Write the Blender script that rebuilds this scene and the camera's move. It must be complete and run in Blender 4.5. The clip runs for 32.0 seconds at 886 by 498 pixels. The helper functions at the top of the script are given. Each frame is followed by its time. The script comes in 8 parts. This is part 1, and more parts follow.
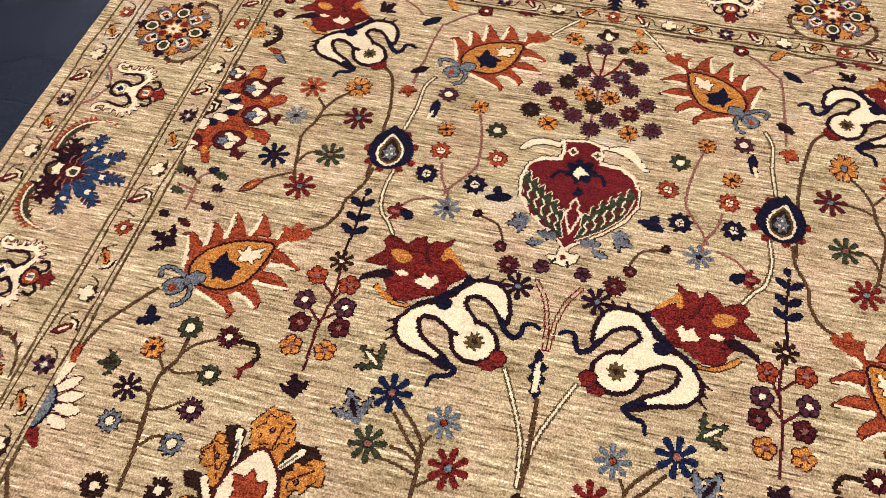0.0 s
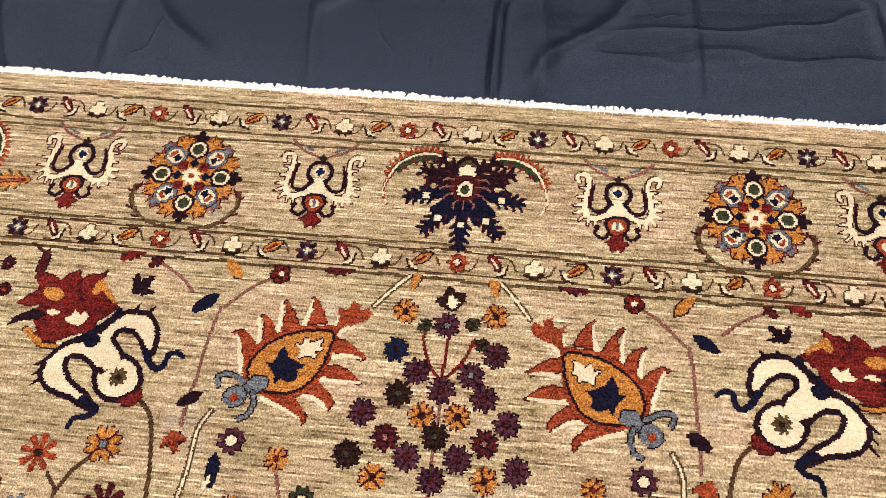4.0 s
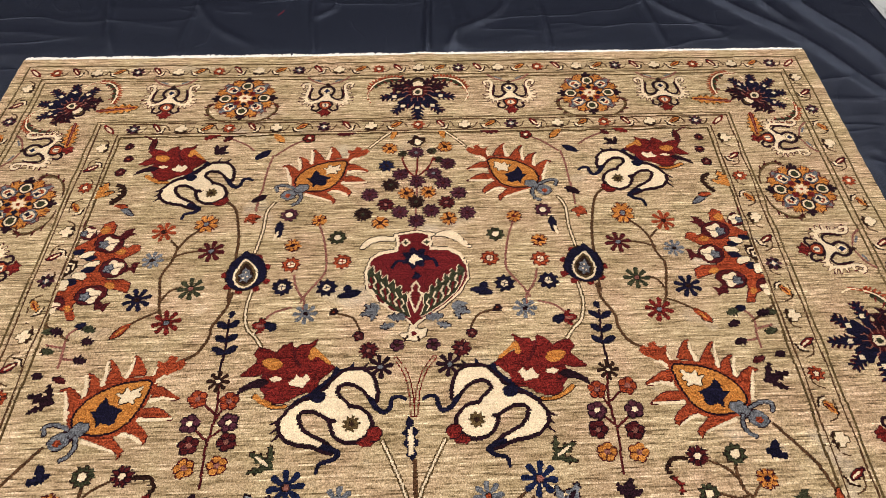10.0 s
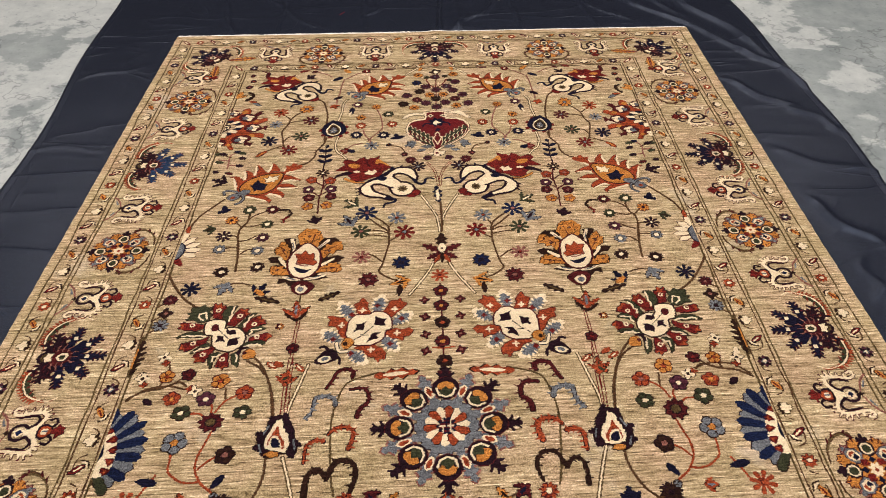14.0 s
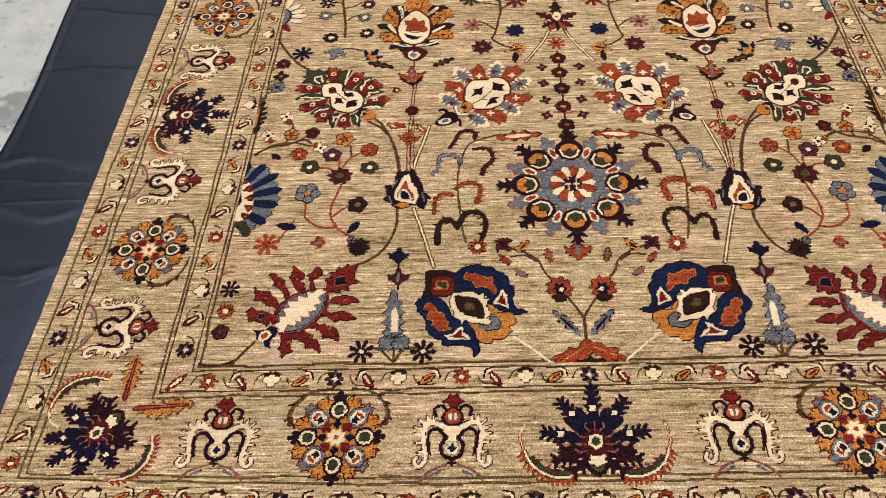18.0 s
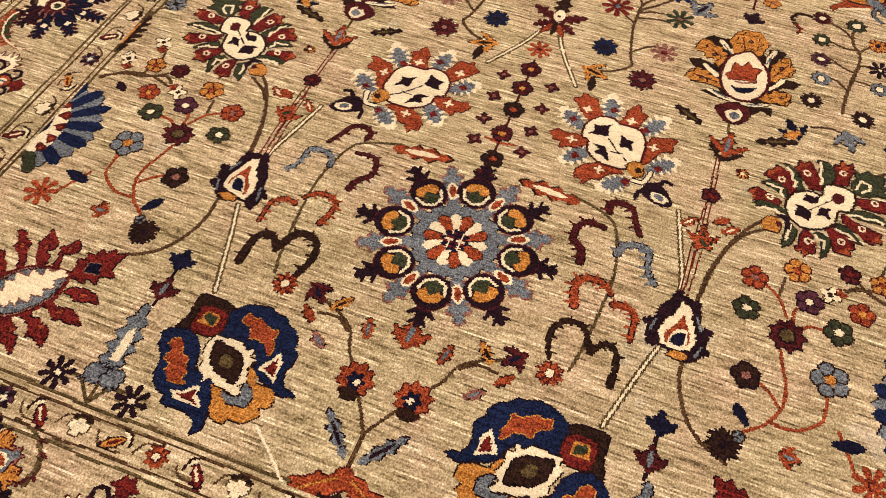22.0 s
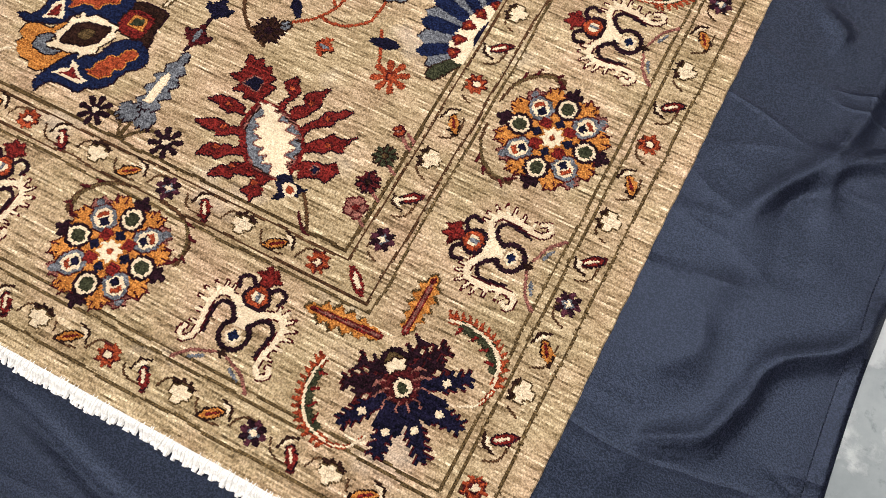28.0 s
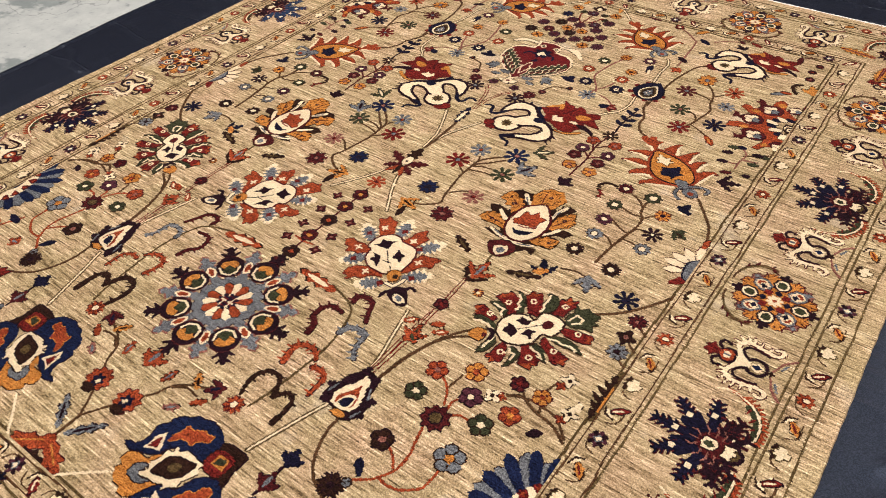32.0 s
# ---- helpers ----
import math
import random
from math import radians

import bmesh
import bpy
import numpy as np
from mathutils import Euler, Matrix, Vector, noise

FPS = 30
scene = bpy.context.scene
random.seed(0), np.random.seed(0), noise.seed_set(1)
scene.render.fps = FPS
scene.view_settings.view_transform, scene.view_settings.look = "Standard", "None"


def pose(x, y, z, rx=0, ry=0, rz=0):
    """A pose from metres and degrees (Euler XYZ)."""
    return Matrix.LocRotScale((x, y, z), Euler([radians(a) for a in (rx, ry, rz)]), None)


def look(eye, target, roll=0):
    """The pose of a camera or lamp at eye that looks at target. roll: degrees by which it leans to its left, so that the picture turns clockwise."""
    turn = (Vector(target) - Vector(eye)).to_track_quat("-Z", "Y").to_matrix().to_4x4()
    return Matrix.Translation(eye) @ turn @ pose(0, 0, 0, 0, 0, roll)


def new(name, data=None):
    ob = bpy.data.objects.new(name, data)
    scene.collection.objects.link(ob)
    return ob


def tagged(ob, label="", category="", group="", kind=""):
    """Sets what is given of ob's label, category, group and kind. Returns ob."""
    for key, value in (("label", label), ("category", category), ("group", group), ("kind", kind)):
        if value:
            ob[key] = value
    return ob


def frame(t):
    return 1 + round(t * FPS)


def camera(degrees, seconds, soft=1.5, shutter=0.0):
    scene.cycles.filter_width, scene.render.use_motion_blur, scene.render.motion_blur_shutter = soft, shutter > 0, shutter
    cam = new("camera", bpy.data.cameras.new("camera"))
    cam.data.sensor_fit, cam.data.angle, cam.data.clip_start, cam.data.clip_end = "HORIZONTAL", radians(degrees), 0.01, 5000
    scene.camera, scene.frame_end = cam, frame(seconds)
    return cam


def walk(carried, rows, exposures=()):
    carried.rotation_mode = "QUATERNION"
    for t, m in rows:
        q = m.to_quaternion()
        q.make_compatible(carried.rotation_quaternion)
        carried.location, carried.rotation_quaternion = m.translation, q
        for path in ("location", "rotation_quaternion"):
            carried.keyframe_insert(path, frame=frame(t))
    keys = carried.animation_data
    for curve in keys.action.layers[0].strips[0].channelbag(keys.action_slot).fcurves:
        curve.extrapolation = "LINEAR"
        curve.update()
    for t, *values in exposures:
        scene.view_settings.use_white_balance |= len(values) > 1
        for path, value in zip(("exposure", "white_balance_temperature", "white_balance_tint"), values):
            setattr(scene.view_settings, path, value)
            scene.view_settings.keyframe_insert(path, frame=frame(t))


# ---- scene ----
EXPOSURES = [(0.0, 0.12, 6000, 16), (2.0, 0.1, 6100, 16), (4.0, 0.1, 6150, 16), (7.0, 0.04, 6200, 16), (9.0, -0.05, 6250, 16), (10.0, -0.1, 6250, 16), (13.0, -0.1, 6300, 16), (16.0, -0.07, 6400, 16), (19.0, -0.09, 6250, 16), (20.0, -0.12, 6300, 16), (21.0, -0.12, 6250, 16),
             (22.0, -0.02, 6800, 16), (24.0, 0.1, 5850, 16), (25.0, 0.06, 5750, 16), (26.0, 0.08, 5850, 16), (28.5, 0.1, 6050, 16), (30.0, 0.0, 6200, 16), (32.0, 0.05, 6400, 16)]
cam = camera(64.592, 32.0, soft=0.5)
PATH = [
    # seconds, x, y, z, then the turn in degrees
    (0.0, -0.0490, 0.5453, 1.3652, 30.388, 0.798, 13.243),
    (0.5, -0.0566, 0.7568, 1.3641, 29.962, 1.000, 15.435),
    (1.0, -0.1118, 0.9594, 1.3471, 29.536, 1.050, 16.375),
    (1.5, -0.1815, 1.1897, 1.3479, 27.865, 1.399, 16.418),
    (2.0, -0.2029, 1.3525, 1.3440, 26.994, 1.595, 15.779),
    (2.5, -0.1506, 1.4724, 1.3360, 25.919, 1.908, 14.851),
    (3.0, -0.0637, 1.5564, 1.3281, 24.575, 2.105, 12.765),
    (3.5, 0.0257, 1.6086, 1.3150, 23.289, 2.294, 9.422),
    (4.0, 0.1047, 1.6405, 1.3062, 22.391, 2.077, 5.313),
    (4.5, 0.1836, 1.6615, 1.3005, 22.047, 1.826, 1.619),
    (6.5, 0.3402, 1.5414, 1.3213, 26.227, 0.971, -10.239),
    (7.0, 0.3099, 1.4828, 1.3300, 27.637, 0.946, -11.178),
    (7.5, 0.2056, 1.3695, 1.3520, 28.733, 0.669, -9.987),
    (8.0, 0.1134, 1.2125, 1.3616, 30.427, 0.345, -7.911),
    (8.5, 0.1055, 1.0697, 1.4019, 33.518, 0.715, -5.850),
    (9.0, 0.0952, 0.8189, 1.4688, 35.079, 0.089, -3.952),
    (9.5, 0.0705, 0.6199, 1.5158, 36.932, -0.326, -2.867),
    (10.0, 0.0422, 0.4072, 1.5454, 38.445, -0.307, -2.335),
    (10.5, 0.0294, 0.2076, 1.5791, 39.986, -0.241, -2.172),
    (11.0, 0.0479, 0.0052, 1.5928, 41.322, 0.016, -1.935),
    (11.5, 0.0272, -0.2039, 1.6110, 42.470, 0.481, -1.937),
    (12.0, 0.0084, -0.4399, 1.6355, 44.210, 1.066, -2.103),
    (12.5, 0.0044, -0.6789, 1.6746, 45.993, 1.057, -1.840),
    (13.0, 0.0114, -0.8844, 1.6925, 47.208, 0.654, -1.567),
    (13.5, -0.0285, -1.0206, 1.7205, 47.680, 0.345, -2.037),
    (15.5, -0.1711, -1.3175, 1.7204, 46.056, 0.220, -5.621),
    (16.0, -0.1846, -1.3380, 1.7156, 44.167, 0.612, -6.162),
    (16.5, -0.2070, -1.3416, 1.6914, 42.032, 1.016, -6.195),
    (17.0, -0.2446, -1.3241, 1.6409, 39.544, 1.480, -4.890),
    (17.5, -0.2962, -1.2968, 1.6035, 36.758, 1.656, -2.585),
    (18.0, -0.3431, -1.2820, 1.5723, 34.355, 1.611, 0.020),
    (18.5, -0.3758, -1.2747, 1.5571, 32.603, 1.387, 1.898),
    (19.0, -0.3530, -1.2686, 1.5552, 31.677, 1.378, 2.631),
    (19.5, -0.2570, -1.2299, 1.5471, 31.070, 1.364, 3.920),
    (20.0, -0.1041, -1.1409, 1.4800, 31.327, 1.016, 6.956),
    (20.5, 0.0404, -1.0870, 1.4208, 32.241, 0.497, 10.596),
    (21.0, 0.1138, -1.0609, 1.4061, 33.176, -0.182, 13.769),
    (21.5, 0.1421, -0.8446, 1.2542, 32.483, -0.608, 16.705),
    (22.0, 0.1923, -0.7513, 1.2125, 32.335, -1.686, 19.940),
    (22.5, 0.3178, -0.6869, 1.2171, 32.350, -1.818, 24.667),
    (23.0, 0.4950, -0.6337, 1.2239, 31.763, -1.345, 31.573),
    (23.5, 0.6309, -0.6591, 1.2241, 31.499, -0.868, 38.301),
    (24.0, 0.7823, -0.6662, 1.2349, 30.783, -0.668, 44.029),
    (24.5, 0.9383, -0.6178, 1.2333, 29.292, -0.066, 48.245),
    (25.0, 1.0426, -0.6053, 1.2132, 26.047, 0.327, 49.215),
    (25.5, 1.0985, -0.6132, 1.1845, 21.804, 0.615, 45.666),
    (26.0, 1.1317, -0.6445, 1.1623, 18.470, 0.726, 38.121),
    (26.5, 1.1486, -0.7234, 1.1441, 16.563, 0.443, 29.768),
    (28.5, 1.2382, -0.7707, 1.1564, 17.923, 0.577, 27.057),
    (29.0, 1.2426, -0.7276, 1.2008, 22.694, 0.633, 29.275),
    (29.5, 1.2462, -0.6971, 1.2384, 27.874, 0.834, 30.840),
    (30.0, 1.2552, -0.6764, 1.2789, 33.161, 1.407, 32.203),
    (30.5, 1.2454, -0.6683, 1.3084, 38.076, 1.759, 33.308),
    (31.0, 1.2329, -0.6611, 1.3361, 42.053, 2.147, 34.327),
    (31.5, 1.2181, -0.6566, 1.3595, 45.067, 2.414, 35.137),
    (32.0, 1.2082, -0.6462, 1.3738, 46.233, 1.999, 35.678),
]
walk(cam, [(t, pose(*p)) for t, *p in PATH], EXPOSURES)

# ---- light: a closed hall under rows of ceiling lamps ----
world = bpy.data.worlds.new("hall_air")
scene.world = world
world.use_nodes = True
world.node_tree.nodes["Background"].inputs[0].default_value = (0.85, 0.92, 1.0, 1)
world.node_tree.nodes["Background"].inputs[1].default_value = 0.035


def area_lamp(name, place, target, sx, sy, watts, colour):
    data = bpy.data.lights.new(name, "AREA")
    data.shape, data.size, data.size_y, data.energy, data.color = "RECTANGLE", sx, sy, watts, colour
    ob = new(name, data)
    ob.matrix_basis = look(place, target)
    return ob


for lamp_y, watts in ((-3.0, 270), (1.0, 340), (5.0, 270)):
    area_lamp("ceiling_lamp", (0, lamp_y, 4.35), (0, lamp_y + 0.001, 0), 10.0, 0.5, watts, (1.0, 0.95, 0.87))

# ---- materials ----
def material(name):
    m = bpy.data.materials.new(name)
    m.use_nodes = True
    nt = m.node_tree
    return m, nt, nt.nodes["Principled BSDF"]


def node(nt, kind, **inputs):
    n = nt.nodes.new(kind)
    for key, value in inputs.items():
        n.inputs[key.replace("_", " ")].default_value = value
    return n


def mapping(nt, scale):
    tc = nt.nodes.new("ShaderNodeTexCoord")
    mp = nt.nodes.new("ShaderNodeMapping")
    mp.inputs["Scale"].default_value = scale
    nt.links.new(tc.outputs["Object"], mp.inputs["Vector"])
    return mp


def ramp(nt, stops):
    r = nt.nodes.new("ShaderNodeValToRGB")
    while len(r.color_ramp.elements) < len(stops):
        r.color_ramp.elements.new(0.5)
    for e, (p, c) in zip(r.color_ramp.elements, stops):
        e.position, e.color = p, (*c, 1) if len(c) == 3 else c
    return r


def mixrgb(nt, kind, fac, a, b):
    m = nt.nodes.new("ShaderNodeMix")
    m.data_type, m.blend_type = "RGBA", kind
    for socket, value in ((m.inputs[0], fac), (m.inputs[6], a), (m.inputs[7], b)):
        if hasattr(value, "links"):
            nt.links.new(value, socket)
        else:
            socket.default_value = value if not isinstance(value, tuple) else (*value, 1)
    return m.outputs[2]


KNOT = 0.00275


def wool(name, light, dark, streak=0.5, fleck=0.35, rough=0.5):
    """Hand-knotted pile: knot by knot shade, streaks along the weft, tufted relief."""
    m, nt, bsdf = material(name)
    tc = nt.nodes.new("ShaderNodeTexCoord")
    snap = nt.nodes.new("ShaderNodeVectorMath")
    snap.operation = "SNAP"
    snap.inputs[1].default_value = (KNOT, KNOT, 10.0)
    nt.links.new(tc.outputs["Object"], snap.inputs[0])
    knot = nt.nodes.new("ShaderNodeTexWhiteNoise")
    nt.links.new(snap.outputs[0], knot.inputs["Vector"])
    weft = node(nt, "ShaderNodeTexNoise", Scale=1.0, Detail=3.0, Roughness=0.75)
    mp = nt.nodes.new("ShaderNodeMapping")
    mp.inputs["Scale"].default_value = (7.0, 150.0, 1.0)
    nt.links.new(snap.outputs[0], mp.inputs["Vector"])
    nt.links.new(mp.outputs[0], weft.inputs["Vector"])
    cloud = node(nt, "ShaderNodeTexNoise", Scale=1.0, Detail=5.0, Roughness=0.62)
    band = nt.nodes.new("ShaderNodeMapping")
    band.inputs["Scale"].default_value = (1.5, 6.0, 1.0)
    nt.links.new(tc.outputs["Object"], band.inputs["Vector"])
    nt.links.new(band.outputs[0], cloud.inputs["Vector"])
    r = ramp(nt, [(0.5 - streak * 0.32, (0, 0, 0)), (0.5 + streak * 0.32, (1, 1, 1))])
    nt.links.new(weft.outputs["Fac"], r.inputs[0])
    fac = nt.nodes.new("ShaderNodeMath")
    fac.operation = "MULTIPLY_ADD"
    fac.use_clamp = True
    nt.links.new(knot.outputs["Value"], fac.inputs[0])
    fac.inputs[1].default_value = fleck
    low = nt.nodes.new("ShaderNodeMath")
    low.operation = "MULTIPLY_ADD"
    nt.links.new(r.outputs[0], low.inputs[0])
    low.inputs[1].default_value, low.inputs[2].default_value = 1.0, -fleck / 2
    nt.links.new(low.outputs[0], fac.inputs[2])
    base = mixrgb(nt, "MIX", fac.outputs[0], dark, light)
    patch = ramp(nt, [(0.3, (0.80, 0.80, 0.80)), (0.7, (1.12, 1.12, 1.12))])
    nt.links.new(cloud.outputs["Fac"], patch.inputs[0])
    col = mixrgb(nt, "MULTIPLY", 1.0, base, patch.outputs[0])
    tuft = node(nt, "ShaderNodeTexNoise", Scale=360.0, Detail=2.0)
    nt.links.new(tc.outputs["Object"], tuft.inputs["Vector"])
    # Yarn tone plus the tufts' highlights and dark gaps, put into the colour.
    ply_shade = ramp(nt, [(0.32, (1 - rough, 1 - rough, 1 - rough)), (0.68, (1 + 0.85 * rough, 1 + 0.85 * rough, 1 + 0.85 * rough))])
    nt.links.new(tuft.outputs["Fac"], ply_shade.inputs[0])
    col = mixrgb(nt, "MULTIPLY", 1.0, col, ply_shade.outputs[0])
    nt.links.new(col, bsdf.inputs["Base Color"])
    bsdf.inputs["Roughness"].default_value = 0.6
    bsdf.inputs["Specular IOR Level"].default_value = 0.045
    fine = node(nt, "ShaderNodeTexNoise", Scale=330.0, Detail=2.0)
    nt.links.new(tc.outputs["Object"], fine.inputs["Vector"])
    both = nt.nodes.new("ShaderNodeMath")
    both.operation = "MULTIPLY_ADD"
    nt.links.new(knot.outputs["Value"], both.inputs[0])
    both.inputs[1].default_value = 0.45
    nt.links.new(fine.outputs["Fac"], both.inputs[2])
    bump = node(nt, "ShaderNodeBump", Strength=0.9, Distance=0.005)
    nt.links.new(both.outputs[0], bump.inputs["Height"])
    nt.links.new(bump.outputs[0], bsdf.inputs["Normal"])
    return m


def camel(name, lift):
    """Undyed ground wool: every row of knots drawn from its own batch of yarn, pale and dark runs along the weft."""
    m, nt, bsdf = material(name)
    tc = nt.nodes.new("ShaderNodeTexCoord")
    snap = nt.nodes.new("ShaderNodeVectorMath")
    snap.operation = "SNAP"
    snap.inputs[1].default_value = (KNOT, KNOT * 1.25, 10.0)
    nt.links.new(tc.outputs["Object"], snap.inputs[0])

    def run(scale, detail, rough, source):
        mp = nt.nodes.new("ShaderNodeMapping")
        mp.inputs["Scale"].default_value = scale
        nt.links.new(source, mp.inputs["Vector"])
        n = node(nt, "ShaderNodeTexNoise", Scale=1.0, Detail=detail, Roughness=rough)
        nt.links.new(mp.outputs[0], n.inputs["Vector"])
        return n.outputs["Fac"]

    def blend(a, b, share):
        f = nt.nodes.new("ShaderNodeMix")
        f.inputs[0].default_value = share
        nt.links.new(a, f.inputs[2])
        nt.links.new(b, f.inputs[3])
        return f.outputs[0]

    yarn = blend(run((8.0, 180.0, 1.0), 2.5, 0.72, snap.outputs[0]), run((30.0, 320.0, 1.0), 1.0, 0.5, snap.outputs[0]), 0.30)
    shade = ramp(nt, [(0.35, (0.105, 0.067, 0.032)), (0.44, (0.280, 0.191, 0.104)), (0.51, (0.395, 0.282, 0.166)), (0.58, (0.505, 0.368, 0.228)), (0.67, (0.790, 0.615, 0.415))])
    knot = nt.nodes.new("ShaderNodeTexWhiteNoise")
    nt.links.new(snap.outputs[0], knot.inputs["Vector"])
    pick = nt.nodes.new("ShaderNodeMath")
    pick.operation = "MULTIPLY_ADD"
    nt.links.new(knot.outputs["Value"], pick.inputs[0])
    pick.inputs[1].default_value = 0.10
    off = nt.nodes.new("ShaderNodeMath")
    off.operation = "SUBTRACT"
    nt.links.new(yarn, off.inputs[0])
    off.inputs[1].default_value = 0.05
    nt.links.new(off.outputs[0], pick.inputs[2])
    nt.links.new(pick.outputs[0], shade.inputs[0])
    batch = ramp(nt, [(0.32, tuple(lift * c for c in (0.80, 0.79, 0.74))), (0.68, tuple(lift * c for c in (1.14, 1.14, 1.16)))])
    nt.links.new(run((1.3, 11.0, 1.0), 5.0, 0.66, tc.outputs["Object"]), batch.inputs[0])
    col = mixrgb(nt, "MULTIPLY", 1.0, shade.outputs[0], batch.outputs[0])
    bleed = ramp(nt, [(0.42, (0.955, 1.0, 0.93)), (0.68, (1.03, 0.98, 1.0))])  # faint rose where the dyes have run
    nt.links.new(run((5.0, 5.0, 1.0), 3.0, 0.6, tc.outputs["Object"]), bleed.inputs[0])
    col = mixrgb(nt, "MULTIPLY", 1.0, col, bleed.outputs[0])
    uneven = ramp(nt, [(0.60, (0, 0, 0)), (0.72, (0.42, 0.42, 0.42))])  # sparse paler grey-beige patches at random
    nt.links.new(run((3.4, 4.6, 1.0), 4.0, 0.62, tc.outputs["Object"]), uneven.inputs[0])
    col = mixrgb(nt, "MIX", uneven.outputs[0], col, (0.53, 0.46, 0.37))
    tuft = run((330.0, 330.0, 330.0), 2.0, 0.5, tc.outputs["Object"])
    # Same tuft speckle here: uneven yarn, with highlight and shade put into the colour.
    ply_shade = ramp(nt, [(0.32, (0.58, 0.58, 0.57)), (0.68, (1.40, 1.40, 1.40))])
    nt.links.new(tuft, ply_shade.inputs[0])
    nt.links.new(mixrgb(nt, "MULTIPLY", 1.0, col, ply_shade.outputs[0]), bsdf.inputs["Base Color"])
    bsdf.inputs["Roughness"].default_value = 0.6
    bsdf.inputs["Specular IOR Level"].default_value = 0.045
    bump = node(nt, "ShaderNodeBump", Strength=0.8, Distance=0.004)
    nt.links.new(blend(tuft, yarn, 0.4), bump.inputs["Height"])
    nt.links.new(bump.outputs[0], bsdf.inputs["Normal"])
    return m


WOOL = {
    "ground": camel("camel_wool", 1.0),
    "ivory": wool("ivory_wool", (0.92, 0.755, 0.50), (0.72, 0.54, 0.33), 0.9, 0.7, 0.2),
    "navy": wool("navy_wool", (0.013, 0.011, 0.031), (0.002, 0.002, 0.006), 0.8, 0.9),
    "blue": wool("indigo_wool", (0.013, 0.021, 0.066), (0.003, 0.004, 0.014), 0.8, 0.9),
    "sky": wool("grey_blue_wool", (0.225, 0.232, 0.240), (0.060, 0.062, 0.070), 0.8, 0.9),
    "rust": wool("rust_wool", (0.47, 0.086, 0.028), (0.105, 0.013, 0.006), 0.8, 0.9),
    "red": wool("madder_wool", (0.245, 0.023, 0.017), (0.036, 0.004, 0.004), 0.8, 0.9),
    "maroon": wool("wine_wool", (0.115, 0.016, 0.016), (0.022, 0.003, 0.004), 0.8, 0.9),
    "orange": wool("amber_wool", (0.68, 0.28, 0.06), (0.28, 0.085, 0.013), 0.8, 0.9),
    "plum": wool("plum_wool", (0.028, 0.009, 0.015), (0.005, 0.002, 0.003), 0.8, 0.9),
    "brown": wool("dark_brown_wool", (0.040, 0.016, 0.010), (0.008, 0.003, 0.002), 0.8, 0.9),
    "olive": wool("olive_brown_wool", (0.145, 0.09, 0.035), (0.04, 0.024, 0.009), 0.8, 0.9),
    "umber": wool("umber_wool", (0.13, 0.062, 0.027), (0.036, 0.016, 0.007), 0.8, 0.9),
    "denim": wool("denim_blue_wool", (0.030, 0.062, 0.13), (0.005, 0.008, 0.026), 0.7, 0.6),
    "green": wool("green_wool", (0.062, 0.064, 0.031), (0.013, 0.014, 0.007), 0.8, 0.9),
    "pink": wool("faded_rose_wool", (0.36, 0.145, 0.105), (0.13, 0.042, 0.031), 0.8, 0.9),
    "selvage": camel("pale_selvage_wool", 1.10),
    "moss": wool("moss_brown_wool", (0.185, 0.120, 0.048), (0.050, 0.031, 0.012), 0.8, 0.9),
    "wine": wool("wine_red_wool", (0.185, 0.017, 0.018), (0.055, 0.005, 0.006), 0.9, 0.8, 0.35),
    "violet": wool("violet_wool", (0.110, 0.030, 0.043), (0.030, 0.008, 0.012), 0.8, 0.9, 0.4),
}


def simple(name, colour, rough, noise_scale, amount, bump_strength=0.2, bump_distance=0.002):
    m, nt, bsdf = material(name)
    tc = nt.nodes.new("ShaderNodeTexCoord")
    n = node(nt, "ShaderNodeTexNoise", Scale=noise_scale, Detail=6.0, Roughness=0.6)
    nt.links.new(tc.outputs["Object"], n.inputs["Vector"])
    r = ramp(nt, [(0.3, tuple(c * (1 - amount) for c in colour)), (0.7, tuple(c * (1 + amount) for c in colour))])
    nt.links.new(n.outputs["Fac"], r.inputs[0])
    nt.links.new(r.outputs[0], bsdf.inputs["Base Color"])
    bsdf.inputs["Roughness"].default_value = rough
    bump = node(nt, "ShaderNodeBump", Strength=bump_strength, Distance=bump_distance)
    nt.links.new(n.outputs["Fac"], bump.inputs["Height"])
    nt.links.new(bump.outputs[0], bsdf.inputs["Normal"])
    return m


FRINGE = simple("white_cotton", (0.80, 0.775, 0.70), 0.9, 300.0, 0.2, 0.4, 0.002)
# Dark grey of the unseen walls and ceiling, so the satin reflects little.
HALL_GREY = simple("hall_grey", (0.07, 0.072, 0.075), 0.9, 3.0, 0.12)
THREAD = simple("crimson_thread", (0.22, 0.008, 0.02), 0.8, 200.0, 0.2)


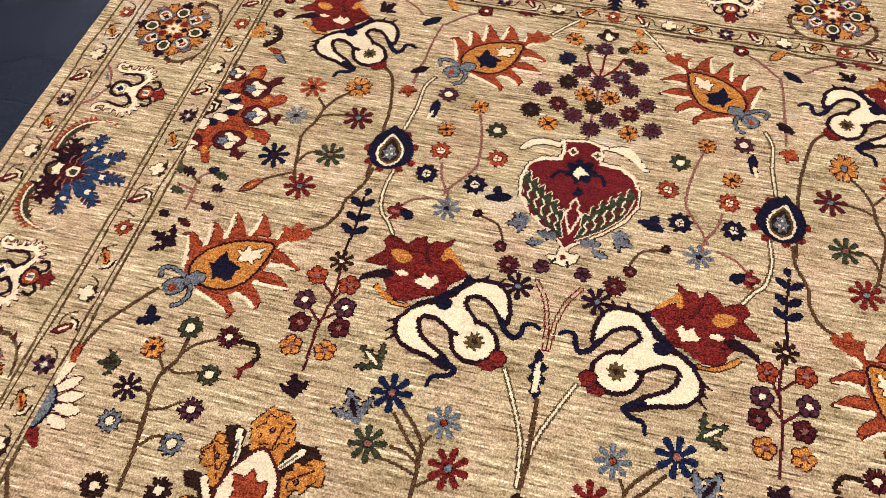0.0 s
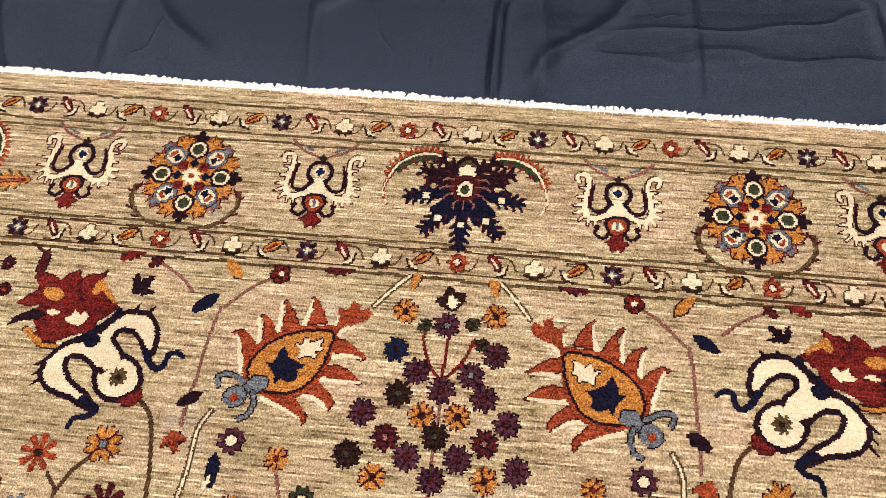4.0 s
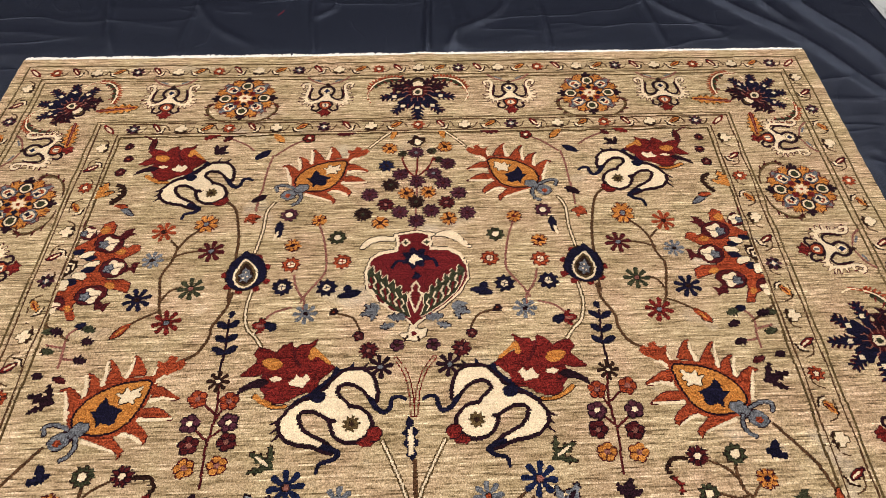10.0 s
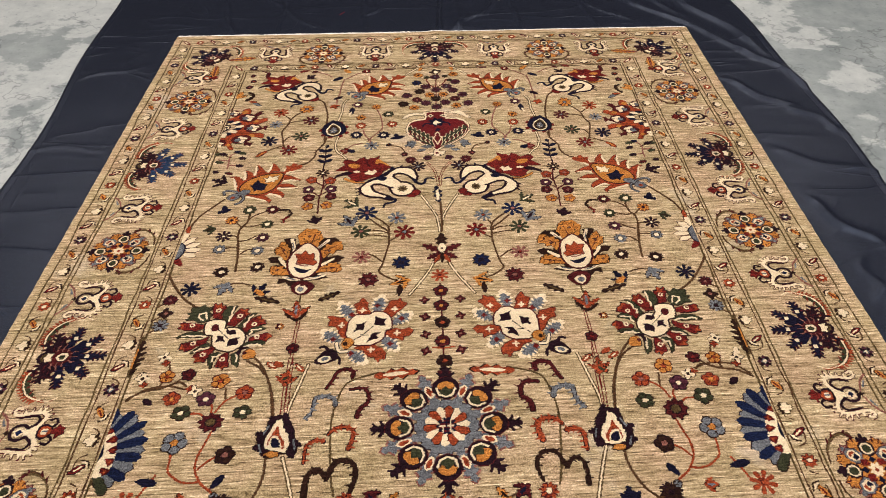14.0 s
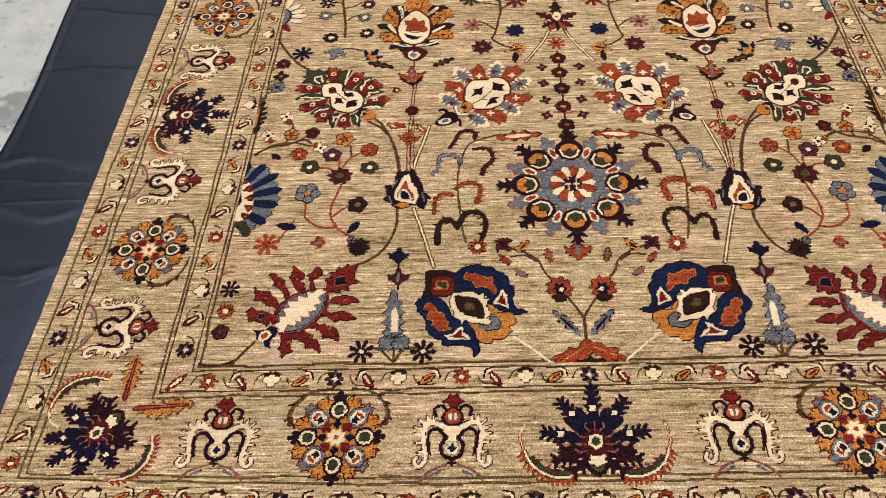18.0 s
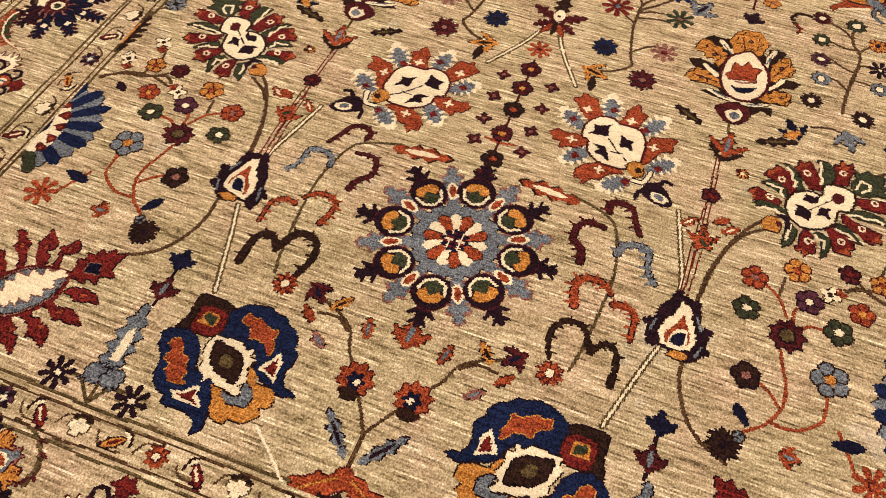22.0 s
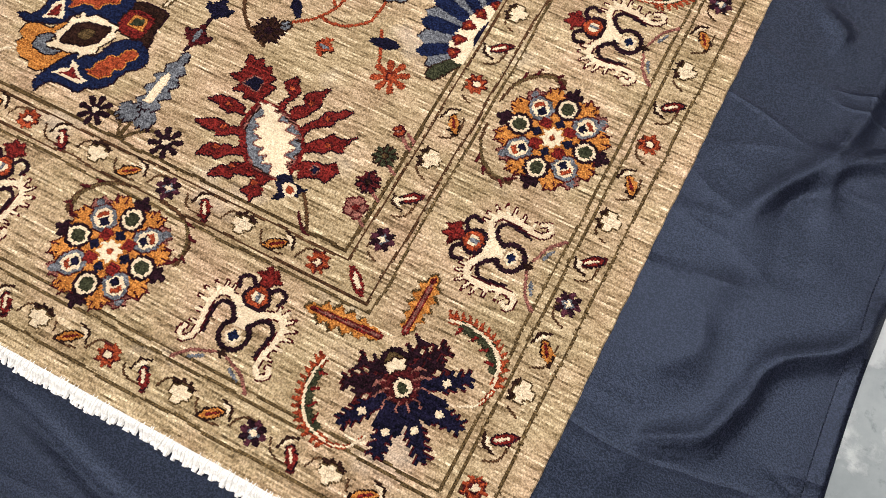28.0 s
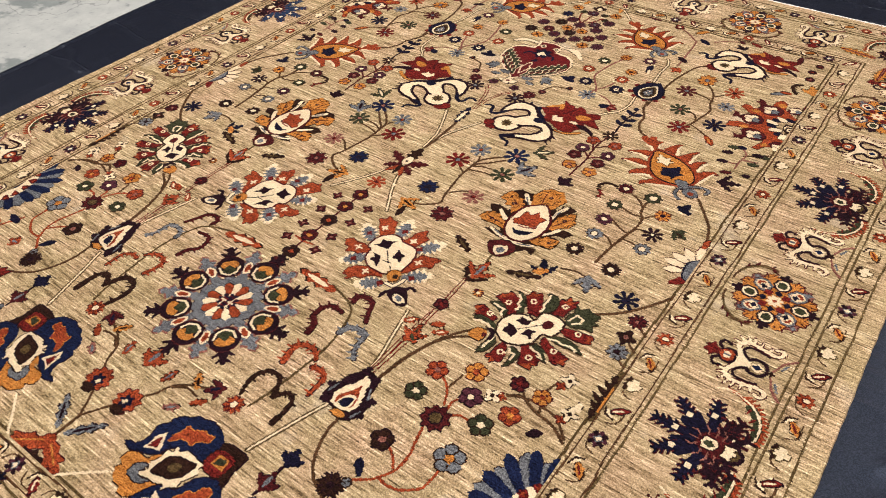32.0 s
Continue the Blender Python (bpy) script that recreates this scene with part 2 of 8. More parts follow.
def concrete():
    """Trowelled slab: grey-green body, pale flaked skin with ragged edges, dark specks and hairlines."""
    m, nt, bsdf = material("worn_concrete")
    tc = nt.nodes.new("ShaderNodeTexCoord")

    def noise_at(scale, detail, rough):
        n = node(nt, "ShaderNodeTexNoise", Scale=scale, Detail=detail, Roughness=rough)
        nt.links.new(tc.outputs["Object"], n.inputs["Vector"])
        return n.outputs["Fac"]

    def shaped(fac, stops):
        r = ramp(nt, stops)
        nt.links.new(fac, r.inputs[0])
        return r.outputs[0]

    body = shaped(noise_at(3.0, 8.0, 0.65), [(0.3, (0.15, 0.172, 0.168)), (0.7, (0.27, 0.292, 0.28))])
    uneven = nt.nodes.new("ShaderNodeSeparateXYZ")
    nt.links.new(tc.outputs["Object"], uneven.inputs[0])
    tilt = nt.nodes.new("ShaderNodeMath")  # less of the pale skin, so darker overall, towards larger x
    tilt.operation = "MULTIPLY_ADD"
    nt.links.new(uneven.outputs["X"], tilt.inputs[0])
    tilt.inputs[1].default_value = -0.028
    nt.links.new(noise_at(1.7, 9.0, 0.62), tilt.inputs[2])
    flake = shaped(tilt.outputs[0], [(0.50, (0, 0, 0)), (0.53, (1, 1, 1))])
    skin = mixrgb(nt, "MIX", flake, body, (0.37, 0.385, 0.365))
    speck = shaped(noise_at(26.0, 4.0, 0.7), [(0.30, (0.62, 0.64, 0.66)), (0.42, (1, 1, 1))])
    col = mixrgb(nt, "MULTIPLY", 1.0, skin, speck)
    mottle = shaped(noise_at(8.0, 9.0, 0.72), [(0.32, (0.80, 0.81, 0.83)), (0.66, (1.13, 1.13, 1.12))])
    col = mixrgb(nt, "MULTIPLY", 1.0, col, mottle)
    away = nt.nodes.new("ShaderNodeMath")  # hairline cracks along the level lines of a broad noise
    away.operation = "SUBTRACT"
    nt.links.new(noise_at(0.9, 6.0, 0.55), away.inputs[0])
    away.inputs[1].default_value = 0.5
    near = nt.nodes.new("ShaderNodeMath")
    near.operation = "ABSOLUTE"
    nt.links.new(away.outputs[0], near.inputs[0])
    crack = shaped(near.outputs[0], [(0.0, (0.45, 0.46, 0.47)), (0.004, (1, 1, 1))])
    col = mixrgb(nt, "MULTIPLY", 0.8, col, crack)
    nt.links.new(col, bsdf.inputs["Base Color"])
    bsdf.inputs["Roughness"].default_value = 0.6
    bump = node(nt, "ShaderNodeBump", Strength=0.4, Distance=0.004)
    nt.links.new(flake, bump.inputs["Height"])
    nt.links.new(bump.outputs[0], bsdf.inputs["Normal"])
    return m


CONCRETE = concrete()


def satin():
    """Black satin: fine woven tooth with its sparkle put into the colour, faint dusty smears, soft gloss."""
    m, nt, bsdf = material("black_satin_cloth")
    tc = nt.nodes.new("ShaderNodeTexCoord")
    fine = node(nt, "ShaderNodeTexNoise", Scale=360.0, Detail=4.0)
    dust = node(nt, "ShaderNodeTexNoise", Scale=5.0, Detail=7.0, Roughness=0.7)
    for n in (fine, dust):
        nt.links.new(tc.outputs["Object"], n.inputs["Vector"])
    # Woven grain; the threads' sparkle is painted in as paler dots.
    tooth = ramp(nt, [(0.42, (0.0005, 0.0007, 0.0018)), (0.62, (0.018, 0.021, 0.036))])
    nt.links.new(fine.outputs["Fac"], tooth.inputs[0])
    smear = ramp(nt, [(0.62, (0, 0, 0)), (0.85, (0.35, 0.35, 0.35))])
    nt.links.new(dust.outputs["Fac"], smear.inputs[0])
    nt.links.new(mixrgb(nt, "MIX", smear.outputs[0], tooth.outputs[0], (0.035, 0.038, 0.048)), bsdf.inputs["Base Color"])
    bsdf.inputs["Roughness"].default_value = 0.34
    bsdf.inputs["Specular IOR Level"].default_value = 0.33
    bsdf.inputs["Specular Tint"].default_value = (0.58, 0.72, 1.0, 1)
    fold = node(nt, "ShaderNodeTexNoise", Scale=1.0, Detail=3.0, Roughness=0.5, Distortion=0.25)  # pressed-in folds and wrinkles
    lie = nt.nodes.new("ShaderNodeMapping")
    lie.inputs["Rotation"].default_value = (0, 0, 0.95)
    lie.inputs["Scale"].default_value = (0.7, 2.9, 1.0)
    nt.links.new(tc.outputs["Object"], lie.inputs["Vector"])
    nt.links.new(lie.outputs[0], fold.inputs["Vector"])
    off = nt.nodes.new("ShaderNodeMath")
    off.operation = "SUBTRACT"
    nt.links.new(fold.outputs["Fac"], off.inputs[0])
    off.inputs[1].default_value = 0.5
    ridge = nt.nodes.new("ShaderNodeMath")
    ridge.operation = "ABSOLUTE"
    nt.links.new(off.outputs[0], ridge.inputs[0])
    sharp = ramp(nt, [(0.0, (1, 1, 1)), (0.016, (0.45, 0.45, 0.45)), (0.07, (0, 0, 0))])
    nt.links.new(ridge.outputs[0], sharp.inputs[0])
    crease = node(nt, "ShaderNodeBump", Strength=0.6, Distance=0.0045)
    nt.links.new(sharp.outputs[0], crease.inputs["Height"])
    bump = node(nt, "ShaderNodeBump", Strength=0.6, Distance=0.0012)
    nt.links.new(fine.outputs["Fac"], bump.inputs["Height"])
    fret = node(nt, "ShaderNodeTexNoise", Scale=1.0, Detail=2.0, Roughness=0.5, Distortion=0.6)  # small sharp wrinkles
    lie2 = nt.nodes.new("ShaderNodeMapping")
    lie2.inputs["Rotation"].default_value = (0, 0, -0.5)
    lie2.inputs["Scale"].default_value = (5.5, 2.4, 1.0)
    nt.links.new(tc.outputs["Object"], lie2.inputs["Vector"])
    nt.links.new(lie2.outputs[0], fret.inputs["Vector"])
    from_mid = nt.nodes.new("ShaderNodeMath")
    from_mid.operation = "SUBTRACT"
    nt.links.new(fret.outputs["Fac"], from_mid.inputs[0])
    from_mid.inputs[1].default_value = 0.5
    size = nt.nodes.new("ShaderNodeMath")
    size.operation = "ABSOLUTE"
    nt.links.new(from_mid.outputs[0], size.inputs[0])
    pinch = ramp(nt, [(0.0, (1, 1, 1)), (0.008, (0.4, 0.4, 0.4)), (0.03, (0, 0, 0))])
    nt.links.new(size.outputs[0], pinch.inputs[0])
    wrinkle = node(nt, "ShaderNodeBump", Strength=0.5, Distance=0.0028)
    where = ramp(nt, [(0.50, (0, 0, 0)), (0.66, (1, 1, 1))])  # only where the cloth was crumpled
    nt.links.new(dust.outputs["Fac"], where.inputs[0])
    nt.links.new(mixrgb(nt, "MULTIPLY", 1.0, pinch.outputs[0], where.outputs[0]), wrinkle.inputs["Height"])
    nt.links.new(crease.outputs[0], wrinkle.inputs["Normal"])
    nt.links.new(wrinkle.outputs[0], bump.inputs["Normal"])
    nt.links.new(bump.outputs[0], bsdf.inputs["Normal"])
    return m


CLOTH = satin()

# ---- the setting ----
def part(name, verts, faces, mat, parent=None, label=""):
    """One mesh object, under a thing or under a part of it."""
    me = bpy.data.meshes.new(name)
    me.from_pydata(verts, [], faces)
    me.materials.append(mat)
    ob = new(name, me)
    ob.parent = parent
    return tagged(ob, label)


def warp(u, v):
    """The rug lies a little askew: from its drawn plan to the place."""
    lag = 0.038 * np.clip((-0.5 - u) / 0.8, 0, 1) * np.clip((-0.72 - v) / 0.16, 0, 1)
    return u - 0.0203 + 0.0296 * v - 0.0037 * u * u - 0.0007 * v * v, v + 0.0033 * u - 0.0059 * u * v + lag


RUG_Z = 0.014
U0, U1, V0, V1 = -1.384, 1.396, -0.944, 2.512



def slab(name, lo, hi, mat, label, category):
    x0, y0, z0 = lo
    x1, y1, z1 = hi
    v = [(x0, y0, z0), (x1, y0, z0), (x1, y1, z0), (x0, y1, z0), (x0, y0, z1), (x1, y0, z1), (x1, y1, z1), (x0, y1, z1)]
    f = [(3, 2, 1, 0), (4, 5, 6, 7), (0, 1, 5, 4), (1, 2, 6, 5), (2, 3, 7, 6), (3, 0, 4, 7)]
    return tagged(part(name, v, f, mat), label, category, kind="structure")


slab("floor", (-8, -7, -0.2), (8, 9, 0), CONCRETE, "worn grey concrete hall floor with pale flaking patches", "floor")
# Ceiling and walls are unseen: added to close the hall and keep reflections dark.
slab("ceiling", (-8, -7, 4.5), (8, 9, 4.7), HALL_GREY, "plain grey ceiling, unseen, added to close the hall", "ceiling")
slab("wall_north", (-8, 9, 0), (8, 9.2, 4.5), HALL_GREY, "plain grey wall, unseen, added to close the hall", "wall")
slab("wall_south", (-8, -7.2, 0), (8, -7, 4.5), HALL_GREY, "plain grey wall, unseen, added to close the hall", "wall")
slab("wall_west", (-8.2, -7, 0), (-8, 9, 4.5), HALL_GREY, "plain grey wall, unseen, added to close the hall", "wall")
slab("wall_east", (8, -7, 0), (8.2, 9, 4.5), HALL_GREY, "plain grey wall, unseen, added to close the hall", "wall")

# ---- the rug: a knot-by-knot plan, in millimetres from the middle rosette ----
STEP = 2.75
NU, NV = round((U1 - U0) * 1000 / STEP), round((V1 - V0) * 1000 / STEP)
CU = U0 * 1000 + (np.arange(NU) + 0.5) * STEP
CV = V0 * 1000 + (np.arange(NV) + 0.5) * STEP
OWNER = np.zeros((NV, NU), np.int32)
WOBBLE = np.random.default_rng(5).normal(0, 0.9, (NV, NU // 5 + 1)).repeat(5, 1)[:, :NU]  # the weaver's hand: rows shift a little
PIECES = [("field", "ground", None, "")]  # name, wool, parent's number, label


def smooth(points, closed, steps=6):
    """A Catmull-Rom curve through the points."""
    p = [np.array(q, float) for q in points]
    n = len(p)
    out = []
    for i in range(n if closed else n - 1):
        a, b = p[i], p[(i + 1) % n]
        z = p[i - 1] if (closed or i) else a
        c = p[(i + 2) % n] if (closed or i + 2 < n) else b
        for k in range(steps):
            s = k / steps
            out.append(0.5 * (2 * a + (b - z) * s + (2 * z - 5 * a + 4 * b - c) * s * s + (3 * a - z - 3 * b + c) * s ** 3))
    if not closed:
        out.append(p[-1])
    return out


def window(pts, pad):
    lo, hi = np.min(pts, 0) - pad, np.max(pts, 0) + pad
    i0, i1 = np.searchsorted(CU, lo[0]), np.searchsorted(CU, hi[0])
    j0, j1 = np.searchsorted(CV, lo[1]), np.searchsorted(CV, hi[1])
    return slice(j0, j1), slice(i0, i1)


def inside(pts, pad=0.0):
    """The knots inside a closed outline: window and mask."""
    js, is_ = window(pts, pad)
    x, y = CU[is_][None, :] + WOBBLE[js, is_], CV[js][:, None]
    hit = np.zeros(x.shape, bool)
    a = np.array(pts)
    for (x0, y0), (x1, y1) in zip(a, np.roll(a, -1, 0)):
        if y0 != y1:
            hit ^= ((y0 > y) != (y1 > y)) & (x < (x1 - x0) * (y - y0) / (y1 - y0) + x0)
    return js, is_, hit


def along(pts, wide):
    """The knots within half of wide of a line; wide may be one number or one for each end."""
    w0, w1 = wide if isinstance(wide, tuple) else (wide, wide)
    js, is_ = window(pts, max(w0, w1))
    x, y = CU[is_][None, :] + 0.5 * WOBBLE[js, is_], CV[js][:, None]
    hit = np.zeros(x.shape, bool)
    n = len(pts) - 1
    for k in range(n):
        (x0, y0), (x1, y1) = pts[k], pts[k + 1]
        dx, dy = x1 - x0, y1 - y0
        s = np.clip(((x - x0) * dx + (y - y0) * dy) / max(dx * dx + dy * dy, 1e-6), 0, 1)
        half = (w0 + (w1 - w0) * (k + s) / n) / 2
        hit |= (x - x0 - s * dx) ** 2 + (y - y0 - s * dy) ** 2 < half * half
    return js, is_, hit


def grow(hit):
    g = hit.copy()
    g[1:] |= hit[:-1]
    g[:-1] |= hit[1:]
    g[:, 1:] |= hit[:, :-1]
    g[:, :-1] |= hit[:, 1:]
    return g


OUTLINED = {"petal", "spike", "blade", "leaf", "flame", "frill", "flower", "triangle", "field", "cup", "eye_white", "hooked_leaf", "bud"}


class Motif:
    """One woven figure. Its first shape is the figure's own mesh, the later ones are its parts."""

    def __init__(self, name, place=(0, 0), turn=0.0, size=1.0, mirror=False, label=""):
        self.name, self.place, self.label, self.root, self.under, self.outlined, self.joined = name, place, label, None, False, True, False
        c, s = math.cos(radians(turn)) * size, math.sin(radians(turn)) * size
        self.m, self.mirror, self.last = ((c, -s), (s, c)), mirror, None

    def put(self, p):
        x, y = p[0], p[1]
        x, y = self.m[0][0] * x + self.m[0][1] * y, self.m[1][0] * x + self.m[1][1] * y
        x, y = x + self.place[0], y + self.place[1]
        if not self.mirror:
            return x, y
        return -x, y + self.lag(-x, y)

    def lag(self, x, y):
        """The two halves of the field were not knotted quite alike: how much higher a twin sits."""
        if x < 0:
            return 30 * min(1, max(0, (-x - 400) / 70)) * min(1, max(0, (1010 + x) / 50)) * float(np.interp(y, (-560, -480, 0, 120, 250, 420, 650), (0.5, 1, 1, 0.5, 0.5, 0.2, 0)))
        far = ((x - 640) / 190) ** 2 + ((y - 1885) / 150) ** 2
        return 28 * math.exp(-far * far)

    def own(self, js, is_, hit, colour, part_name, join=False):
        if self.under:  # a stem passes below the flowers
            was = OWNER[js, is_]
            hit = hit & ((was < GROUNDS) | (was == (self.root or 0)))
        if join and self.last == (colour, part_name):
            OWNER[js, is_][hit] = len(PIECES) - 1
            return
        self.last = (colour, part_name)
        if self.root is None:
            PIECES.append((self.name, colour, 0, self.label))
            self.root = number = len(PIECES) - 1
            self.last = (colour, part_name)
        else:
            PIECES.append((part_name, colour, self.root, ""))
            number = len(PIECES) - 1
        OWNER[js, is_][hit] = number

    def lay(self, js, is_, hit, colour, part_name, edge=None, ewid=1):
        if edge is None and self.outlined and part_name in OUTLINED:
            edge = {"sky": "plum", "pink": "red", "rust": "maroon", "red": "plum", "ivory": "brown", "orange": "brown", "green": "brown"}.get(colour)
        if edge and edge != "none":
            g = hit
            for _ in range(ewid):
                g = grow(g)
            self.own(js, is_, g, edge, "outline")
        self.own(js, is_, hit, colour, part_name, self.joined)

    def poly(self, colour, part_name, pts, edge=None, ewid=1):
        self.lay(*inside([self.put(p) for p in pts], 16), colour, part_name, edge, ewid)

    def soft(self, colour, part_name, pts, edge=None, ewid=1):
        self.poly(colour, part_name, smooth(pts, True), edge, ewid)

    def line(self, colour, part_name, pts, w=6, edge=None, ewid=1):
        js, is_, hit = along([self.put(p) for p in pts], w)
        self.lay(js, is_, hit, colour, part_name, edge, ewid)

    def curve(self, colour, part_name, pts, w=6, edge=None, ewid=1):
        self.line(colour, part_name, smooth(pts, False), w, edge, ewid)

    def dots(self, colour, part_name, pts, r=8, edge=None, ewid=1):
        for p in pts:
            ring = [(p[0] + r * math.cos(a), p[1] + r * math.sin(a)) for a in np.arange(0, 6.28, 0.4)]
            self.poly(colour, part_name, ring, edge, ewid)

    def leaf(self, colour, part_name, pts, w=20, edge=None, ewid=1, teeth=0, fat=0.55):
        """A pointed leaf from its base to its tip, with toothed sides if teeth are given."""
        (x0, y0), (x1, y1) = pts
        dx, dy = x1 - x0, y1 - y0
        n = max(8, 2 * teeth)
        side = []
        for k in range(n + 1):
            s = k / n
            half = w / 2 * (math.sin(math.pi * min(1, (0.25 + 0.75 * s / fat) * 0.5)) if s < fat else math.cos(math.pi / 2 * (s - fat) / (1 - fat)) ** 0.8)
            if teeth:
                half *= 1.22 if k % 2 else 0.58
            side.append((s, half))
        d = math.hypot(dx, dy)
        nx, ny = -dy / d, dx / d
        ring = [(x0 + s * dx + h * nx, y0 + s * dy + h * ny) for s, h in side] + [(x0 + s * dx - h * nx, y0 + s * dy - h * ny) for s, h in reversed(side)]
        self.poly(colour, part_name, ring, edge, ewid)

    def bloom(self, colour, part_name, at, r, n, deep=0.25, turn=0.0, edge=None, ewid=1):
        """A lobed disc of n petals."""
        ring = []
        for k in range(n * 8):
            a = 2 * math.pi * k / (n * 8)
            q = r * (1 - deep + deep * math.cos(n * a))
            ring.append((at[0] + q * math.cos(a + turn), at[1] + q * math.sin(a + turn)))
        self.poly(colour, part_name, ring, edge, ewid)


def figure(fn, name, place, turn=0.0, size=1.0, both=True, label="", flip=False):
    """Weaves a figure, and its mirror twin on the other side of the rug's axis."""
    for mirror in ((False, True) if both else (False,)):
        fn(Motif(name, place, turn, size, mirror, label))


def by_two(fn, name, a0, b0, a1, b1, both=True, label=""):
    """The same figure again, so that its points a0 and b0 come to a1 and b1."""
    z = complex(b1[0] - a1[0], b1[1] - a1[1]) / complex(b0[0] - a0[0], b0[1] - a0[1])
    w = complex(*a1) - z * complex(*a0)
    figure(fn, name, (w.real, w.imag), math.degrees(math.atan2(z.imag, z.real)), abs(z), both, label)


def stem(colour, wide, both, pts):
    for mirror in ((False, True) if both else (False,)):
        m = Motif("stem", mirror=mirror)
        m.under = True
        if colour == "cord":
            m.curve("olive", "stem", pts, 12)
            m.curve("ivory", "core", pts, 5)
        elif colour == "twin":
            m.curve("red", "stem", pts, 12)
            m.curve("ground", "core", pts, 6)
        else:
            m.curve("umber" if colour == "brown" else colour, "stem", pts, max(6, wide * 0.8))


def floret(kind, u, v, r, both=1):
    for mirror in ((False, True) if both else (False,)):
        m = Motif("floret", (u, v), (u * 7 + v * 3) % 40 - 20, 1.0, mirror)
        bloomed(m, kind, r * (1.13 if not kind.endswith("five") and r >= 18 else 1.0))


def bloomed(m, kind, r):
    """Small flowers: kind is the petals' wool, then the heart's, then how the petals are cut."""
    petals, heart, cut = kind.split("_")
    m.outlined, m.joined = False, True
    petals = "violet" if petals == "plum" and cut != "star" else petals
    line = {"orange": "maroon", "rust": "maroon", "pink": "maroon", "violet": "plum", "maroon": "plum"}.get(petals, "brown" if petals not in ("brown", "plum", "navy") else "plum")
    around = [(math.cos(k * math.pi / 4 + 0.2), math.sin(k * math.pi / 4 + 0.2)) for k in range(8)]
    between = [(math.cos((k + 0.5) * math.pi / 4 + 0.2), math.sin((k + 0.5) * math.pi / 4 + 0.2)) for k in range(8)]
    if cut == "star":      # eight loose pointed petals
        for c, s in around:
            m.line(petals, "petals", [(r * 0.1 * c, r * 0.1 * s), (r * 1.02 * c, r * 1.02 * s)], (r * 0.22, r * 0.46))
        m.bloom(line, "ring", (0, 0), r * 0.32, 6, 0.1)
        m.bloom(heart, "heart", (0, 0), r * 0.24, 6, 0.1)
    elif cut == "ring":    # round flower with a pale ringed eye
        m.bloom(line, "outline", (0, 0), r + 2.5, 9, 0.12)
        m.bloom(petals, "petals", (0, 0), r, 9, 0.14)
        m.bloom(line, "ring", (0, 0), r * 0.52, 8, 0.05)
        m.bloom(heart, "heart", (0, 0), r * 0.40, 8, 0.05)
        for c, s in (around[::2] if petals in ("rust", "navy") else ()):
            m.line(petals, "eye", [(0, 0), (r * 0.3 * c, r * 0.3 * s)], 2.8)
    elif cut == "four":    # four round petals in a cross
        m.bloom(line, "outline", (0, 0), r + 2.5, 4, 0.22)
        m.bloom(petals, "petals", (0, 0), r, 4, 0.28)
        m.bloom(heart, "heart", (0, 0), r * 0.3, 4, 0.1)
    elif cut == "five":
        for k in range(5):
            a = k * 1.2566 + 0.5
            m.dots(line, "outline", [(r * 0.56 * math.cos(a), r * 0.56 * math.sin(a))], r * 0.44 + 3)
        for k in range(5):
            a = k * 1.2566 + 0.5
            m.dots(petals, "petals", [(r * 0.56 * math.cos(a), r * 0.56 * math.sin(a))], r * 0.44)
        m.bloom(petals, "petals", (0, 0), r * 0.56, 5, 0.1)
        for k in range(5):
            a = k * 1.2566 + 1.128
            m.line(line, "parting", [(r * 0.8 * math.cos(a), r * 0.8 * math.sin(a)), (r * 0.42 * math.cos(a), r * 0.42 * math.sin(a))], 3.0)
        m.bloom(line, "ring", (0, 0), r * 0.40, 5, 0.1)
        m.bloom(heart, "heart", (0, 0), r * 0.32, 5, 0.1)
    else:                  # eight petals round a ringed heart, parted by dark lines from the rim inwards
        m.bloom(line, "outline", (0, 0), r + 2.5, 8, 0.17, 0.2)
        m.bloom(petals, "petals", (0, 0), r * 0.98, 8, 0.17, 0.2)
        for c, s in (between if cut == "lobe" else between[::2]):
            m.line(line, "parting", [(r * 0.94 * c, r * 0.94 * s), (r * 0.5 * c, r * 0.5 * s)], 3.2)
        if cut == "cut":   # broad paired petals with a dark cross
            for c, s in between[::2]:
                m.line(line, "parting", [(r * 0.6 * c, r * 0.6 * s), (r * 0.2 * c, r * 0.2 * s)], 3.0)
            for c, s in between[1::2]:
                m.line(line, "parting", [(r * 0.94 * c, r * 0.94 * s), (r * 0.6 * c, r * 0.6 * s)], 2.9)
        wide = 0.36 if heart == "ivory" else 0.23
        m.bloom(line, "ring", (0, 0), r * (wide + 0.11), 6, 0.1)
        m.bloom(heart, "heart", (0, 0), r * wide, 6, 0.1)


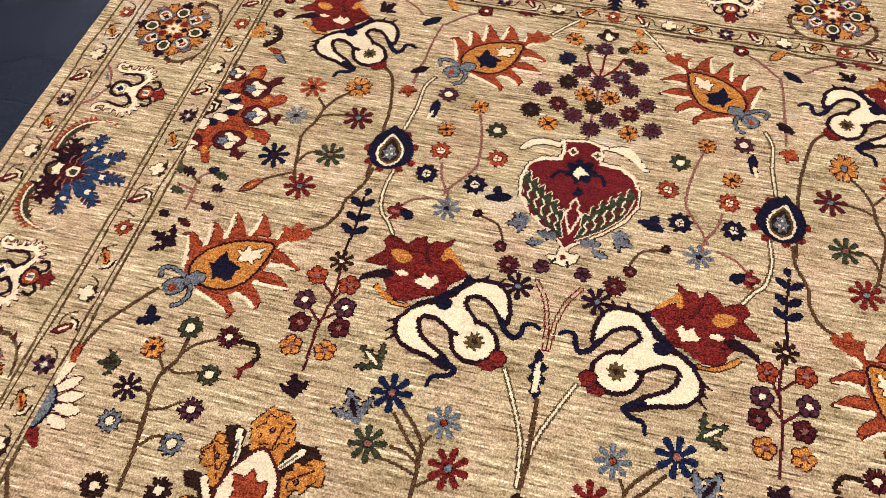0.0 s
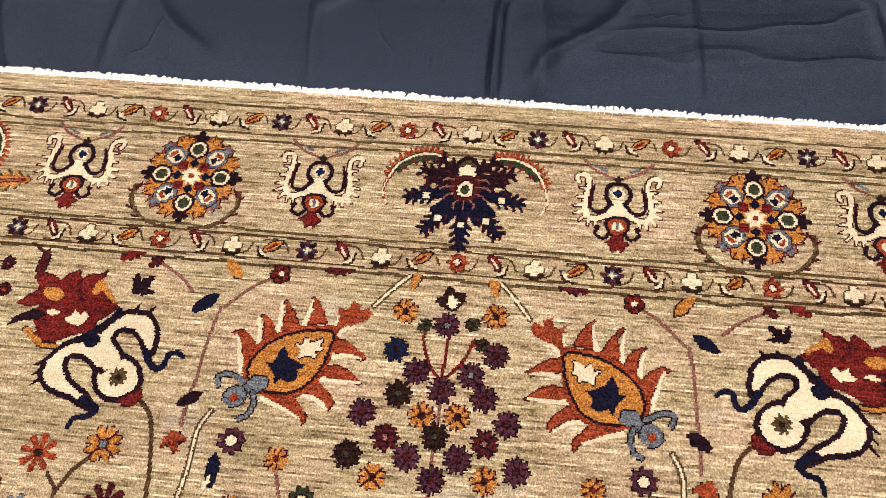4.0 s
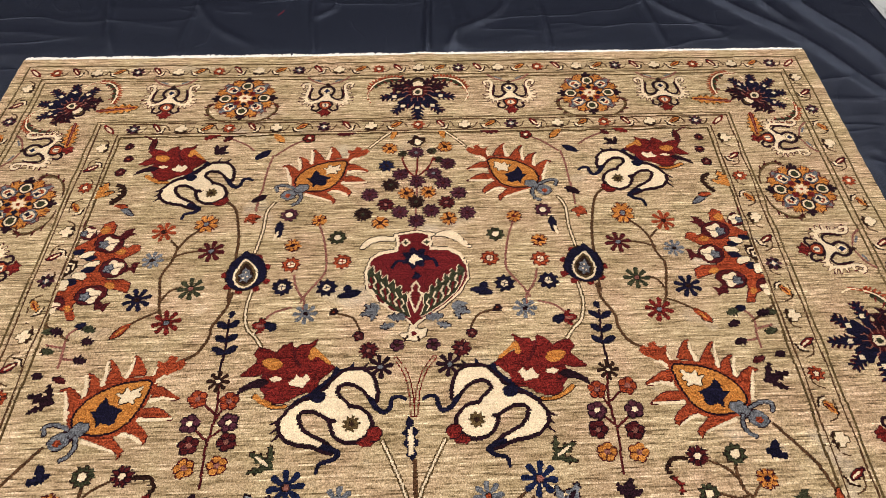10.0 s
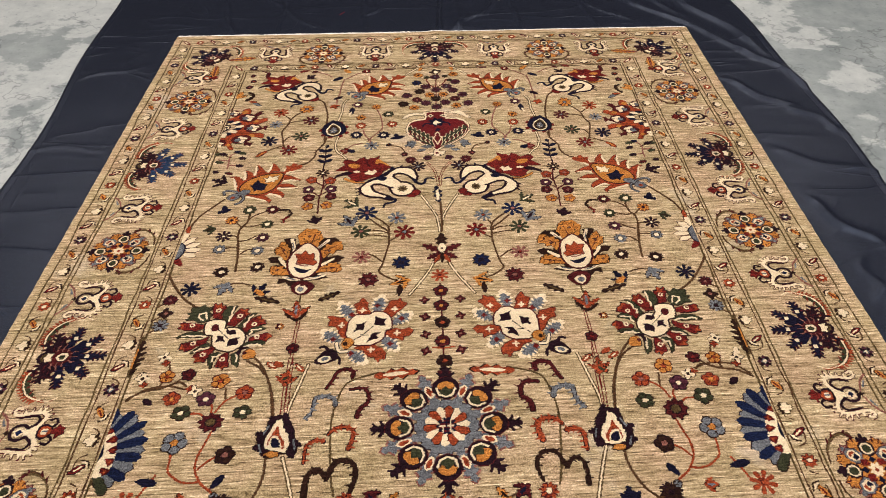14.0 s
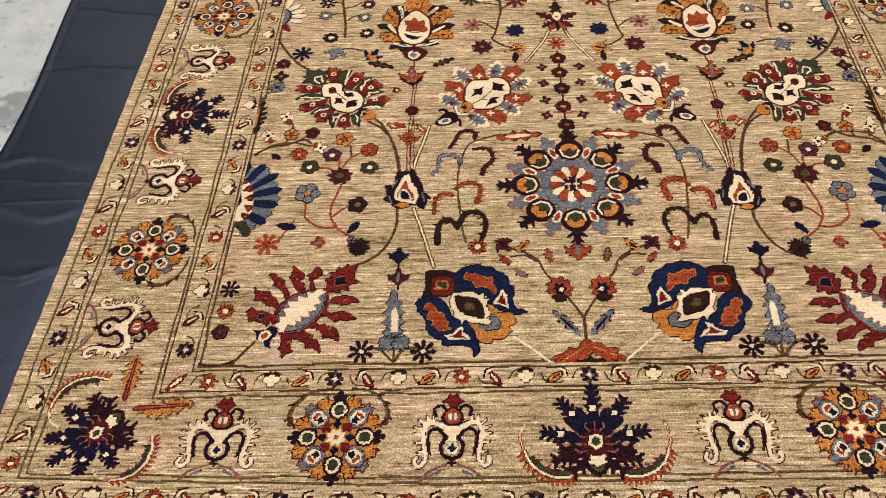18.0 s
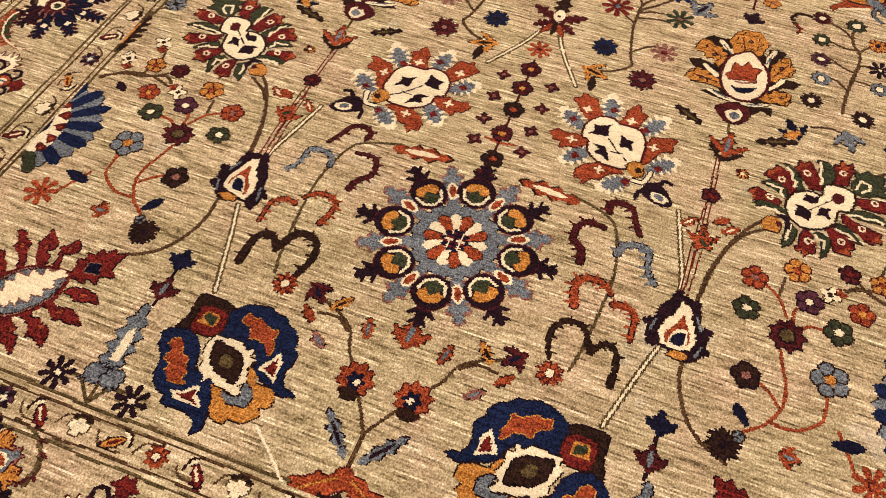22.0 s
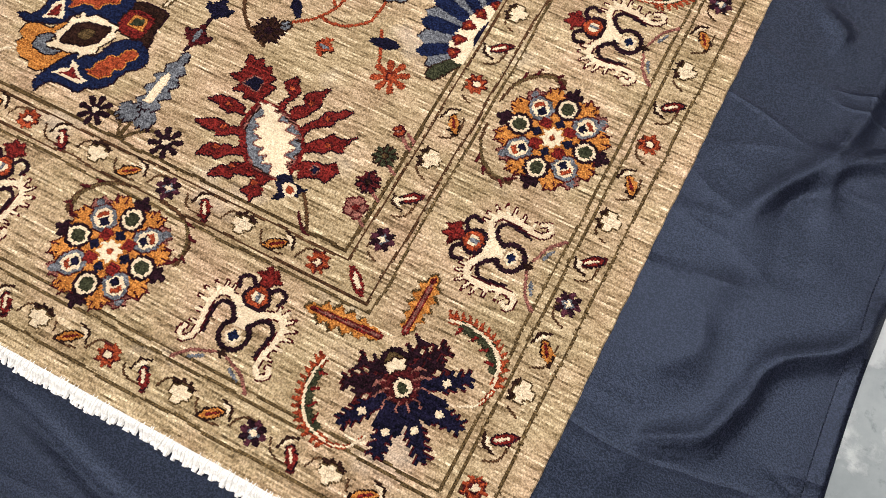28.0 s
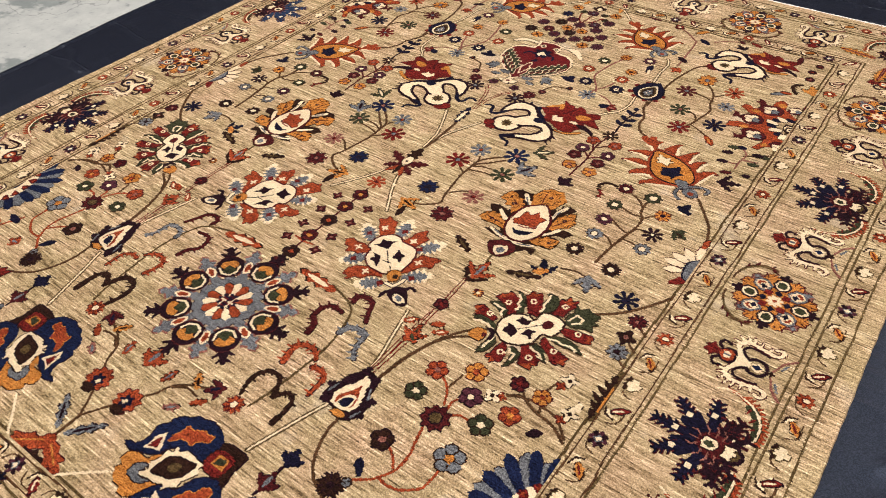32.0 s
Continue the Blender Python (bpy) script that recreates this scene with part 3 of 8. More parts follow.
def blade(colour, wide, both, teeth, heart, base, tip):
    """A single leaf or bud, outlined, with side lobes where it is broad and a heart of another wool."""
    for mirror in ((False, True) if both else (False,)):
        m = Motif("leaf", base, mirror=mirror)
        m.outlined, m.joined = False, True
        d = (tip[0] - base[0], tip[1] - base[1])
        line = {"plum": "plum", "navy": "navy", "brown": "plum", "maroon": "plum", "sky": "plum"}.get(colour, "brown")
        shapes = [([(0, 0), d], wide * (0.8 if wide >= 24 else 1.0), teeth)]
        if wide >= 24 and teeth < 4:
            for s in (1, -1):
                end = (d[0] * 0.62 - s * d[1] * 0.55, d[1] * 0.62 + s * d[0] * 0.55)
                shapes.append(([(d[0] * 0.12, d[1] * 0.12), end], wide * 0.5, 2))
        for pts, w, cut in shapes:
            m.leaf(line, "outline", [pts[0], (pts[1][0] * 1.06, pts[1][1] * 1.06)], w=w + 5, teeth=cut)
        for pts, w, cut in shapes:
            m.leaf(colour, "leaf", pts, w=w, teeth=cut)
        if heart != "none":
            m.leaf(heart, "heart", [(d[0] * 0.2, d[1] * 0.2), (d[0] * 0.8, d[1] * 0.8)], w=wide * 0.34)


def hook(colour, both, wide, pts):
    for mirror in ((False, True) if both else (False,)):
        m = Motif("hooked_leaf", mirror=mirror)
        m.outlined, m.joined = False, True
        dense = smooth(pts, False, 3)
        wide = wide * 0.72
        colour = "brown" if colour in ("plum", "navy") else colour
        m.line("plum" if colour in ("sky", "rust") else "brown", "outline", dense, (wide * 0.95 + 5, wide * 0.6 + 5))
        m.line(colour, "hooked_leaf", dense, (wide * 0.95, wide * 0.6))
        for k in range(1, len(dense) - 1, 2):  # thorns on the outer side
            dx, dy = dense[k + 1] - dense[k - 1]
            d = math.hypot(dx, dy) or 1.0
            for side in (1, -1):
                m.line(colour, "thorn", [dense[k], (dense[k][0] - side * dy / d * wide * 0.95 - 5, dense[k][1] + side * dx / d * wide * 0.95)], (9, 3))
GROUNDS = 4
PIECES += [("border_ground", "ground", 0, ""), ("guard_ground", "ground", 0, ""), ("selvage", "selvage", 0, "")]


def lay_ground(keep_field):
    """The plain bands of the rug; the field's figures end at its frame."""
    for number, (u, top, bottom) in ((3, (9999, 9999, -9999)), (2, (1362, 2482, -924)), (1, (1270, 2380, -822)), (2, (1027, 2170, -620)), (0, (948, 2108, -554))):
        inner = (CV > bottom) & (CV < top), abs(CU) < u
        if number:
            field = (CV > -554) & (CV < 2108), abs(CU) < 948
            kept = OWNER[np.ix_(*field)].copy()
            OWNER[np.ix_(*inner)] = number
            if keep_field:
                OWNER[np.ix_(*field)] = kept
        elif not keep_field:
            OWNER[np.ix_(*inner)] = number


lay_ground(False)


def s_palmette(m):
    m.poly("wine", "head_ground", [(-208, 104), (-196, 128), (-206, 150), (-196, 178), (-162, 178), (-142, 192), (-118, 186), (-92, 192), (-84, 164), (-60, 142), (-72, 104), (-100, 76), (-150, 58), (-184, 70)])
    m.poly("red", "head", [(-245, 125), (-226, 143), (-209, 158), (-222, 176), (-213, 192), (-190, 187), (-173, 177), (-159, 194), (-139, 204), (-138, 182), (-130, 154), (-118, 138), (-110, 137), (-127, 162), (-130, 180), (-119, 195), (-100, 196), (-82, 209), (-92, 187), (-92, 166), (-71, 155), (-54, 145), (-41, 133), (-60, 116), (-74, 104), (-77, 86), (-86, 76), (-100, 78), (-117, 72), (-127, 65), (-149, 55), (-169, 57), (-186, 66), (-185, 83), (-171, 91), (-193, 97), (-208, 105), (-193, 119), (-170, 122), (-193, 129), (-217, 123)], edge="maroon")
    m.poly("plum", "tail", [(-250, 78), (-242, 97), (-224, 107), (-208, 116), (-191, 115), (-179, 105), (-198, 94), (-218, 93), (-234, 86)])
    m.poly("ivory", "gap", [(-183, 114), (-169, 120), (-155, 116), (-154, 109), (-171, 106)])
    m.soft("orange", "spot", [(-201, 157), (-188, 165), (-164, 160), (-156, 145), (-169, 135), (-189, 141)])
    m.curve("orange", "spot", [(-94, 163), (-90, 181), (-79, 170), (-54, 147)], w=(16,9))
    m.curve("orange", "petal", [(-139, 47), (-165, 47), (-188, 58), (-208, 74)], w=(6, 11), edge="brown")
    m.poly("ivory", "bud", [(-140, 104), (-128, 109), (-125, 122), (-110, 111), (-102, 122), (-92, 110), (-101, 98), (-107, 89), (-119, 93), (-131, 94)], edge="none")
    m.poly("navy", "calyx", [(-140, 44), (-119, 61), (-92, 75), (-68, 96), (-49, 115), (-38, 137), (-28, 128), (-10, 130), (3, 148), (2, 128), (-23, 112), (-47, 91), (-61, 76), (-80, 60), (-113, 48)])
    m.line("plum", "barb", [(-146, 16), (-169, 8)], w=(11,3))
    m.line("plum", "barb", [(-141, -10), (-162, -30)], w=(11,3))
    m.line("plum", "barb", [(19, 124), (33, 142)], w=(11,3))
    m.line("plum", "barb", [(-148, 2), (-164, -11)], w=(9,3))
    m.soft("ivory", "disc", [(-41, 9), (-33, 22), (-13, 34), (14, 31), (30, 19), (39, -2), (33, -22), (13, -36), (-11, -36), (-31, -22)], edge="plum", ewid=4)
    m.poly("ivory", "arm", [(-62, 79), (-80, 60), (-104, 56), (-129, 39), (-146, 16), (-145, -7), (-132, -26), (-105, -36), (-77, -41), (-50, -54), (-33, -59), (-53, -41), (-77, -28), (-100, -12), (-112, 7), (-115, 25), (-103, 37), (-82, 38), (-60, 26), (-48, 16), (-34, 13), (-23, 27), (-8, 38), (-15, 50), (-29, 60), (-37, 74), (-33, 89), (-17, 97), (3, 94), (21, 81), (35, 64), (47, 44), (49, 68), (45, 94), (35, 113), (19, 122), (-1, 124), (-20, 122), (-34, 109), (-48, 94), (-56, 80)], edge="plum", ewid=4)
    m.poly("ivory", "neck", [(-40, 19), (-29, 35), (-12, 43), (-1, 27), (-18, 14), (-30, 8)], edge="none")
    m.soft("navy", "blot", [(-90, 65), (-74, 78), (-56, 71), (-62, 54), (-79, 52)])
    m.curve("navy", "tail", [(-55, -47), (-32, -56), (-23, -65), (-36, -76), (-59, -82), (-65, -99)], w=(14,9))
    m.curve("navy", "tail", [(40, 52), (53, 31), (70, 22), (81, 33), (85, 51), (100, 56), (113, 49)], w=(14,9))
    m.bloom("olive", "eye", (0, 0), 20, 9, 0.18)
    m.bloom("brown", "eye_spot", (0, 0), 7, 5, 0.2)
    m.poly("red", "base", [(13, -44), (31, -32), (50, -18), (56, -35), (43, -49), (23, -51)], edge="maroon")


figure(s_palmette, "scrolled_palmette", (-610, 1854), both=True, label="ivory scrolled palmette with a wine-red flower head")
by_two(s_palmette, "scrolled_palmette", (-1, 2), (-120, 106), (-148, 1112), (-284, 1225), both=True, label="ivory scrolled palmette with a wine-red flower head")


def s_bud(m):
    m.soft("red", "bud", [(-14, 6), (0, 17), (15, 12), (20, -2), (10, -17), (-7, -14)])


figure(s_bud, "bud", (-95, 1083), both=True, label="small wine-red bud")


def eye_leaf(m):
    m.poly("rust", "flame", [(-76, -13), (-72, 20), (-63, 38), (-79, 57), (-100, 72), (-121, 65), (-106, 58), (-93, 38)])
    m.poly("rust", "flame", [(-54, 49), (-29, 70), (-39, 92), (-55, 104), (-70, 109), (-57, 93), (-54, 73)])
    m.poly("rust", "flame", [(-20, 76), (17, 91), (2, 117), (-18, 141), (-28, 147), (-13, 119), (-18, 97)])
    m.poly("rust", "flame", [(32, 96), (73, 101), (60, 128), (46, 148), (33, 156), (41, 131), (37, 114)])
    m.poly("rust", "head", [(78, 89), (96, 113), (92, 140), (108, 131), (116, 138), (121, 153), (140, 146), (138, 133), (156, 141), (165, 127), (153, 112), (124, 99), (110, 84), (104, 64)])
    m.poly("rust", "flame", [(96, 70), (120, 65), (137, 54), (166, 34), (155, 29), (127, 40), (101, 40)])
    m.poly("rust", "flame", [(84, 9), (111, 13), (133, 6), (164, -19), (150, -18), (124, -12), (79, -12)])
    m.poly("rust", "flame", [(49, -42), (75, -22), (100, -41), (114, -59), (109, -78), (98, -63), (74, -50)])
    m.poly("rust", "flame", [(-29, -60), (28, -52), (49, -74), (66, -91), (61, -110), (52, -94), (28, -83), (-3, -74)])
    m.line("ivory", "tip", [(-83, -12), (-93, 15), (-101, 44), (-108, 61)], w=(11,5))
    m.line("ivory", "tip", [(-60, 50), (-63, 76), (-72, 103)], w=(11,5))
    m.line("ivory", "tip", [(-25, 78), (-24, 105), (-29, 139)], w=(11,5))
    m.line("ivory", "tip", [(27, 97), (34, 122), (35, 147)], w=(11,5))
    m.line("ivory", "tip", [(91, 96), (96, 120)], w=(6,4))
    m.line("ivory", "tip", [(101, 79), (116, 94), (132, 95)], w=(11,5))
    m.line("ivory", "tip", [(101, 31), (126, 37), (156, 32)], w=(11,5))
    m.line("ivory", "tip", [(84, -17), (117, -18), (156, -17)], w=(11,5))
    m.line("ivory", "tip", [(48, -51), (74, -56), (103, -75)], w=(11,5))
    m.line("ivory", "tip", [(-29, -66), (5, -77), (45, -93)], w=(11,5))
    m.soft("rust", "rim", [(-77, -25), (-80, 16), (-55, 50), (-19, 75), (18, 90), (55, 94), (98, 93), (97, 48), (87, 7), (69, -32), (38, -56), (-4, -61), (-45, -54)])
    m.soft("orange", "almond", [(-66, -20), (-64, 10), (-44, 39), (-13, 61), (21, 75), (57, 81), (88, 80), (86, 48), (77, 13), (59, -21), (32, -43), (-5, -49), (-39, -42)], edge="plum", ewid=2)
    m.poly("navy", "leaf", [(-36, 9), (-20, 9), (-17, 26), (-6, 45), (7, 24), (21, 18), (44, 9), (31, -3), (33, -21), (20, -29), (0, -22), (-11, -35), (-15, -14)])
    m.poly("ivory", "leaf", [(15, 53), (32, 50), (36, 67), (48, 56), (73, 69), (68, 53), (75, 43), (61, 39), (63, 25), (48, 30), (28, 23), (28, 41)], edge="brown")
    m.poly("sky", "tail", [(-28, -21), (-54, -20), (-66, -36), (-79, -49), (-60, -63), (-42, -54), (-23, -39)], edge="plum")
    m.soft("sky", "knot", [(-77, -43), (-99, -52), (-107, -73), (-88, -86), (-69, -79), (-62, -62)], edge="plum")
    m.curve("sky", "curl", [(-72, -36), (-105, -22), (-127, -28), (-123, -46)], w=8, edge="plum")
    m.curve("sky", "curl", [(-50, -55), (-44, -78), (-52, -100), (-67, -108)], w=8, edge="plum")
    m.dots("rust", "eye", [(-86, -68)], r=9)


figure(eye_leaf, "flame_leaf", (-726, 1154), both=True, label="amber leaf ringed by rust and ivory flames")
by_two(eye_leaf, "flame_leaf", (0, 0), (49, 45), (-303, 1900), (-258, 1942), both=True, label="amber leaf ringed by rust and ivory flames")


def vase(m):
    m.soft("ivory", "handle", [(-59, 132), (-102, 138), (-137, 126), (-156, 97), (-142, 96), (-125, 113), (-95, 123), (-64, 120)], edge="brown")
    m.soft("ivory", "handle", [(50, 139), (89, 155), (118, 139), (146, 102), (157, 91), (133, 98), (109, 119), (78, 133)], edge="brown")
    m.poly("ivory", "foot", [(-13, -155), (3, -160), (11, -174), (31, -169), (26, -192), (4, -206), (-22, -202), (-40, -186), (-18, -182)], edge="brown")
    m.poly("ivory", "rim", [(-64, 145), (2, 157), (56, 144), (41, 133), (43, 97), (88, 93), (123, 70), (142, 33), (144, -16), (123, -57), (87, -95), (51, -125), (14, -150), (2, -168), (-12, -157), (-29, -137), (-64, -115), (-101, -82), (-132, -41), (-139, 11), (-127, 59), (-101, 83), (-61, 90), (-54, 111)], edge="brown")
    m.poly("wine", "body", [(-50, 140), (4, 150), (34, 139), (38, 87), (89, 82), (119, 62), (138, 27), (139, -12), (119, -51), (84, -91), (49, -119), (10, -145), (-3, -158), (-23, -137), (-60, -111), (-97, -80), (-126, -36), (-133, 7), (-121, 53), (-98, 72), (-51, 81), (-46, 110)])
    for s in (-1, 1):  # a meadow of pale-edged green blades up both flanks
        blades = [(s * 131, 18), (s * 116, 34), (s * 112, 4), (s * 96, 18), (s * 92, -12), (s * 78, 2), (s * 74, -30), (s * 58, -14), (s * 54, -44), (s * 40, -34), (s * 36, -66), (s * 24, -58), (s * 22, -104), (s * 12, -136),
                  (s * 44, -116), (s * 84, -84), (s * 112, -50), (s * 128, -12)]
        m.poly("green", "meadow", blades, edge="ivory", ewid=1)
        for x, y0, y1 in ((112, -4, -44), (92, -24, -66), (74, -40, -84), (54, -56, -100), (36, -78, -116)):
            m.line("ivory", "squiggle", [(s * x, y0), (s * (x - 7), y0 * 0.65 + y1 * 0.35), (s * (x + 2), y0 * 0.35 + y1 * 0.65), (s * (x - 6), y1)], 4)
            m.line("wine", "blade", [(s * (x + 9), y0 - 4), (s * (x + 3), y1 + 8)], (7, 4))
    m.poly("ivory", "sprout_edge", [(0, -18), (13, -38), (10, -52), (22, -62), (16, -84), (10, -100), (0, -128), (-10, -100), (-16, -84), (-22, -62), (-10, -52), (-13, -38)])
    m.poly("wine", "sprout", [(0, -28), (8, -40), (5, -53), (15, -64), (9, -86), (0, -112), (-9, -86), (-15, -64), (-5, -53), (-8, -40)])
    for s in (-1, 1):
        m.bloom("ivory", "ring", (s * 29, 114), 14, 4, 0.12)
        m.bloom("green", "ring_heart", (s * 29, 114), 8, 4, 0.2)
    m.dots("wine", "foot_spot", [(-3, -184)], r=7)
    m.line("brown", "foot_notch", [(-26, -204), (-18, -192)], 6)
    m.line("brown", "foot_notch", [(12, -206), (8, -194)], 6)
    m.bloom("navy", "flower", (-2, 58), 38, 7, 0.16, edge="maroon")
    m.poly("ivory", "heart", [(-20, 46), (-13, 65), (-4, 74), (9, 61), (19, 51), (0, 47), (-3, 33)])
    m.curve("navy", "arm", [(-31, 47), (-53, 47), (-64, 27)], w=9)
    m.curve("navy", "arm", [(29, 54), (48, 53), (59, 30)], w=9)
    m.poly("navy", "base", [(-11, -11), (-2, 13), (17, -4), (5, -15)])


figure(vase, "woven_vase", (-1, 1533), both=False, label="wine-red vase with ivory rim and handles")


def red_fan(m):
    m.poly("rust", "field", [(-81, 49), (-51, 72), (-27, 92), (-22, 134), (-2, 144), (13, 126), (13, 100), (2, 77), (65, 43), (81, 57), (98, 52), (100, 34), (72, 14), (50, 2), (29, -33), (37, -62), (79, -62), (103, -76), (103, -107), (71, -94), (27, -83), (-3, -89), (-26, -110), (-29, -144), (-11, -187), (-30, -186), (-45, -157), (-74, -148), (-97, -171), (-101, -200), (-112, -192), (-112, -156), (-100, -113), (-77, -98), (-51, -62), (-33, -31), (-25, 5), (-53, 31)], edge="maroon")
    m.poly("maroon", "spike", [(28, 82), (38, 100), (48, 113), (70, 118), (63, 101), (80, 96), (59, 87), (48, 70)])
    m.poly("maroon", "spike", [(69, -16), (90, -22), (94, -6), (112, -6), (108, -23), (106, -45), (93, -32), (78, -39)])
    m.poly("maroon", "spike", [(26, -136), (33, -124), (50, -140), (70, -135), (61, -149), (59, -165), (42, -155), (31, -160)])
    m.poly("maroon", "spike", [(-98, 114), (-102, 136), (-91, 162), (-77, 149), (-77, 123)])
    m.soft("orange", "spot", [(-27, 110), (-15, 127), (2, 113), (-11, 99)])
    m.soft("orange", "spot", [(36, 32), (51, 41), (67, 33), (53, 21)])
    m.soft("orange", "spot", [(36, -81), (50, -70), (67, -86), (52, -92)])
    m.soft("orange", "spot", [(-48, -150), (-38, -140), (-28, -155), (-38, -162)])
    m.soft("maroon", "cup", [(-24, 48), (-26, 82), (1, 94), (36, 84), (50, 60), (37, 37), (7, 31)], edge="plum")
    m.soft("maroon", "cup", [(11, -35), (13, -6), (35, 8), (66, 1), (80, -25), (64, -50), (34, -53)], edge="plum")
    m.soft("maroon", "cup", [(-26, -126), (-25, -98), (3, -83), (41, -87), (50, -111), (30, -135), (-2, -141)], edge="plum")
    m.soft("maroon", "cup", [(-74, 85), (-75, 111), (-58, 128), (-36, 102), (-46, 80)], edge="plum")
    m.soft("maroon", "cup", [(-102, -162), (-102, -120), (-69, -113), (-52, -133), (-64, -154)], edge="plum")
    for x, y, r in ((11, 62, 27), (47, -22, 27), (10, -113, 27), (-58, 103, 20), (-81, -146, 22)):
        m.bloom("ivory", "bell", (x, y), r, 4, 0.16, 0.4)
        m.bloom("sky", "tip", (x - 0.55 * r, y - 3), 0.55 * r, 5, 0.18, edge="navy")
        m.line("maroon", "bell_line", [(x - 2, y - 2), (x + 0.8 * r, y + 3)], 3)
    m.soft("navy", "petal", [(-82, 33), (-65, 45), (-49, 43), (-54, 28), (-72, 25)])
    m.soft("ivory", "petal", [(-59, 18), (-40, 35), (-23, 35), (-30, 16)])
    m.soft("navy", "petal", [(-42, 10), (-21, 23), (-9, 12), (-28, 2)])
    m.soft("ivory", "petal", [(-37, -13), (-22, 0), (2, 1), (-4, -16), (-27, -20)])
    m.soft("navy", "petal", [(-40, -33), (-26, -17), (-4, -20), (-12, -37)])
    m.soft("ivory", "petal", [(-58, -50), (-49, -35), (-25, -43), (-25, -60)])
    m.soft("navy", "petal", [(-71, -67), (-63, -54), (-40, -65), (-51, -81)])
    m.soft("ivory", "petal", [(-87, -74), (-81, -61), (-64, -66), (-63, -91), (-81, -89)])
    m.poly("brown", "maze", [(-94, -14), (-81, 8), (-58, 5), (-54, -15), (-63, -39), (-83, -53), (-100, -50), (-94, -33)])
    m.line("ivory", "maze_line", [(-89, -15), (-74, -19), (-74, -33), (-86, -34)], w=5)
    m.line("ivory", "maze_line", [(-79, -4), (-64, -8), (-64, -24)], w=5)


figure(red_fan, "red_fan_flower", (-866, 1605), both=True, label="rust half flower with ivory and navy petals on the field edge")


def drop_flower(m):
    m.dots("red", "nub", [(-57, -2), (-44, -40), (-11, -55), (33, -49), (58, -25), (53, 23), (26, 57)], r=10)
    m.soft("navy", "petals", [(-50, 21), (-34, 54), (-2, 69), (26, 57), (48, 22), (52, -16), (28, -43), (-7, -53), (-41, -38), (-53, -5)], edge="brown")
    m.leaf("navy", "tip", [(-14, 38), (-9, 82)], w=26)
    m.soft("ivory", "rim", [(-10, 52), (21, 26), (32, -3), (24, -33), (0, -46), (-24, -34), (-34, -4), (-25, 27)])
    m.soft("olive", "inner", [(-7, 44), (17, 22), (27, -4), (20, -29), (0, -40), (-20, -29), (-28, -4), (-21, 22)])
    m.soft("brown", "inner_line", [(-6, 36), (13, 18), (21, -5), (15, -25), (-1, -34), (-15, -25), (-22, -4), (-16, 18)])
    m.poly("sky", "heart", [(-6, 27), (0, 14), (11, 12), (10, 0), (18, -10), (8, -16), (6, -28), (-4, -22), (-13, -24), (-12, -12), (-19, -4), (-11, 4)])
    m.dots("ivory", "seed", [(-2, 6), (4, -8), (-6, -14)], r=3)


figure(drop_flower, "drop_flower", (-459, 1550), both=True, label="navy drop flower with an ivory rim and grey-blue heart")


def shell_flower(m):
    m.leaf("ivory", "petal", [(12, 33), (22, 98)], edge="maroon", w=24)
    m.leaf("ivory", "petal", [(21, 23), (60, 59)], edge="maroon", w=24)
    m.leaf("ivory", "petal", [(33, 8), (81, 25)], edge="maroon", w=24)
    m.leaf("ivory", "petal", [(37, -9), (91, -8)], edge="maroon", w=24)
    m.leaf("ivory", "petal", [(35, -27), (78, -44)], edge="maroon", w=24)
    m.leaf("ivory", "petal", [(-1, 40), (-6, 85)], edge="maroon", w=22)
    m.soft("sky", "heart", [(-1, -44), (-6, -7), (1, 30), (21, 23), (30, -5), (25, -38), (15, -55)], edge="navy", ewid=2)
    m.poly("red", "heel", [(2, -64), (29, -52), (47, -87), (42, -94), (18, -81)])
    m.poly("ivory", "toe", [(-10, -101), (-2, -79), (10, -82), (7, -108)])


figure(shell_flower, "shell_flower", (-957, 795), both=True, label="ivory half flower with a grey-blue heart on the field edge")


def tulip(m):
    m.leaf("navy", "spike", [(4, -48), (-5, 58)], w=34, teeth=4)
    m.poly("ivory", "core", [(-4, -38), (-7, 23), (2, 32), (7, -2), (7, -35)])


figure(tulip, "tulip", (-7, 1066), both=False, label="dark spiked bud with an ivory core")


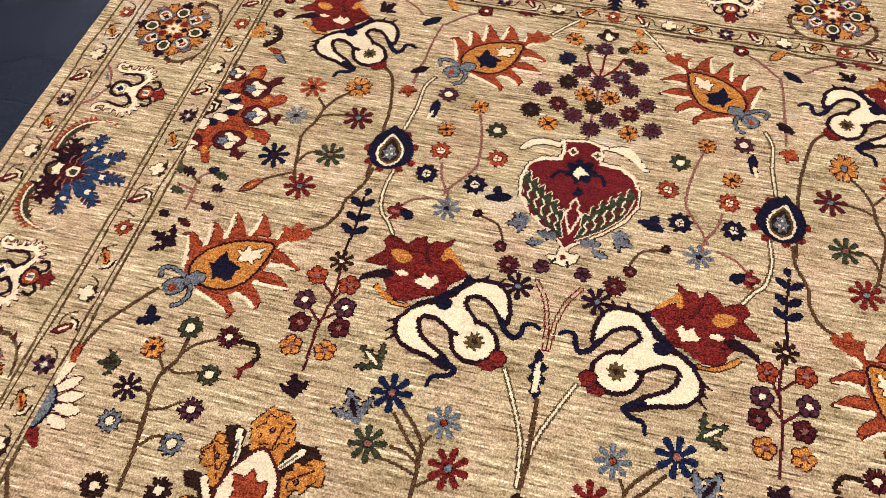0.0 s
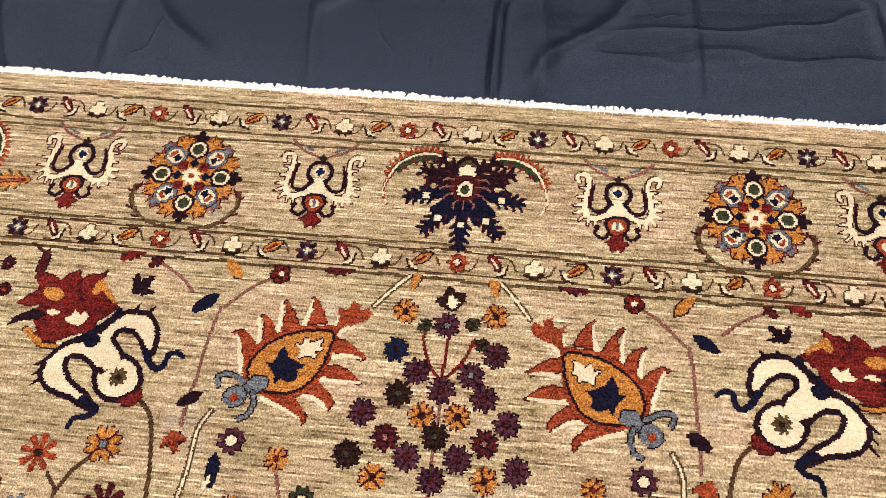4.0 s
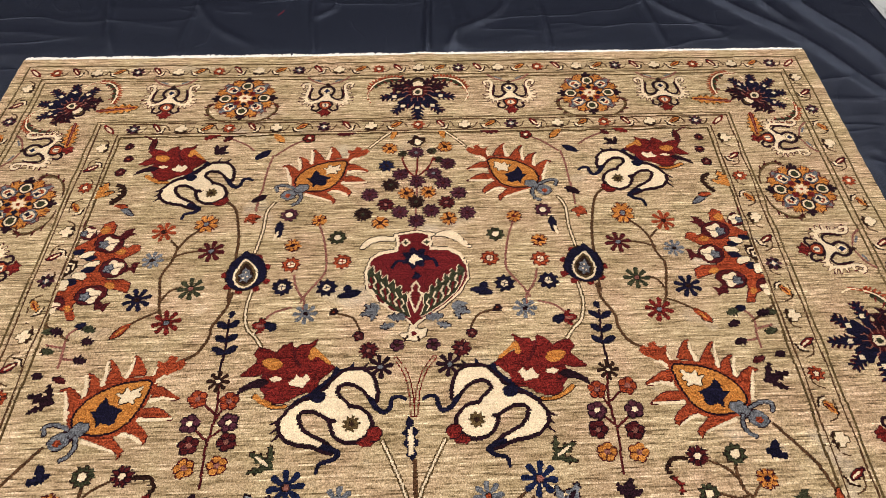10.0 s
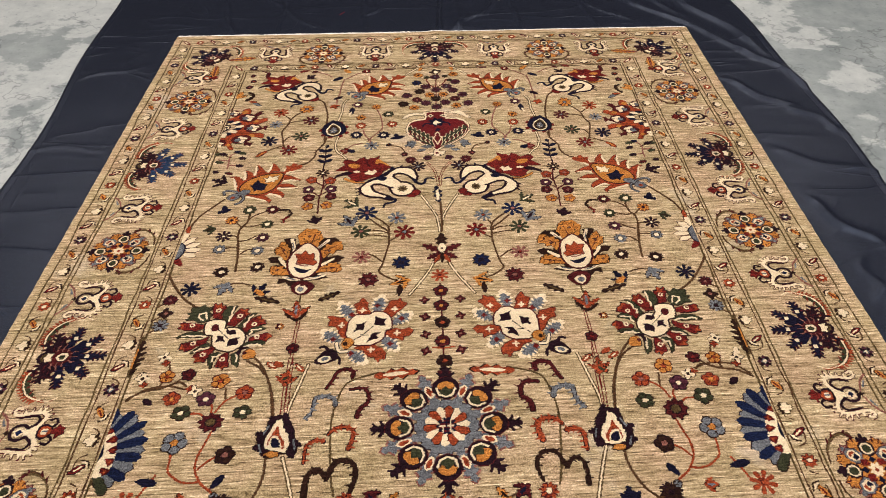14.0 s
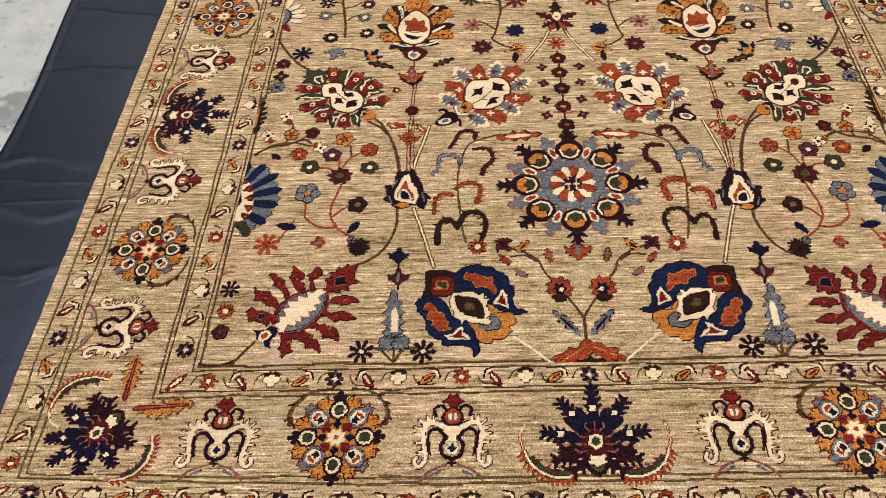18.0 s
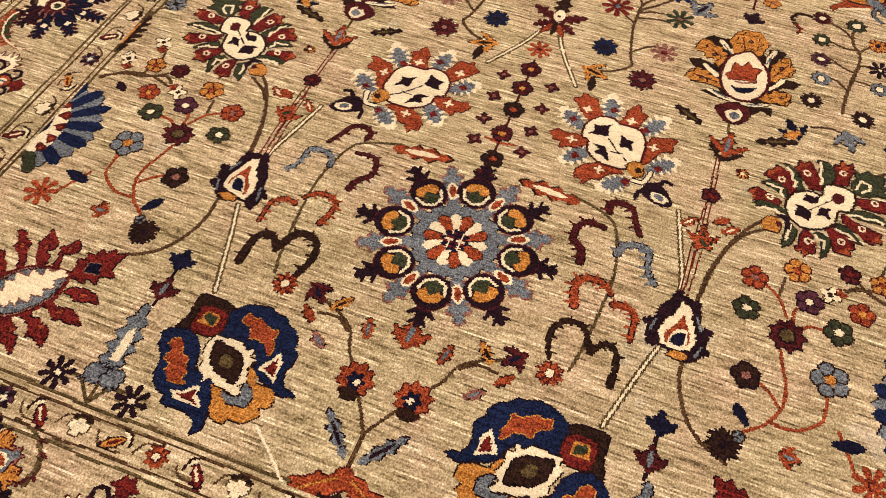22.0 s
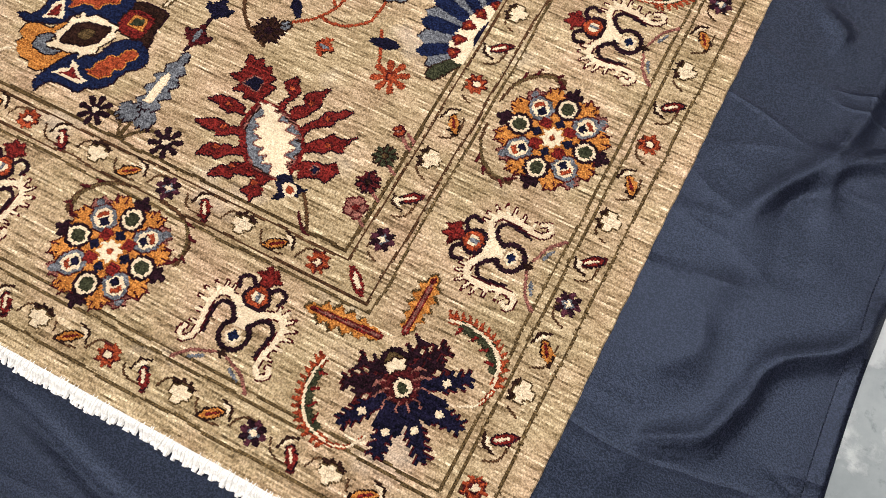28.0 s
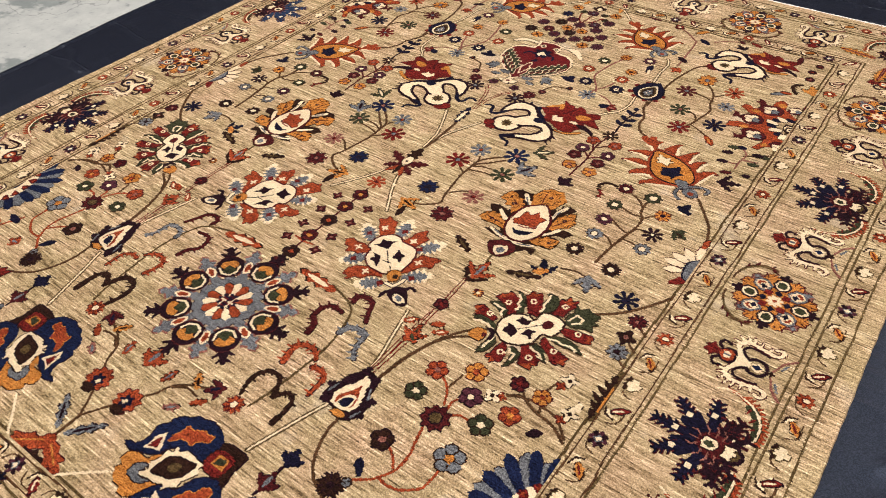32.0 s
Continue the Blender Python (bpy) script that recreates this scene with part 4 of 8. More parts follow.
def shield_flower(m):
    m.soft("brown", "bed", [(-72, 29), (-55, 75), (-30, 85), (20, 113), (56, 81), (81, 32), (80, -22), (51, -72), (13, -96), (-27, -82), (-62, -30)], edge="plum")
    m.poly("brown", "tuft", [(-111, 113), (-92, 132), (-69, 129), (-46, 134), (-28, 81), (-49, 68), (-77, 95)])
    m.poly("brown", "tuft", [(-135, 22), (-110, 34), (-78, 26), (-47, -9), (-69, -13), (-97, -5), (-118, 0)])
    m.poly("brown", "tuft", [(52, 93), (49, 132), (71, 138), (94, 133), (87, 112), (71, 97), (60, 50)])
    m.poly("brown", "tuft", [(69, 7), (94, 34), (119, 38), (138, 33), (123, 7), (97, 4), (80, -22)])
    m.poly("brown", "tuft", [(-88, -77), (-63, -63), (-25, -70), (5, -83), (-24, -90), (-53, -88)])
    m.poly("brown", "tuft", [(19, -95), (61, -81), (83, -75), (83, -103), (59, -94), (41, -116)])
    m.poly("orange", "petal", [(-48, 46), (-61, 19), (-80, 47), (-98, 58), (-125, 63), (-123, 83), (-115, 108), (-94, 107), (-73, 86), (-48, 73)], edge="brown")
    m.poly("orange", "petal", [(-34, 77), (-39, 109), (-50, 125), (-40, 148), (-35, 167), (-16, 183), (-1, 181), (19, 187), (33, 167), (47, 150), (40, 126), (32, 98), (8, 98), (-11, 91)], edge="brown")
    m.poly("orange", "petal", [(-41, -52), (-68, -49), (-89, -50), (-117, -51), (-130, -42), (-122, -13), (-101, -5), (-79, -13), (-55, -25)], edge="brown")
    m.poly("orange", "petal", [(67, 18), (62, 47), (65, 77), (79, 89), (85, 109), (101, 117), (108, 93), (120, 79), (111, 51), (92, 39), (79, 18)], edge="brown")
    m.poly("orange", "petal", [(43, -58), (56, -33), (78, -19), (101, -8), (118, -13), (120, -38), (111, -54), (92, -57), (73, -59)], edge="brown")
    m.bloom("orange", "petal", (-81, 69), 30, 6, 0.15, edge="brown")
    m.bloom("orange", "petal", (-3, 142), 35, 7, 0.14, edge="brown")
    m.bloom("orange", "petal", (89, 74), 27, 6, 0.15, edge="brown")
    m.bloom("orange", "petal", (92, -34), 25, 6, 0.15, edge="brown")
    m.bloom("orange", "petal", (-96, -26), 26, 6, 0.15, edge="brown")
    m.bloom("plum", "eye", (-78, 60), 8, 5, 0.2)
    m.bloom("plum", "eye", (3, 143), 8, 5, 0.2)
    m.bloom("plum", "eye", (87, 72), 8, 5, 0.2)
    m.bloom("plum", "eye", (96, -31), 8, 5, 0.2)
    m.bloom("plum", "eye", (-92, -33), 8, 5, 0.2)
    m.bloom("pink", "eye", (-78, 60), 4, 5, 0.2)
    m.bloom("pink", "eye", (3, 143), 4, 5, 0.2)
    m.bloom("pink", "eye", (87, 72), 4, 5, 0.2)
    m.bloom("pink", "eye", (96, -31), 4, 5, 0.2)
    m.bloom("pink", "eye", (-92, -33), 4, 5, 0.2)
    m.line("maroon", "crease", [(-60, 60), (-103, 87)], w=3.5)
    m.line("maroon", "crease", [(-7, 100), (-19, 152)], w=3.5)
    m.line("maroon", "crease", [(71, 32), (100, 90)], w=3.5)
    m.line("maroon", "crease", [(-56, -35), (-113, -28)], w=3.5)
    m.line("ivory", "feather", [(-68, 115), (-48, 91), (-33, 74)], w=(13,8), edge="brown")
    m.line("ivory", "feather", [(-95, 15), (-80, 2), (-61, -12)], w=(8,13), edge="brown")
    m.line("ivory", "feather", [(-72, -67), (-42, -79), (-10, -83)], w=(8,13), edge="brown")
    m.line("ivory", "feather", [(16, -84), (41, -82), (69, -68)], w=(13,8), edge="brown")
    m.line("ivory", "feather", [(64, 126), (52, 93), (49, 56)], w=(13,8), edge="brown")
    m.line("ivory", "feather", [(62, -19), (83, 6), (93, 27)], w=(8,13), edge="brown")
    m.line("sky", "core", [(-61, 106), (-39, 79)], w=4)
    m.line("sky", "core", [(-58, -70), (-21, -81)], w=4)
    m.line("sky", "core", [(25, -85), (58, -73)], w=4)
    m.line("sky", "core", [(59, 112), (50, 75)], w=4)
    m.soft("ivory", "shield", [(-47, 2), (-42, 50), (-27, 77), (4, 102), (27, 84), (48, 53), (59, 17), (55, -28), (34, -62), (7, -74), (-20, -66), (-41, -38)], edge="maroon", ewid=3)
    m.poly("rust", "leaf", [(-40, 2), (-28, 14), (-27, 33), (-24, 50), (-6, 40), (7, 64), (20, 46), (42, 47), (30, 20), (33, -6), (11, -3), (-14, -9), (-31, -14)])
    m.curve("pink", "leaf_edge", [(-13, -17), (14, -12), (32, 4)], w=5)
    m.poly("navy", "crescent", [(-26, -30), (-8, -37), (14, -29), (42, -17), (26, -42), (10, -53), (-8, -50)])
    m.soft("maroon", "calyx", [(-44, -124), (-32, -105), (-9, -92), (14, -92), (34, -109), (33, -130), (16, -155), (-10, -158), (-27, -149)], edge="brown")
    m.poly("ivory", "star", [(-23, -128), (-10, -115), (2, -116), (9, -107), (20, -122), (17, -142), (3, -155), (-12, -149)])
    m.soft("sky", "heart", [(-11, -131), (5, -120), (14, -134), (0, -145)])


figure(shield_flower, "shield_flower", (480, 697), both=True, label="amber petalled flower round an ivory shield")


def leaf_wreath(m):
    m.poly("red", "petal", [(-76, -8), (-102, 2), (-129, 12), (-146, -5), (-134, -15), (-131, -27), (-118, -24), (-99, -31), (-77, -30)])
    m.poly("red", "petal", [(-60, 17), (-84, 42), (-117, 53), (-110, 71), (-99, 75), (-95, 91), (-80, 84), (-66, 76), (-43, 40)])
    m.poly("red", "petal", [(-20, 48), (-39, 77), (-58, 101), (-48, 107), (-50, 125), (-37, 118), (-26, 129), (-11, 105), (1, 74), (5, 53)])
    m.poly("red", "petal", [(28, 81), (31, 115), (25, 141), (40, 139), (42, 158), (54, 145), (65, 156), (67, 130), (61, 109), (61, 88)])
    m.poly("red", "petal", [(76, 56), (102, 63), (126, 67), (150, 71), (159, 66), (151, 52), (162, 49), (143, 38), (125, 36), (100, 34), (80, 40)])
    m.poly("red", "petal", [(54, 4), (80, -10), (111, -17), (134, -23), (133, -33), (137, -49), (123, -47), (119, -57), (101, -50), (83, -36), (58, -22)])
    m.poly("red", "petal", [(23, -52), (39, -80), (46, -102), (63, -101), (79, -102), (74, -89), (86, -81), (79, -65), (55, -54), (36, -39)])
    m.poly("red", "petal", [(-19, -65), (-25, -86), (-25, -106), (-32, -126), (-19, -125), (-14, -139), (-6, -125), (8, -125), (5, -101), (-3, -74)])
    m.poly("rust", "tip", [(-127, 10), (-146, -5), (-134, -15), (-131, -27), (-125, -16), (-132, -9)])
    m.poly("rust", "tip", [(-112, 54), (-110, 71), (-99, 75), (-95, 91), (-82, 82), (-91, 75), (-97, 62)])
    m.poly("rust", "tip", [(-57, 98), (-47, 106), (-49, 124), (-36, 117), (-26, 127), (-29, 111), (-42, 109), (-45, 95)])
    m.poly("rust", "tip", [(27, 139), (40, 137), (42, 157), (53, 144), (64, 153), (56, 134), (45, 129)])
    m.poly("rust", "tip", [(141, 64), (159, 66), (151, 52), (160, 50), (144, 43), (145, 55)])
    m.poly("rust", "tip", [(133, -24), (133, -34), (136, -48), (123, -47), (119, -55), (120, -39)])
    m.poly("rust", "tip", [(49, -101), (63, -101), (79, -101), (74, -89), (85, -82), (69, -82), (61, -90)])
    m.poly("rust", "tip", [(-31, -126), (-19, -125), (-14, -138), (-6, -126), (-17, -119)])
    m.poly("green", "petal", [(-58, -48), (-79, -38), (-101, -33), (-122, -39), (-129, -35), (-115, -22), (-94, -22), (-77, -26), (-62, -32)])
    m.poly("green", "petal", [(-69, 3), (-88, 16), (-108, 25), (-120, 28), (-106, 42), (-86, 40), (-67, 27), (-62, 10)])
    m.poly("green", "petal", [(-41, 31), (-50, 55), (-61, 76), (-80, 101), (-69, 102), (-52, 85), (-40, 65), (-30, 43)])
    m.poly("green", "petal", [(7, 64), (1, 85), (-3, 113), (-11, 138), (2, 140), (17, 138), (27, 121), (32, 101), (22, 78)])
    m.poly("green", "petal", [(69, 84), (67, 99), (76, 118), (70, 140), (84, 132), (99, 148), (111, 139), (137, 139), (132, 113), (146, 112), (133, 100), (143, 83), (123, 83), (104, 71), (89, 69), (73, 74)])
    m.poly("green", "petal", [(62, 8), (75, 21), (97, 27), (117, 27), (132, 23), (143, 15), (156, 5), (135, 7), (112, 3), (89, 3)])
    m.poly("green", "petal", [(40, -40), (50, -25), (68, -32), (83, -46), (98, -65), (88, -64), (72, -53), (58, -48)])
    m.poly("green", "petal", [(2, -69), (15, -65), (35, -75), (35, -94), (30, -118), (21, -131), (21, -104), (15, -85)])
    m.poly("green", "petal", [(-48, -63), (-54, -75), (-56, -91), (-60, -116), (-58, -129), (-42, -117), (-35, -96), (-31, -78)])
    m.line("ivory", "vein", [(-65, -45), (-77, -42), (-84, -37), (-96, -41), (-104, -37), (-117, -45)], w=6)
    m.line("ivory", "vein", [(-71, 6), (-78, 16), (-77, 28), (-92, 28), (-107, 30)], w=6)
    m.line("ivory", "vein", [(-52, 42), (-48, 57), (-57, 62), (-60, 82), (-71, 92)], w=6)
    m.line("ivory", "vein", [(3, 71), (5, 89), (-1, 93), (1, 112), (-3, 135)], w=6)
    m.line("ivory", "vein", [(77, 84), (84, 105), (86, 113), (106, 107), (105, 92), (89, 79)], w=6)
    m.line("ivory", "vein", [(67, 5), (85, 11), (102, 8), (122, 13), (138, 9)], w=6)
    m.line("ivory", "vein", [(44, -42), (58, -48), (67, -46), (85, -59)], w=6)
    m.line("ivory", "vein", [(5, -74), (11, -83), (24, -82), (23, -102)], w=6)
    m.line("ivory", "vein", [(-49, -64), (-47, -78), (-51, -92), (-52, -107)], w=6)
    m.dots("ivory", "eye", [(-98, -5), (-80, 53), (-28, 92), (47, 121), (118, 58), (97, -22), (57, -72), (-8, -95)], r=9)
    m.dots("red", "eye", [(-98, -5), (-80, 53), (-28, 92), (47, 121), (118, 58), (97, -22), (57, -72), (-8, -95)], r=4.5)
    m.poly("plum", "throat", [(-86, -47), (-65, -45), (-50, -50), (-46, -77), (-57, -84), (-61, -59)])
    m.soft("orange", "snout", [(-105, -92), (-103, -71), (-92, -59), (-74, -60), (-66, -77), (-71, -96), (-89, -96)], edge="brown")
    m.dots("maroon", "snout_eye", [(-71, -72)], r=7)
    m.soft("ivory", "shield", [(-56, -36), (-61, -9), (-52, 16), (-35, 33), (-12, 40), (10, 37), (13, 65), (28, 76), (55, 76), (73, 67), (75, 41), (65, 15), (45, 11), (40, -10), (36, -30), (18, -49), (-9, -60), (-32, -59)], edge="brown", ewid=2)
    m.poly("plum", "leaf", [(-44, -34), (-40, -13), (-46, -5), (-31, -5), (-22, -8), (-12, -13), (-7, -27), (-13, -43), (-23, -38)])
    m.poly("plum", "leaf", [(-29, 12), (-24, 32), (-7, 28), (5, 36), (1, 15), (-12, 8)])
    m.poly("plum", "leaf", [(-2, -22), (6, -9), (8, 4), (29, 8), (26, -8), (32, -24), (18, -17)])
    m.soft("maroon", "leaf", [(29, 36), (34, 55), (48, 58), (55, 46), (49, 29), (37, 27)])
    m.line("plum", "vein", [(-13, -11), (30, 34)], w=3)


figure(leaf_wreath, "leaf_wreath", (690, 357), both=True, label="ivory double shield in a wreath of red and green leaves")


def cartouche(m):
    m.leaf("ivory", "frill", [(-90, 37), (-154, 87)], w=50, teeth=5, fat=0.6, edge="none")
    m.leaf("ivory", "frill", [(-33, 82), (-52, 174)], w=50, teeth=5, fat=0.6, edge="none")
    m.leaf("ivory", "frill", [(41, 72), (93, 145)], w=50, teeth=5, fat=0.6, edge="none")
    m.leaf("ivory", "frill", [(-55, -18), (-114, -78)], w=50, teeth=5, fat=0.6, edge="none")
    m.leaf("ivory", "frill", [(44, -73), (-19, -123)], w=50, teeth=5, fat=0.6, edge="none")
    m.leaf("ivory", "frill", [(75, -32), (139, 24)], w=50, teeth=5, fat=0.6, edge="none")
    m.poly("rust", "petal", [(-84, 65), (-119, 102), (-134, 124), (-117, 132), (-114, 149), (-97, 139), (-81, 141), (-74, 121), (-58, 91)])
    m.poly("rust", "petal", [(-61, 2), (-98, 16), (-118, 9), (-142, 16), (-156, 2), (-143, -17), (-124, -19), (-123, -36), (-106, -26), (-85, -23)])
    m.poly("rust", "petal", [(-16, 86), (-5, 110), (-4, 130), (6, 149), (16, 158), (26, 134), (41, 132), (33, 104), (26, 82), (5, 72)])
    m.poly("rust", "petal", [(55, 18), (60, 48), (68, 69), (83, 71), (102, 78), (124, 81), (114, 61), (118, 40), (95, 35), (85, 17), (75, -8), (58, -20)])
    m.poly("rust", "petal", [(-23, -43), (-44, -57), (-61, -67), (-71, -85), (-69, -107), (-54, -104), (-49, -119), (-35, -97), (-14, -93), (0, -69), (29, -59), (4, -45)])
    m.leaf("sky", "petal", [(-90, 37), (-141, 78)], w=41, teeth=5, fat=0.6, edge="none")
    m.leaf("sky", "petal", [(-33, 82), (-49, 155)], w=41, teeth=5, fat=0.6, edge="none")
    m.leaf("sky", "petal", [(41, 72), (82, 129)], w=41, teeth=5, fat=0.6, edge="none")
    m.leaf("sky", "petal", [(-55, -18), (-105, -68)], w=41, teeth=5, fat=0.6, edge="none")
    m.leaf("sky", "petal", [(44, -73), (-6, -111)], w=41, teeth=5, fat=0.6, edge="none")
    m.leaf("sky", "petal", [(75, -32), (127, 12)], w=41, teeth=5, fat=0.6, edge="none")
    m.bloom("red", "eye", (-117, 58), 11, 4, 0.2)
    m.bloom("red", "eye", (-36, 119), 11, 4, 0.2)
    m.bloom("red", "eye", (45, 84), 11, 4, 0.2)
    m.bloom("red", "eye", (-84, -47), 11, 4, 0.2)
    m.bloom("red", "eye", (37, -80), 11, 4, 0.2)
    m.bloom("red", "eye", (97, -19), 11, 4, 0.2)
    m.bloom("ivory", "cross", (-94, 100), 13, 4, 0.32)
    m.bloom("ivory", "cross", (-104, -3), 13, 4, 0.32)
    m.bloom("ivory", "cross", (11, 100), 13, 4, 0.32)
    m.bloom("ivory", "cross", (75, 39), 13, 4, 0.32)
    m.bloom("ivory", "cross", (-24, -67), 13, 4, 0.32)
    m.soft("ivory", "shield", [(-83, 18), (-82, 58), (-61, 85), (-32, 91), (-10, 79), (28, 79), (50, 56), (55, 18), (53, -15), (33, -40), (6, -48), (-31, -44), (-59, -22), (-67, 9)], edge="maroon", ewid=2)
    m.poly("plum", "leaf", [(-74, 28), (-60, 42), (-69, 59), (-54, 61), (-29, 73), (-33, 56), (-28, 35), (-43, 32)])
    m.poly("plum", "leaf", [(-48, -23), (-39, -9), (-54, 1), (-41, 4), (-25, 0), (-16, -21), (-8, -40), (-29, -25)])
    m.poly("plum", "leaf", [(2, 14), (1, 39), (-4, 52), (14, 40), (29, 42), (27, 28), (37, 5), (20, 16)])
    m.line("plum", "vein", [(-27, 29), (6, -7), (38, -30)], w=3)
    m.line("plum", "vein", [(-13, -8), (12, -5)], w=3)
    m.soft("orange", "knob", [(31, -38), (41, -20), (59, -19), (69, -45), (53, -61)], edge="brown")
    m.dots("brown", "knob", [(58, -39)], r=8)
    m.curve("ivory", "collar", [(52, -71), (75, -67), (85, -36)], w=9, edge="navy")
    m.soft("plum", "bud", [(76, -96), (81, -69), (104, -58), (128, -74), (147, -106), (131, -117), (105, -113)])
    m.curve("plum", "wing", [(85, -88), (71, -97), (69, -117)], w=(12,8))
    m.curve("plum", "wing", [(108, -64), (120, -48), (135, -51)], w=(12,8))
    m.soft("ivory", "rim", [(97, -98), (102, -85), (122, -87), (137, -99), (129, -109), (111, -110)])
    m.soft("sky", "heart", [(105, -97), (109, -88), (124, -93), (122, -105)])


figure(cartouche, "cartouche_flower", (252, 357), both=True, label="ivory cartouche with rust and grey-blue petals")


def navy_palmette(m):
    m.poly("orange", "cup", [(-110, -32), (-104, -21), (-87, -17), (-57, -14), (-59, 1), (-43, 9), (-43, -5), (-62, -31), (-64, -56), (-26, -60), (-2, -39), (13, -32), (9, -49), (-9, -68), (-16, -89), (-27, -100), (-50, -101), (-56, -90), (-74, -91), (-91, -82), (-101, -67), (-94, -56), (-110, -49)], edge="brown")
    m.poly("blue", "lobe", [(-141, -15), (-131, -9), (-116, -7), (-107, 7), (-103, 24), (-110, 40), (-110, 59), (-96, 69), (-96, 86), (-83, 101), (-69, 106), (-55, 120), (-33, 123), (-18, 129), (3, 127), (24, 120), (44, 104), (54, 85), (48, 68), (41, 48), (28, 46), (1, 44), (-13, 39), (-33, 37), (-49, 21), (-49, 7), (-67, -6), (-91, -13), (-108, -21), (-125, -21)], edge="plum")
    m.poly("blue", "lobe", [(-8, -137), (-16, -132), (-21, -117), (-17, -101), (-10, -80), (-2, -60), (10, -43), (24, -35), (50, -30), (56, -7), (64, 14), (79, 28), (102, 35), (118, 32), (135, 19), (143, 3), (135, -16), (121, -27), (114, -45), (108, -67), (99, -79), (85, -87), (73, -90), (67, -104), (57, -106), (35, -104), (13, -106), (0, -115), (-5, -124)], edge="plum")
    m.poly("brown", "crown", [(44, 104), (59, 111), (80, 114), (104, 113), (118, 110), (118, 92), (117, 71), (120, 50), (128, 28), (111, 36), (58, 76)], edge="plum")
    m.poly("red", "diamond", [(44, 53), (43, 68), (48, 86), (63, 94), (85, 94), (103, 89), (103, 70), (103, 49), (94, 35), (72, 35), (55, 38)], edge="brown")
    m.poly("orange", "diamond", [(60, 54), (60, 81), (90, 84), (96, 55)])
    m.poly("green", "diamond", [(63, 58), (66, 76), (85, 80), (89, 69), (75, 60)])
    m.poly("rust", "leaf", [(-64, 41), (-60, 59), (-53, 74), (-54, 91), (-39, 88), (-26, 94), (-13, 101), (4, 100), (14, 105), (18, 87), (4, 82), (-8, 75), (-8, 61), (-27, 63), (-43, 59), (-52, 44)], edge="orange")
    m.poly("rust", "leaf", [(48, -60), (62, -54), (59, -40), (70, -26), (72, -15), (90, -10), (94, 7), (106, 15), (117, 10), (118, -1), (106, -13), (111, -29), (94, -34), (97, -50), (81, -63), (65, -63)], edge="orange")
    m.poly("ivory", "triangle", [(-96, -5), (-91, 14), (-93, 34), (-79, 53), (-71, 38), (-62, 25), (-55, 11), (-73, 7)], edge="none")
    m.poly("red", "triangle", [(-89, 5), (-86, 24), (-80, 41), (-72, 26), (-66, 14)], edge="none")
    m.poly("ivory", "triangle", [(-3, -93), (9, -76), (21, -70), (17, -53), (34, -58), (43, -72), (66, -78), (57, -89), (39, -91), (20, -89)], edge="none")
    m.poly("red", "triangle", [(9, -87), (24, -77), (24, -61), (40, -76), (53, -81), (37, -85)], edge="none")
    m.poly("sky", "frill", [(-70, -62), (-73, -42), (-64, -29), (-48, -22), (-49, -35), (-53, -49), (-36, -53), (-17, -47), (-21, -58), (-36, -66), (-55, -64)])
    m.poly("ivory", "body", [(-50, -20), (-38, 5), (-43, 23), (-28, 27), (-31, 41), (-16, 35), (-5, 47), (20, 46), (47, 43), (55, 21), (51, 4), (42, -9), (45, -25), (30, -33), (23, -47), (16, -34), (-3, -45), (-18, -43), (-40, -49), (-50, -47), (-38, -30)], edge="brown")
    m.soft("brown", "almond", [(-30, -30), (-29, -3), (-24, 14), (-7, 27), (13, 30), (39, 34), (36, 11), (31, -6), (14, -19), (-4, -24)], edge="plum")
    m.soft("olive", "heart", [(-9, -6), (-5, 12), (13, 17), (18, 5), (9, -8)])


figure(navy_palmette, "navy_palmette", (283, -397), both=True, label="navy palmette with rust leaves over an amber cup")


